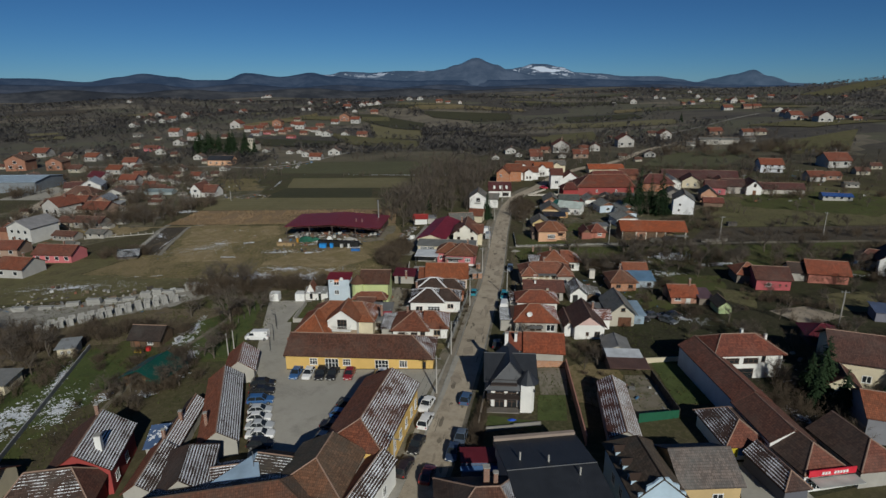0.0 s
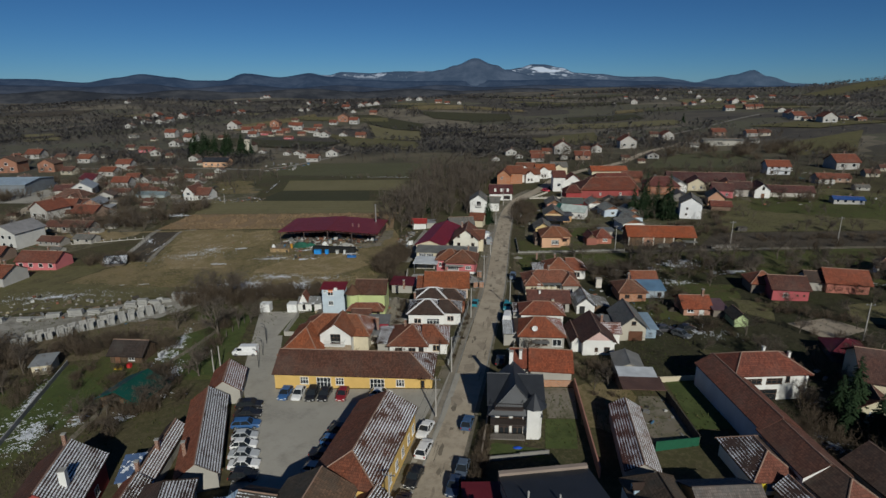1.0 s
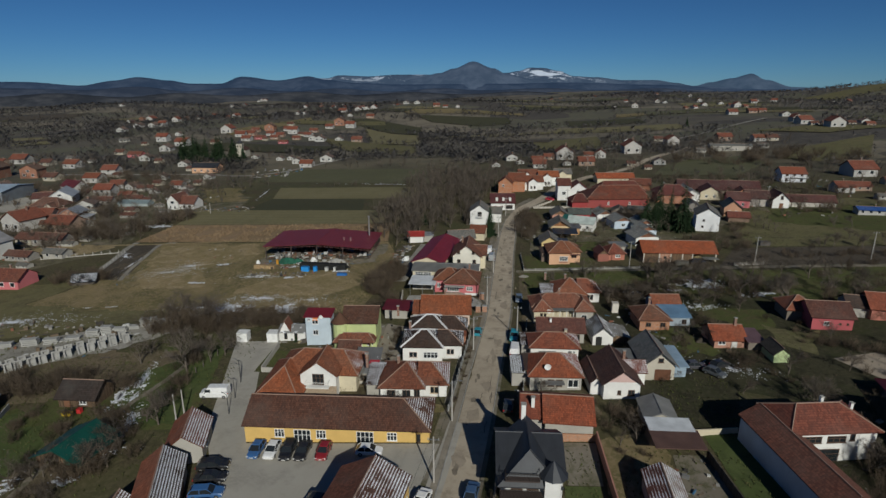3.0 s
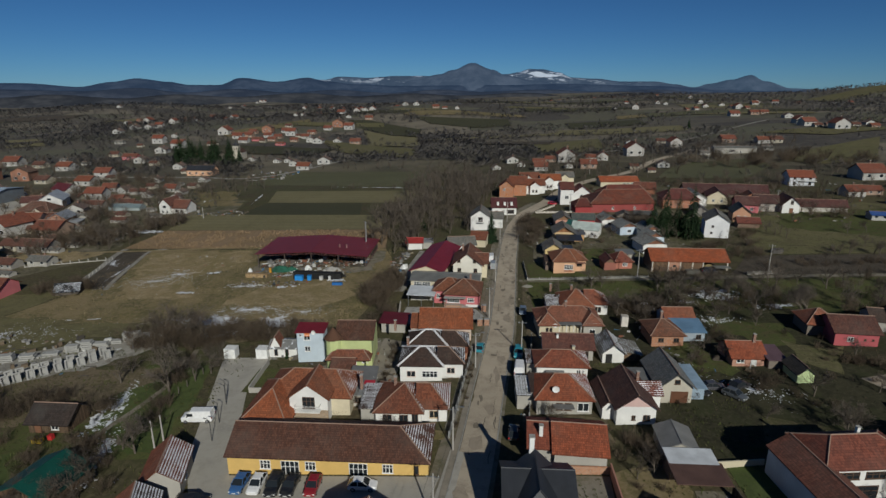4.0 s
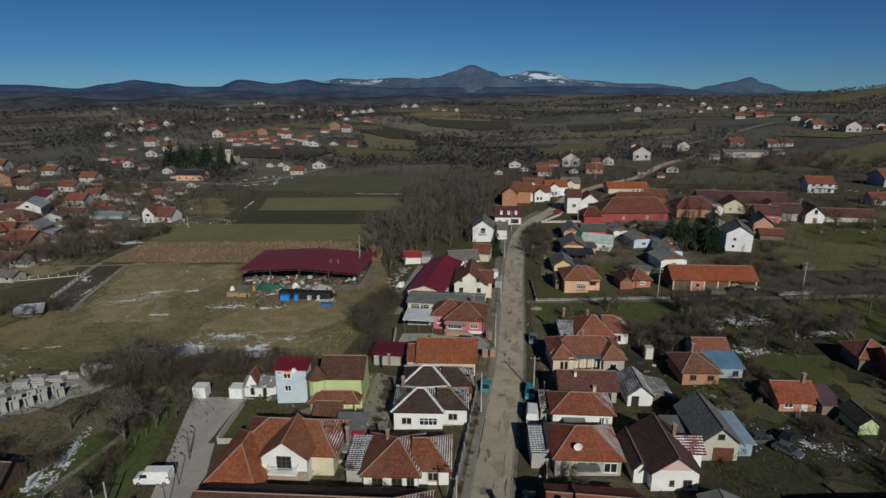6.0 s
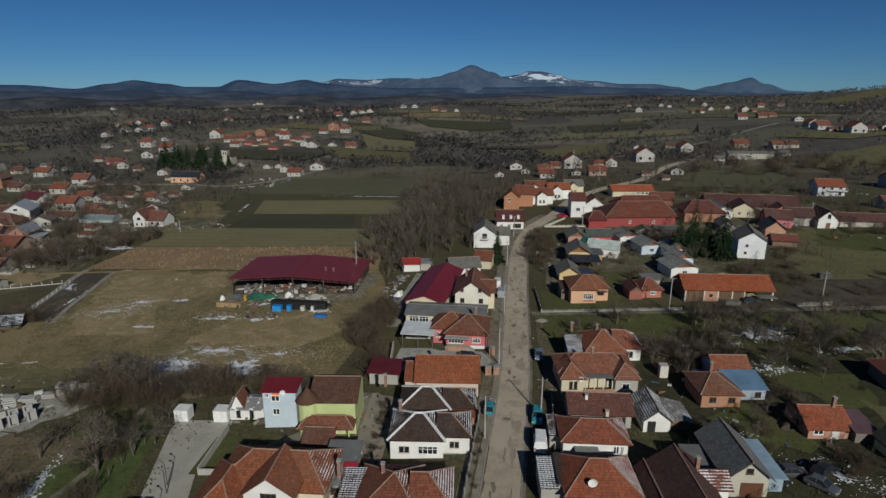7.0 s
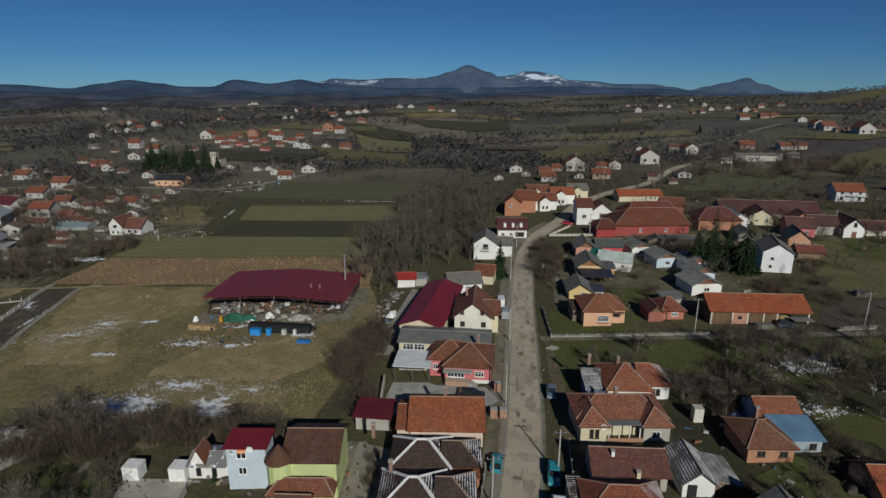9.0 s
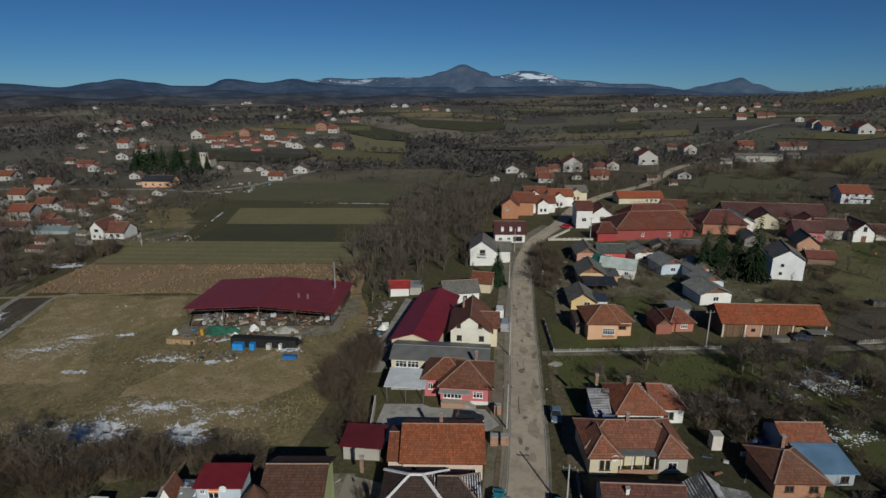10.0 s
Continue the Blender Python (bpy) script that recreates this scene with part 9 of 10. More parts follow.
scatter(BUSHES, 52, 162, 20, 6, 16, 14, 0.5, 1.0)
scatter(TREES, 85, 158, 20, 8, 10, 15, 0.6, 1.0)
scatter(BUSHES, 12, 232, 4, 22, 16, 16, 0.5, 0.9)
scatter(BUSHES, 30, 205, 10, 9, 8, 17, 0.4, 0.7)
scatter(TREES, 50, 101, 4, 12, 5, 18, 0.5, 0.8)
scatter(BUSHES, 46, 80, 5, 9, 12, 19, 0.5, 0.9)
scatter(BUSHES, 18, 101, 5, 4, 6, 20, 0.4, 0.7)
scatter(BUSHES, 28, 122, 8, 8, 10, 240, 0.3, 0.7)
scatter(BUSHES, 55, 130, 22, 14, 26, 241, 0.3, 0.8)
scatter(TREES, 58, 112, 20, 10, 9, 242, 0.4, 0.8)
scatter(BUSHES, 70, 92, 18, 12, 16, 243, 0.5, 1.0)
scatter(TREES, 80, 130, 16, 14, 8, 244, 0.5, 0.8)
scatter(BUSHES, 40, 230, 22, 20, 20, 245, 0.4, 0.9)
scatter(TREES, 48, 236, 30, 18, 12, 246, 0.4, 0.8)
scatter(TREES, 48, 150, 9, 4, 4, 247, 0.5, 0.7)
scatter(BUSHES, -22, 104, 5, 2.5, 7, 22, 0.4, 0.7)
scatter(BUSHES, 60, 118, 14, 8, 8, 23, 0.3, 0.6)
scatter(TREES, 20, 168, 12, 5, 3, 24, 0.4, 0.6)
scatter(TREES, -165, 215, 22, 30, 18, 26, 0.5, 0.9)

scatter(TREES, 6.5, 107, 2.5, 2, 3, 701, 0.3, 0.5)
scatter(BUSHES, 10, 107, 6, 2, 9, 702, 0.2, 0.45)
scatter(BUSHES, -26, 113, 5, 4, 14, 703, 0.2, 0.5)
scatter(TREES, -26, 115, 5, 4, 4, 704, 0.3, 0.5)
scatter(BUSHES, -36, 112.5, 4, 2, 8, 705, 0.2, 0.4)
scatter(BUSHES, -15, 116.5, 5, 1.5, 9, 706, 0.15, 0.35)
scatter(BUSHES, -15, 105, 5, 0.8, 7, 707, 0.15, 0.3)
scatter(BUSHES, 24, 128, 5, 5, 10, 708, 0.2, 0.5)
scatter(TREES, -60, 88, 5, 9, 6, 709, 0.5, 0.8)
scatter(BUSHES, -72, 98, 12, 5, 18, 710, 0.3, 0.7)
scatter(TREES, -98, 90, 12, 14, 12, 711, 0.6, 1.0)
scatter(TREES, -58, 122, 4, 10, 5, 712, 0.5, 0.8)
scatter(BUSHES, -1.6, 76.5, 0.35, 8, 26, 730, 0.35, 0.6, -0.12)
scatter(BUSHES, -60, 93, 6, 9, 26, 731, 0.4, 0.9, 0.2)
scatter(TREES, -58, 96, 2, 4, 3, 732, 0.7, 1.0)
scatter(BUSHES, -28.5, 104.5, 5, 1.0, 14, 733, 0.25, 0.5)
scatter(TREES, -19, 105, 3, 0.8, 4, 734, 0.35, 0.5)
scatter(BUSHES, -37, 123, 6, 1.2, 12, 735, 0.2, 0.45)
scatter(BUSHES, -22, 128, 1.2, 9, 14, 736, 0.2, 0.45)
scatter(TREES, 17, 164, 8, 3, 4, 737, 0.4, 0.7)
scatter(BUSHES, 24, 160, 14, 2.5, 26, 738, 0.3, 0.7)
scatter(TREES, 46, 170, 26, 3.5, 14, 739, 0.6, 1.0)
scatter(TREES, -72, 140, 10, 3, 5, 740, 0.8, 1.3)
scatter(TREES, -60.5, 116.5, 0.6, 0.6, 1, 741, 1.3, 1.4)
scatter(BUSHES, -6.8, 118, 0.6, 14, 16, 713, 0.12, 0.3, -0.08)
scatter(BUSHES, 4.8, 128, 0.6, 16, 14, 714, 0.12, 0.3, -0.06)
scatter(BUSHES, 19, 92, 3, 6, 8, 715, 0.2, 0.4)
scatter(TREES, 18.5, 98, 2, 3, 3, 716, 0.4, 0.55)
scatter(TREES, 36, 130, 10, 6, 5, 717, 0.35, 0.6)
scatter(TREES, -115, 105, 14, 6, 8, 718, 0.5, 0.9)
grove("leafless shrubs in the far gardens by the stream", spots(-96, 90, 14, 16, 60, 641, 0.4, 0.9) + spots(-66, 88, 5, 10, 16, 642, 0.3, 0.6) + spots(-120, 106, 20, 8, 50, 643, 0.6, 1.1), THIN, M_THICKET)

scatter(TREES, 100, 200, 30, 14, 10, 721, 0.4, 0.8)
scatter(TREES, 70, 170, 20, 8, 8, 722, 0.5, 0.9)
scatter(TREES, 120, 240, 30, 20, 8, 723, 0.4, 0.8)
grove("leafless hedge shrubs along the plots", spots(100, 190, 40, 2, 30, 651, 0.3, 0.7, 0.05) + spots(80, 215, 3, 18, 16, 652, 0.3, 0.7, -0.3) + spots(70, 128, 14, 2, 20, 653, 0.3, 0.6, -0.4) + spots(45, 135, 2, 12, 14, 654, 0.3, 0.6), THIN, M_THICKET)

grove("leafless garden shrubs and hedges along the plots", FAR_HEDGE, BUSHES, M_THICKET)
WOOD = [bare_tree(91 + k, 9.0, 0.75, 3) for k in range(3)]
GROVE = spots(-36, 222, 10, 12, 26, 8, 0.8, 1.3)
GROVE += spots(-185, 250, 40, 70, 70, 281, 0.5, 0.9)
GROVE += spots(-280, 480, 120, 60, 60, 282, 0.7, 1.2)
GROVE += spots(-38, 262, 13, 26, 60, 9, 0.8, 1.4)
GROVE += spots(-28, 330, 20, 50, 70, 10, 0.9, 1.5)
GROVE += spots(-12, 300, 12, 40, 40, 101, 0.8, 1.4)
GROVE += spots(-15, 245, 6, 18, 16, 102, 0.7, 1.1)
GROVE += spots(10, 225, 4, 20, 9, 161, 0.5, 0.8)
GROVE += spots(-140, 235, 12, 30, 22, 25, 0.6, 1.1)
GROVE += spots(-210, 300, 60, 70, 50, 28, 0.6, 1.1)
GROVE += spots(-150, 330, 20, 60, 18, 29, 0.6, 1.0)
GROVE += spots(-250, 420, 80, 40, 30, 30, 0.7, 1.2)
GROVE += spots(130, 290, 40, 50, 18, 31, 0.6, 1.0)
GROVE += spots(60, 300, 40, 40, 14, 32, 0.6, 1.0)
GROVE += spots(90, 420, 60, 30, 26, 33, 0.8, 1.3)
GROVE += spots(170, 450, 60, 40, 30, 34, 0.8, 1.3)
GROVE += spots(-80, 300, 2, 22, 0, 35)
GROVE += spots(-75, 408, 60, 6, 22, 36, 0.5, 0.9, -0.1)
GROVE += spots(-72, 330, 48, 2.0, 16, 37, 0.35, 0.6, -0.08)
GROVE += spots(-190, 300, 50, 50, 60, 401, 0.5, 1.0) + spots(-165, 345, 30, 40, 40, 402, 0.5, 1.0) + spots(-330, 420, 90, 60, 80, 403, 0.6, 1.1)
GROVE += spots(-20, 288, 16, 50, 70, 411, 0.8, 1.4) + spots(-8, 335, 20, 40, 60, 412, 0.8, 1.4) + spots(-32, 240, 9, 20, 30, 413, 0.7, 1.2)
GROVE += spots(120, 330, 40, 25, 30, 404, 0.5, 0.9) + spots(200, 330, 50, 40, 50, 405, 0.6, 1.1) + spots(60, 380, 50, 40, 60, 406, 0.7, 1.2) + spots(150, 490, 90, 30, 70, 407, 0.7, 1.2)
GROVE += spots(60, 226, 36, 24, 34, 420, 0.4, 0.8) + spots(88, 272, 40, 22, 44, 421, 0.5, 0.9) + spots(20, 218, 8, 22, 12, 422, 0.4, 0.7) + spots(150, 300, 40, 30, 30, 423, 0.5, 0.9)
GROVE += spots(190, 430, 22, 8, 24, 408, 0.6, 1.0) + spots(90, 285, 20, 14, 16, 409, 0.5, 0.8)
grove("bare brown trees of the valley and hamlets beyond", GROVE, WOOD)
for p, (x, y) in zip(WOOD, ((-30, 208), (-34, 205), (-22, 212))):
    p.matrix_basis = pose(x, y, gz(x, y))

grove("brown leafless thicket along the stream bank", spots(-82, 110, 18, 5, 36, 601, 0.5, 1.0) + spots(-70, 138, 12, 6, 40, 602, 0.7, 1.3) + spots(-52, 141, 14, 3.5, 40, 603, 0.6, 1.1) + spots(-106, 102, 18, 5, 40, 604, 0.7, 1.2) + spots(-61, 118, 2, 16, 14, 605, 0.5, 0.9, 0.22) + spots(-123, 171, 9, 5, 26, 606, 0.6, 1.0), THIN, M_THICKET)
grove("dark shrubs and fruit trees among the village gardens", spots(-185, 235, 34, 44, 90, 631, 0.6, 1.5) + spots(-150, 228, 16, 16, 40, 632, 0.6, 1.5) + spots(-230, 320, 50, 60, 90, 633, 0.8, 1.8) + spots(-140, 250, 10, 12, 16, 634, 0.6, 1.4) + spots(100, 300, 60, 36, 70, 635, 0.6, 1.4) + spots(150, 250, 40, 12, 26, 636, 0.6, 1.3) + spots(170, 400, 60, 30, 60, 637, 1.0, 2.2) + spots(110, 170, 30, 16, 40, 638, 0.5, 1.1) + spots(84, 104, 26, 10, 24, 639, 0.5, 1.2), THIN, M_THICKET)
grove("brown leafless thicket on the bank by the hall", spots(-31, 170, 3.5, 12, 44, 611, 0.6, 1.2, -0.15) + spots(-26, 150, 2.0, 6, 14, 612, 0.5, 0.9), THIN, M_THICKET)
grove("dark leafless garden thickets", spots(66, 96, 24, 12, 60, 621, 0.6, 1.1) + spots(52, 160, 22, 6, 22, 622, 0.4, 0.9) + spots(92, 150, 18, 10, 36, 623, 0.6, 1.1) + spots(30, 152, 8, 6, 16, 624, 0.4, 0.8) + spots(11, 235, 5, 24, 40, 625, 0.5, 1.0) + spots(46, 246, 26, 8, 40, 626, 0.5, 1.0) + spots(70, 205, 10, 10, 22, 627, 0.5, 0.9) + spots(48, 80, 6, 10, 24, 628, 0.5, 1.0), THIN, M_THICKET)

# ---- far woods: one mass of bare crowns ----


def inside(x, y, pts):
    hit = False
    for (xa, ya), (xb, yb) in zip(pts, pts[1:] + pts[:1]):
        if (ya > y) != (yb > y) and x < (xb - xa) * (y - ya) / (yb - ya) + xa:
            hit = not hit
    return hit


def far_woods():
    """Rounded crowns of fine bare twigs over the far land: woods in the hollows, hedges along the field edges."""
    r = random.Random(77)
    near = collections.defaultdict(list)
    for hx, hy in FAR_SPOTS:
        near[(int(hx // 40), int(hy // 40))].append((hx, hy))

    def built(x, y):
        i, j = int(x // 40), int(y // 40)
        return any(abs(x - hx) < 9 and -26 < y - hy < 9 for a in (-1, 0, 1) for b in (-1, 0, 1) for hx, hy in near[(i + a, j + b)])
    trees = []
    for k in range(120000):
        b = r.uniform(-46, 44)
        q = 400 * (5.2 ** r.random())
        a = radians(5.2 - b)
        x, y = -math.sin(a) * q, math.cos(a) * q
        d = noise.noise((x / 190, y / 120, 5.0)) + 0.5 * noise.noise((x / 45, y / 30, 9.0))
        hill = math.exp(-((x - 900) / 330) ** 2 - ((y - 1300) / 300) ** 2)
        left = 0.5 * smooth01(-230, -420, x) * smooth01(520, 640, y)
        valley = 0.5 * math.exp(-((x + 20) / 70) ** 2) * smooth01(640, 560, y)
        if d + r.uniform(-0.25, 0.25) + 0.9 * hill + left + valley < 0.12:
            continue
        if (-165 < x < -30 and y < 440) or (70 < x < 185 and y < 430) or (-60 < x < 130 and y < 345) or (abs(x + 265) < 130 and 560 < y < 760 and r.random() < 0.75) or built(x, y) or any(inside(x, y, p[0]) for p in FAR_FIELDS) or any(inside(x, y, p[0]) for p in FAR_STRIPS):
            continue
        trees.append((x, y, r.uniform(0.6, 1.15) * (0.8 + q / 2600), q))
        if len(trees) >= 12500:
            break
    for pts, mat, label in list(FAR_FIELDS) + FAR_STRIPS:
        for (xa, ya), (xb, yb) in zip(pts, pts[1:] + pts[:1]):
            n = int(math.hypot(xb - xa, yb - ya) / 7)
            for k in range(n):
                if noise.noise((xa + k, ya, 3.3)) > -0.15:
                    t = (k + r.random()) / n
                    x, y = xa + (xb - xa) * t + r.uniform(-2, 2), ya + (yb - ya) * t + r.uniform(-2, 2)
                    if not built(x, y):
                        trees.append((x, y, r.uniform(0.35, 0.8), math.hypot(x, y)))
    for hx, hy in FAR_SPOTS:
        for k in range(4 if hy > 420 else 2):
            x, y = hx + r.uniform(-28, 28), hy + r.uniform(4, 26)
            if not built(x, y):
                trees.append((x, y, r.uniform(0.4, 0.8), math.hypot(x, y)))
    v, f, up = [], [], []
    for x, y, s, q in trees:
        z = gz(x, y)
        w = 0.08 + q / 4600
        top = r.uniform(4.5, 7.5) * s
        wide = r.uniform(2.8, 4.6) * s
        for j in range(11 if q < 1200 else 8):
            t, u = r.uniform(0, 6.283), r.uniform(-0.35, 1.0)
            o = wide * math.sqrt(max(0.05, 1 - u * u)) * r.uniform(0.6, 1.05)
            ex, ey, ez = x + math.cos(t) * o, y + math.sin(t) * o, z + top * (0.56 + 0.44 * u)
            ix, iy, iz = x + math.cos(t) * o * 0.25, y + math.sin(t) * o * 0.25, z + top * max(0.02, 0.3 + 0.36 * u)
            n = len(v)
            v += [(ix - w * s, iy, iz), (ix + w * s, iy, iz), (ex + r.uniform(-0.5, 0.5), ey, ez)]
            if j % 3:
                v[n], v[n + 1], v[n + 2] = (ex - w * 1.6 * s, ey, ez), (ex + w * 1.6 * s, ey, ez - 0.4 * s), (ix, iy, iz)
            way = Vector((math.cos(t) * math.sqrt(max(0.0, 1 - u * u)), math.sin(t) * math.sqrt(max(0.0, 1 - u * u)), u + 0.35)).normalized()[:]
            up += [way] * 3
            face = (Vector(v[n + 1]) - Vector(v[n])).cross(Vector(v[n + 2]) - Vector(v[n]))
            f.append((n, n + 1, n + 2) if face.dot(Vector(way)) > 0 else (n, n + 2, n + 1))
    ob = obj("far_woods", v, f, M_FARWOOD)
    ob.data.normals_split_custom_set_from_vertices(up)
    return tagged(ob, "distant leafless brown woods and hedgerows", "woods", "", "stuff")


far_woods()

# ---- snow left in the shade ----
for i, (x, y, rx, ry, n, rot, s) in enumerate(((-67, 112, 1.6, 14, 260, 0.2, 0.45), (-74, 80, 5, 10, 420, 0.35, 0.4), (-82, 90, 2.0, 12, 200, 0.35, 0.4), (-63, 141.5, 9, 3, 420, 0.1, 0.5), (-74, 150, 16, 5, 340, 0.1, 0.3)) + ((-50, 147, 6, 2.5, 200, 0, 0.4), (-100, 178, 20, 10, 420, 0.3, 0.3), (-48, 155, 14, 6, 260, 0, 0.25)) + ((52, 164, 9, 4, 380, -0.3, 0.5), (34, 160, 8, 3, 160, -0.2, 0.35), (46, 150, 8, 4, 120, 0, 0.4), (-118, 140, 30, 7, 600, 0.2, 0.35), (42, 120, 10, 5, 200, -0.4, 0.35), (-138, 238, 10, 3, 120, 0.1, 0.9), (-66, 297, 40, 1.2, 160, -0.08, 0.9), (-62, 334, 45, 1.2, 130, -0.15, 0.9), (-70, 174, 10, 3, 140, 0, 0.5), (-60, 92, 8, 2, 90, 0, 0.4), (48, 82, 3, 9, 160, 0.5, 0.4)) + ((88, 150, 14, 3, 160, -0.2, 0.5), (-66, 148.8, 6.5, 4.6, 1100, 0.1, 0.36), (-54.3, 148.4, 3.6, 5.0, 800, -0.2, 0.36)) + ((-62, 156.5, 13, 4, 900, 0.05, 0.2), (-96, 184, 10, 10, 420, 0.4, 0.28), (-86, 168.5, 5, 1.0, 160, -0.05, 0.6), (-100, 150, 9, 0.5, 120, 0.12, 0.4), (53.5, 168.5, 6, 2.6, 700, -0.3, 0.42), (43, 161.5, 4, 2.2, 300, -0.2, 0.35), (-122.5, 310, 0.7, 17, 200, 0.17, 0.7), (-64, 183, 9, 1.2, 220, 0.1, 0.5), (-46, 178.5, 3.0, 1.4, 140, 0, 0.6), (-141, 240, 6, 2, 120, 0.1, 0.9), (100, 158, 9, 2, 130, 0.2, 0.5), (-125, 196, 3, 9, 160, 0.5, 0.4), (-116.6, 186, 0.8, 14, 130, 0.15, 0.4), (31, 128, 6, 5, 180, 0.3, 0.3))):
    snow_patch(x, y, rx, ry, int(n * 6.5), 300 + i, rot, max(0.09, s * 0.34))
for i, (x, y, rx, ry, n, size) in enumerate(((-68.7, 149, 6.5, 4.5, 2600, 0.3), (-53, 149, 4.2, 4.6, 2200, 0.3), (51, 166.5, 6.5, 3.2, 2200, 0.3), (-59.2, 173.2, 2.6, 1.0, 500, 0.35), (-86, 186, 3, 1.2, 300, 0.25), (31, 124, 2.4, 4.4, 900, 0.22), (-68, 108, 1.4, 8, 1400, 0.25), (-61, 100, 1.6, 6, 900, 0.25), (-80, 76, 5, 10, 3600, 0.22), (36, 146, 3, 2, 500, 0.25), (63, 158, 6, 2, 900, 0.25), (-65, 108, 0.8, 6, 900, 0.22), (-60.4, 97, 0.8, 6, 900, 0.22), (-74, 112, 1.6, 1.6, 500, 0.22), (-68.6, 84, 1.6, 3, 700, 0.22), (-61.5, 85, 2.4, 2, 800, 0.22))):
    snow_patch(x, y, rx, ry, n, 420 + i, 0.2, size)

# ---- yard clutter ----


def crate(name, label, cat, x, y, w, d, hgt, c, rot=0, mat=None, group=""):
    e = empty(name, x, y, rot, label, cat, group)
    Geo().box(-w / 2, -d / 2, -0.2, w / 2, d / 2, hgt).obj("body", [mat or paint(c, 0.8)], e)
    Geo().box(-w / 2 - 0.03, -d / 2 - 0.03, hgt, w / 2 + 0.03, d / 2 + 0.03, hgt + 0.06).obj("lid", [paint(shade(c, 0.8), 0.8)], e)
    return e


def heap(name, label, cat, x, y, rx, ry, hgt, mat, seed):
    """A low irregular heap."""
    v, f = [], []
    n, rings = 14, 5
    for j in range(rings):
        t = j / (rings - 1)
        for k in range(n):
            a = 6.283 * k / n
            q = (1 - t) * (1 + 0.35 * noise.noise((math.cos(a) * 1.5 + seed, math.sin(a) * 1.5, t)))
            px, py = x + math.cos(a) * rx * q, y + math.sin(a) * ry * q
            v.append((px, py, gz(px, py) - 0.1 + hgt * (1 - (1 - t) ** 2) * (1 + 0.3 * noise.noise((px, py, seed)))))
    for j in range(rings - 1):
        for k in range(n):
            f.append((j * n + k, j * n + (k + 1) % n, (j + 1) * n + (k + 1) % n, (j + 1) * n + k))
    return tagged(obj(name, v, f, mat), label, cat)


M_BLUE, M_NET, M_SACK = paint((0.03, 0.22, 0.6), 0.5, 0, "blue_sheet"), ground_mat("green_netting", ((0.02, 0.09, 0.06), (0.03, 0.12, 0.08), (0.015, 0.05, 0.035), (0.05, 0.13, 0.09)), (0.2, 1, 4), 0.1), paint((0.7, 0.7, 0.68), 0.8, 0, "white_sacks")
M_BLACKNET = ground_mat("black_sheeting", ((0.015, 0.016, 0.016), (0.025, 0.025, 0.025), (0.01, 0.011, 0.01), (0.04, 0.04, 0.038)), (0.2, 1, 4), 0.1)
heap("netting", "pile of green netting under the barn", "netting", -65.5, 186.8, 3.6, 1.3, 2.0, M_NET, 1)
heap("netting", "pile of green netting under the barn", "netting", -62.2, 187.2, 2.2, 1.3, 1.6, M_NET, 2)
heap("sack", "heap of white sacks", "sacks", -74.8, 186.5, 0.9, 0.8, 1.5, M_SACK, 3)
heap("sack", "heap of white sacks", "sacks", -57.5, 188.2, 1.2, 0.8, 1.6, M_SACK, 4)
heap("sack", "white sacks on the ground", "sacks", -60.8, 186.0, 0.8, 0.6, 0.8, M_SACK, 41)
heap("sack", "white sacks beside the track", "sacks", -28.5, 189, 1.2, 1.0, 1.2, M_SACK, 5)
crate("covered_stack", "long stack under black sheeting", "stack", -52.0, 180.3, 14.0, 1.8, 1.9, (0.02, 0.02, 0.02), -2, M_BLACKNET)
heap("covered_mound", "low heap of black sheeting", "heap", -45.6, 181.8, 1.6, 1.0, 1.0, M_BLACKNET, 6)
crate("timber_stack", "long stack of pale sawn timber", "timber", -70.7, 181.7, 6.4, 1.3, 1.1, (0.36, 0.25, 0.13), -3, planks((0.4, 0.28, 0.15)))
heap("scrap_mound", "heap of dark scrap", "scrap", -30.0, 184.0, 1.4, 3.6, 1.2, M_BLACKNET, 8)
heap("scrap_mound", "heap of grey rubble", "rubble", -50, 187.5, 3.5, 1.4, 1.3, M_CONCRETE, 9)
heap("gravel_heap", "small gravel heap on the verge", "gravel", 7.0, 172.5, 1.6, 1.2, 0.6, M_GRAVEL, 11)
crate("tank", "bright blue plastic tank", "tank", -57.0, 178.8, 2.2, 1.2, 1.4, (0.03, 0.25, 0.65))
crate("tank", "bright blue plastic tank", "tank", -54.0, 178.8, 1.0, 1.0, 1.4, (0.03, 0.25, 0.65))
crate("trough", "long blue plastic trough on grass", "trough", -44.8, 174.6, 2.8, 0.9, 0.7, (0.03, 0.14, 0.4))
crate("tank", "dirty white plastic water tank", "tank", -50.6, 178.9, 0.9, 0.9, 1.1, (0.5, 0.5, 0.48))
crate("tank", "white plastic tank beside the sheeting", "tank", -48.2, 178.9, 0.5, 0.9, 1.1, (0.7, 0.7, 0.68))
crate("bin", "red and yellow painted drum", "drum", -68.2, 185.8, 0.6, 0.6, 1.5, (0.5, 0.25, 0.03))
crate("tub", "yellow tub by the hut", "tub", -73.0, 101.2, 1.6, 0.8, 0.5, (0.6, 0.42, 0.02))
crate("tub", "red tub by the hut", "tub", -71.4, 102.0, 0.7, 0.7, 0.8, (0.5, 0.03, 0.03))
for x, y in ((-4.9, 147.2), (-3.4, 147.2), (-4.2, 155.5)):
    crate("roadside_bin", "grey metal-topped roadside cabinet with orange front", "cabinet", x, y, 1.1, 1.0, 1.5, (0.42, 0.42, 0.41), 0, brick((0.4, 0.2, 0.12)), "roadside cabinets")
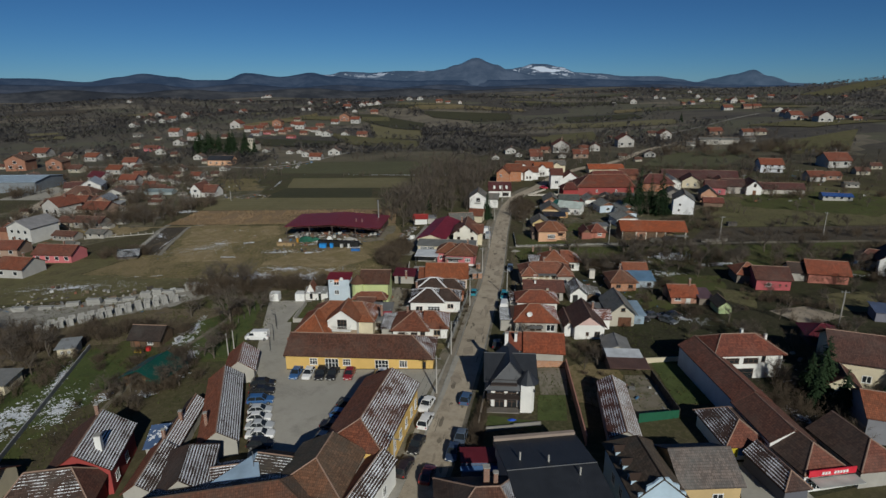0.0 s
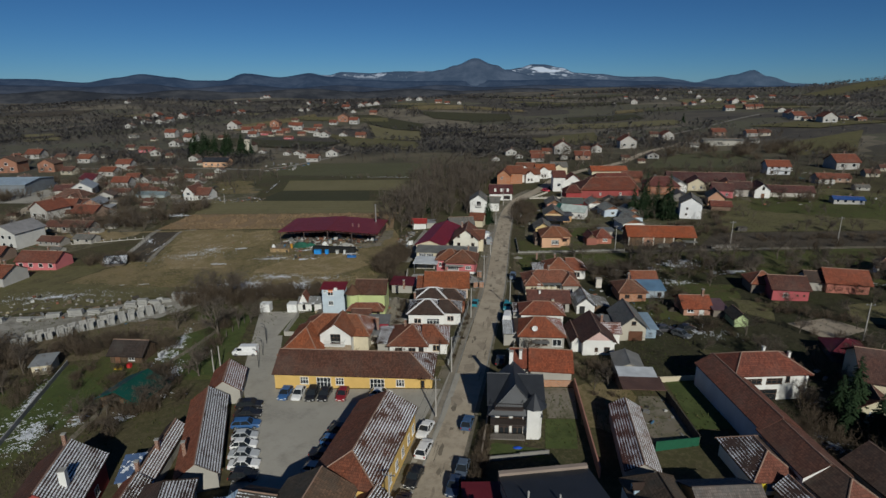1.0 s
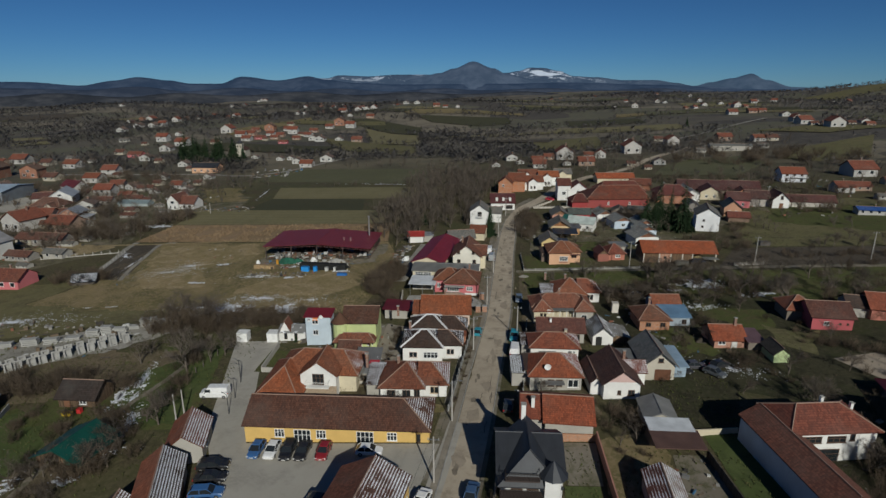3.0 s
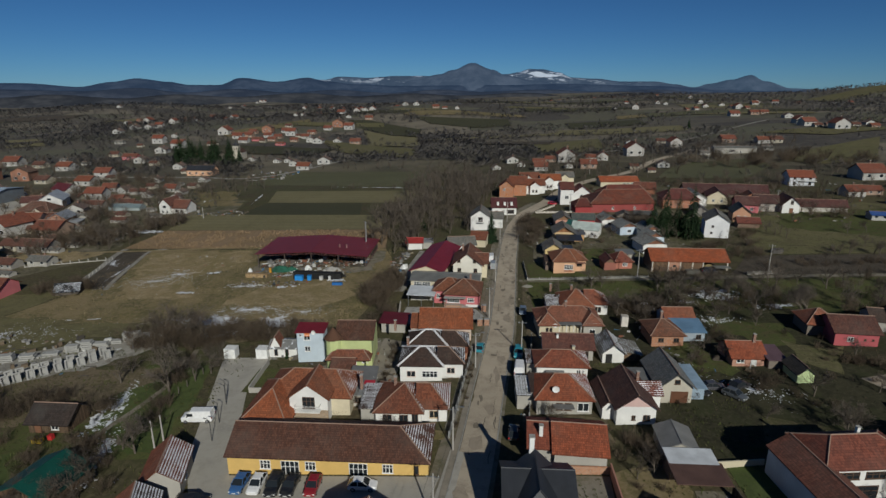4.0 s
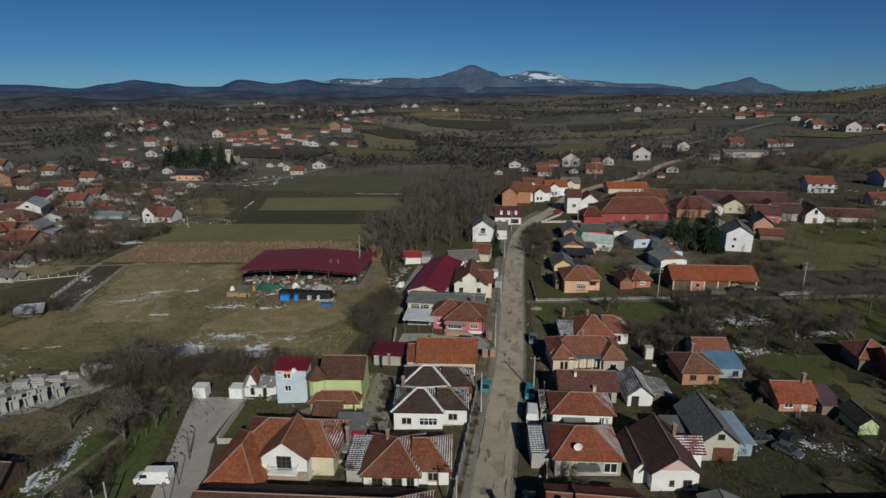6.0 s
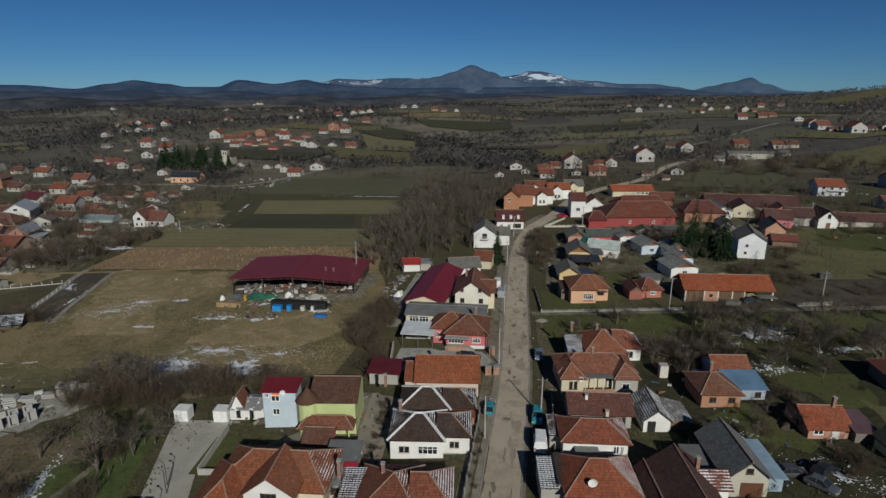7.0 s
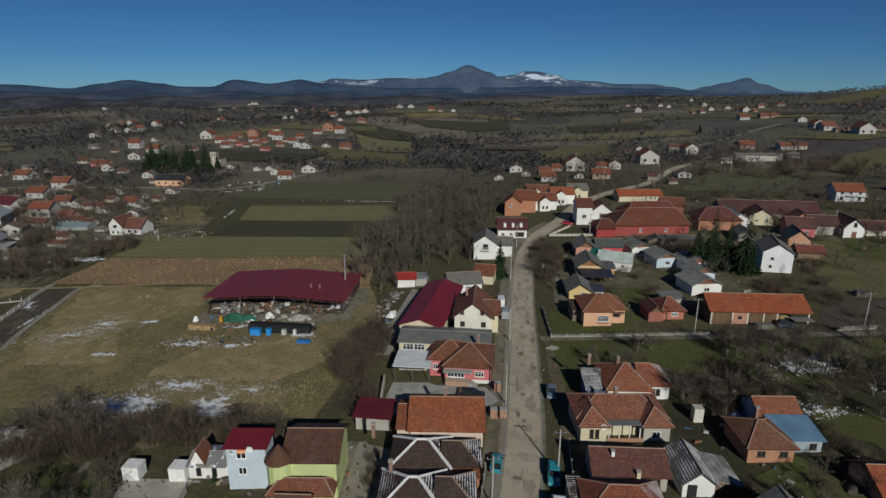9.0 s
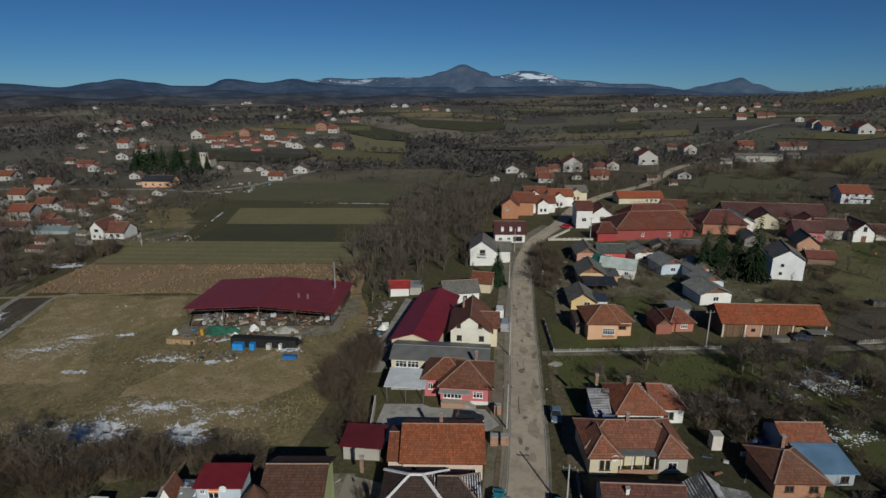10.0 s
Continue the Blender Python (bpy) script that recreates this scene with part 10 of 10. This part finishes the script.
heap("tarpaulin", "crumpled blue tarpaulin on the lawn", "tarpaulin", 3.6, 79.2, 1.0, 0.5, 0.35, paint((0.02, 0.08, 0.5), 0.5), 12)
heap("tarpaulin", "heap under dark blue tarpaulin", "heap", 11.5, 153.0, 1.8, 1.6, 2.2, paint((0.02, 0.06, 0.2), 0.6), 13)
heap("leaf_heap", "blue sheeting behind the cottage", "tarpaulin", 33.0, 147.8, 2.0, 1.4, 1.2, paint((0.05, 0.1, 0.25), 0.6), 14)
crate("privy", "small pale garden privy", "privy", 26.4, 147.0, 1.4, 1.4, 2.3, (0.6, 0.56, 0.5))
crate("cart", "grey farm trailer before the barn", "trailer", 52.2, 182.6, 3.4, 1.6, 0.9, (0.16, 0.16, 0.14))
heap("straw", "heap of loose straw in the open bay", "straw", 57.4, 186.5, 2.0, 1.2, 1.6, M_TAN, 15)
crate("hutch", "dark old hutch in the field", "shed", 82.8, 201.5, 3.0, 1.6, 1.3, (0.12, 0.11, 0.1))
heap("rubble_heap", "rubble and boards behind the gardens", "rubble", 33.5, 156.5, 3.0, 1.6, 1.0, M_CONCRETE, 16)
heap("woodpile", "pile of dark cut wood", "woodpile", 40.5, 131.2, 1.6, 1.0, 1.0, M_EARTH, 17)
# rows of concrete culvert panels and stacks of slabs on the stream bank
panel = Geo().box(-0.8, -0.12, -0.2, -0.5, 0.6, 1.9).box(0.3, -0.12, -0.2, 0.6, 0.6, 1.9).box(-0.5, -0.12, 1.6, 0.3, 0.5, 1.9).box(-0.5, -0.12, -0.2, 0.3, 0.5, 0.15).box(-0.5, 0.42, 0.15, 0.3, 0.5, 1.6)
panel_mesh = panel.mesh("culvert_panel", [plaster((0.31, 0.305, 0.29))])
for (xa, ya), (xb, yb), n in (((-103, 110), (-79.5, 130.8), 15), ((-102, 113.5), (-81, 132.6), 14)):
    for k in range(n):
        t = (k + rng.uniform(-0.15, 0.15)) / n
        x, y = xa + (xb - xa) * t, ya + (yb - ya) * t
        o = new("culvert_panel", panel_mesh)
        o.matrix_basis = pose(x, y, gz(x, y), rng.uniform(-30, -14), rng.uniform(-4, 4), 42 + rng.uniform(-6, 6))
        tagged(o, "grey concrete culvert panel leaning in a row", "concrete panel", "culvert panels")
for x, y, n, w in ((-107, 126.5, 3, 1.5), (-102.3, 127.9, 4, 1.6), (-98.2, 129, 3, 1.4), (-94.5, 131, 2, 1.5), (-91, 132.9, 4, 1.3), (-88.6, 134, 5, 1.1), (-86.2, 135.1, 3, 1.5), (-81.4, 138.6, 5, 1.7), (-78, 139, 4, 1.4), (-75.2, 139.3, 3, 1.5), (-84, 137.2, 2, 1.1), (-113, 124.6, 2, 1.6), (-119, 123, 3, 1.5), (-125, 122, 2, 1.4), (-96, 130.2, 1, 1.7), (-110, 125.8, 1, 1.3)):
    for k in range(n):
        o = Geo().box(-w, -0.7, 0, w, 0.7, 0.3).box(-w, -0.7, 0.3, -w + 0.25, 0.7, 0.42).box(w - 0.25, -0.7, 0.3, w, 0.7, 0.42).obj("concrete_slab", [plaster((0.36, 0.355, 0.335))])
        o.matrix_basis = pose(x + rng.uniform(-0.15, 0.15), y + rng.uniform(-0.12, 0.12), gz(x, y) - 0.05 + k * 0.42, 0, 0, 14 + rng.uniform(-7, 7))
        tagged(o, "pale concrete slab in a stack on the bank", "concrete slab", "concrete slabs")
for k in range(70):
    x = rng.uniform(-128, -72)
    y = 127 + (x + 125) * 0.2 + rng.uniform(-3, 8)
    w = rng.uniform(0.15, 0.45)
    g = Geo().tube((0, 0, -0.2), (rng.uniform(-0.2, 0.2) * w, 0, w * 0.5), w, w * 0.85, 6).tube((0, 0, w * 0.5), (0, 0, w * 0.9), w * 0.85, w * 0.4, 6)
    o = g.obj("boulder", [M_GRAVEL])
    o.matrix_basis = pose(x, y, gz(x, y), rng.uniform(-15, 15), rng.uniform(-15, 15), rng.uniform(0, 180))
    tagged(o, "pale boulder on the stream bank", "boulder", "boulders")


# ---- rough winter grass: tufts over meadows and gardens ----


def tufts(label, areas, mat, seed, size):
    r = random.Random(seed)
    v, f = [], []
    for x0, x1, y0, y1, n in areas:
        for k in range(n):
            x, y = r.uniform(x0, x1), r.uniform(y0, y1)
            if noise.noise((x / 6, y / 6, seed)) < -0.12:
                continue
            z = gz(x, y)
            for j in range(3):
                a, hh, w = r.uniform(0, 6.283), size * r.uniform(0.4, 1.2), size * r.uniform(0.12, 0.3)
                b = len(v)
                dx, dy = math.cos(a), math.sin(a)
                v += [(x - dy * w, y + dx * w, z), (x + dy * w, y - dx * w, z), (x + dx * hh * 0.6, y + dy * hh * 0.6, z + hh)]
                f.append((b, b + 1, b + 2))
    return tagged(obj("grass_tufts", v, f, mat), label, "grass", "", "stuff")


tufts("tufts of dry tan grass", ((-120, -34, 147, 212, 9000), (-60, 0, 205, 212, 300), (-60, -34, 147, 160, 900)), M_TAN, 1, 0.3)
tufts("dark weeds in the meadow", ((-120, -34, 147, 212, 700), (20, 110, 100, 176, 260)), M_THICKET, 5, 0.4)
tufts("tufts of dark olive grass", ((20, 110, 100, 176, 3000), (62, 150, 180, 260, 2600)), M_BRUSH, 2, 0.3)
tufts("tufts of dull green grass", ((6, 60, 155, 177, 1600), (10, 66, 190, 258, 1800), (-90, -50, 64, 140, 2200)), M_GRASS, 3, 0.4)
tufts("rough grass in the near gardens", ((-112, -59, 62, 132, 6000), (-45, -36, 117, 128, 300), (3, 40, 80, 130, 2600)), M_GRASS, 6, 0.35)
tufts("standing dry corn stubble", ((-132, -40, 213, 238, 4200),), M_STUBBLE, 4, 0.7)

# ---- odds and ends in the yards ----


def junk(label, x0, x1, y0, y1, n, seed, size=0.8):
    """Boards, boxes and scrap lying about, too mixed to count."""
    r = random.Random(seed)
    g = Geo()
    for k in range(n):
        x, y = r.uniform(x0, x1), r.uniform(y0, y1)
        w, d, hh = size * r.uniform(0.2, 1.0), size * r.uniform(0.1, 0.5), size * r.choice((0.08, 0.15, 0.4, 0.8)) * r.uniform(0.6, 1.3)
        if k % 4 == 0:
            w, d, hh = size * r.uniform(1.0, 2.2), size * 0.12, size * 0.12
        g.box(-w, -d, -0.15, w, d, hh, 0, pose(x, y, gz(x, y), r.uniform(-8, 8), r.uniform(-8, 8), r.uniform(0, 180)))
    return tagged(g.obj("scrap", [M_JUNK]), label, "scrap", "", "stuff")


junk("boards, boxes and scrap before the barn", -74, -44, 181, 189.5, 150, 1, 0.8)
# Dark sheet under the roof: the barn's shade is put into the floor colour.
sheet("barn_floor", ragged([(-73.6, 190.6), (-40.6, 190.8), (-40.8, 209), (-73.6, 209)], 2, 0.5, 51), M_EARTH, 0.075, "earth floor of the barn with the roof's shade in its colour")
junk("stored machine parts and timber in the barn", -73, -41, 191, 205, 420, 2, 1.2)
junk("scrap and grey bags along the track", -33, -28, 178, 206, 90, 3, 0.9)
junk("odds and ends in the back yard", -40, -25, 118, 139, 70, 4, 0.6)
junk("boards and rubble in the concrete back yard", -25, -19.5, 119, 139, 60, 24, 0.5)
junk("odds and ends behind the orange-roofed house", -38, -26, 117, 121, 30, 25, 0.5)
junk("odds and ends between the containers", -47, -40, 130, 134, 30, 5, 0.9)
junk("odds and ends in the gardens", 24, 48, 124, 156, 70, 6, 0.6)
junk("odds and ends in the farmyard", 23, 29, 81, 94, 36, 7, 0.5)
junk("odds and ends in the shaded yard", 42, 72, 78, 104, 70, 8, 0.7)
junk("odds and ends round the sheds", 10, 60, 194, 252, 120, 9, 0.8)
junk("boards and rubbish on the allotments", -142, -112, 266, 276, 110, 10, 0.7)
junk("yard clutter among the village houses", -215, -140, 180, 320, 300, 11, 0.9)
junk("clutter in the gravel lane yards", -160, -130, 366, 400, 70, 12, 1.6)
junk("yard clutter behind the farms", 70, 170, 240, 330, 160, 13, 0.8)
junk("stones and rubbish on the verges", 2, 7, 104, 190, 60, 14, 0.3)
junk("rubble beside the stream works", -125, -80, 122, 140, 120, 15, 0.8)
# small collapsed hut and greenhouse by the village
h = House("small collapsed hut with dark snow-striped roof", -121.5, 166, 18, "garden_hut", "hut")
h.wing(0, 0, 6, 4, 1.4, 1.6, "x", (0, 0), (0.12, 0.1, 0.08), DKBROWN, 0.4, roof_mat=tiles((0.04, 0.042, 0.05), 0.45))
h = House("long low glass greenhouse with pale frames", -184, 279.5, 3, "greenhouse", "greenhouse")
h.wing(0, 0, 15, 6, 1.8, 1.2, "x", (0, 0), (0.3, 0.34, 0.34), GREYTILE, 0.1, roof_mat=metal_roof((0.2, 0.25, 0.26)))
junk("low rubble and boards on the grass", -74, -54, 173.5, 178, 90, 16, 0.6)
junk("bits of wood and rubbish in the meadow", -112, -80, 166, 206, 120, 17, 0.3)
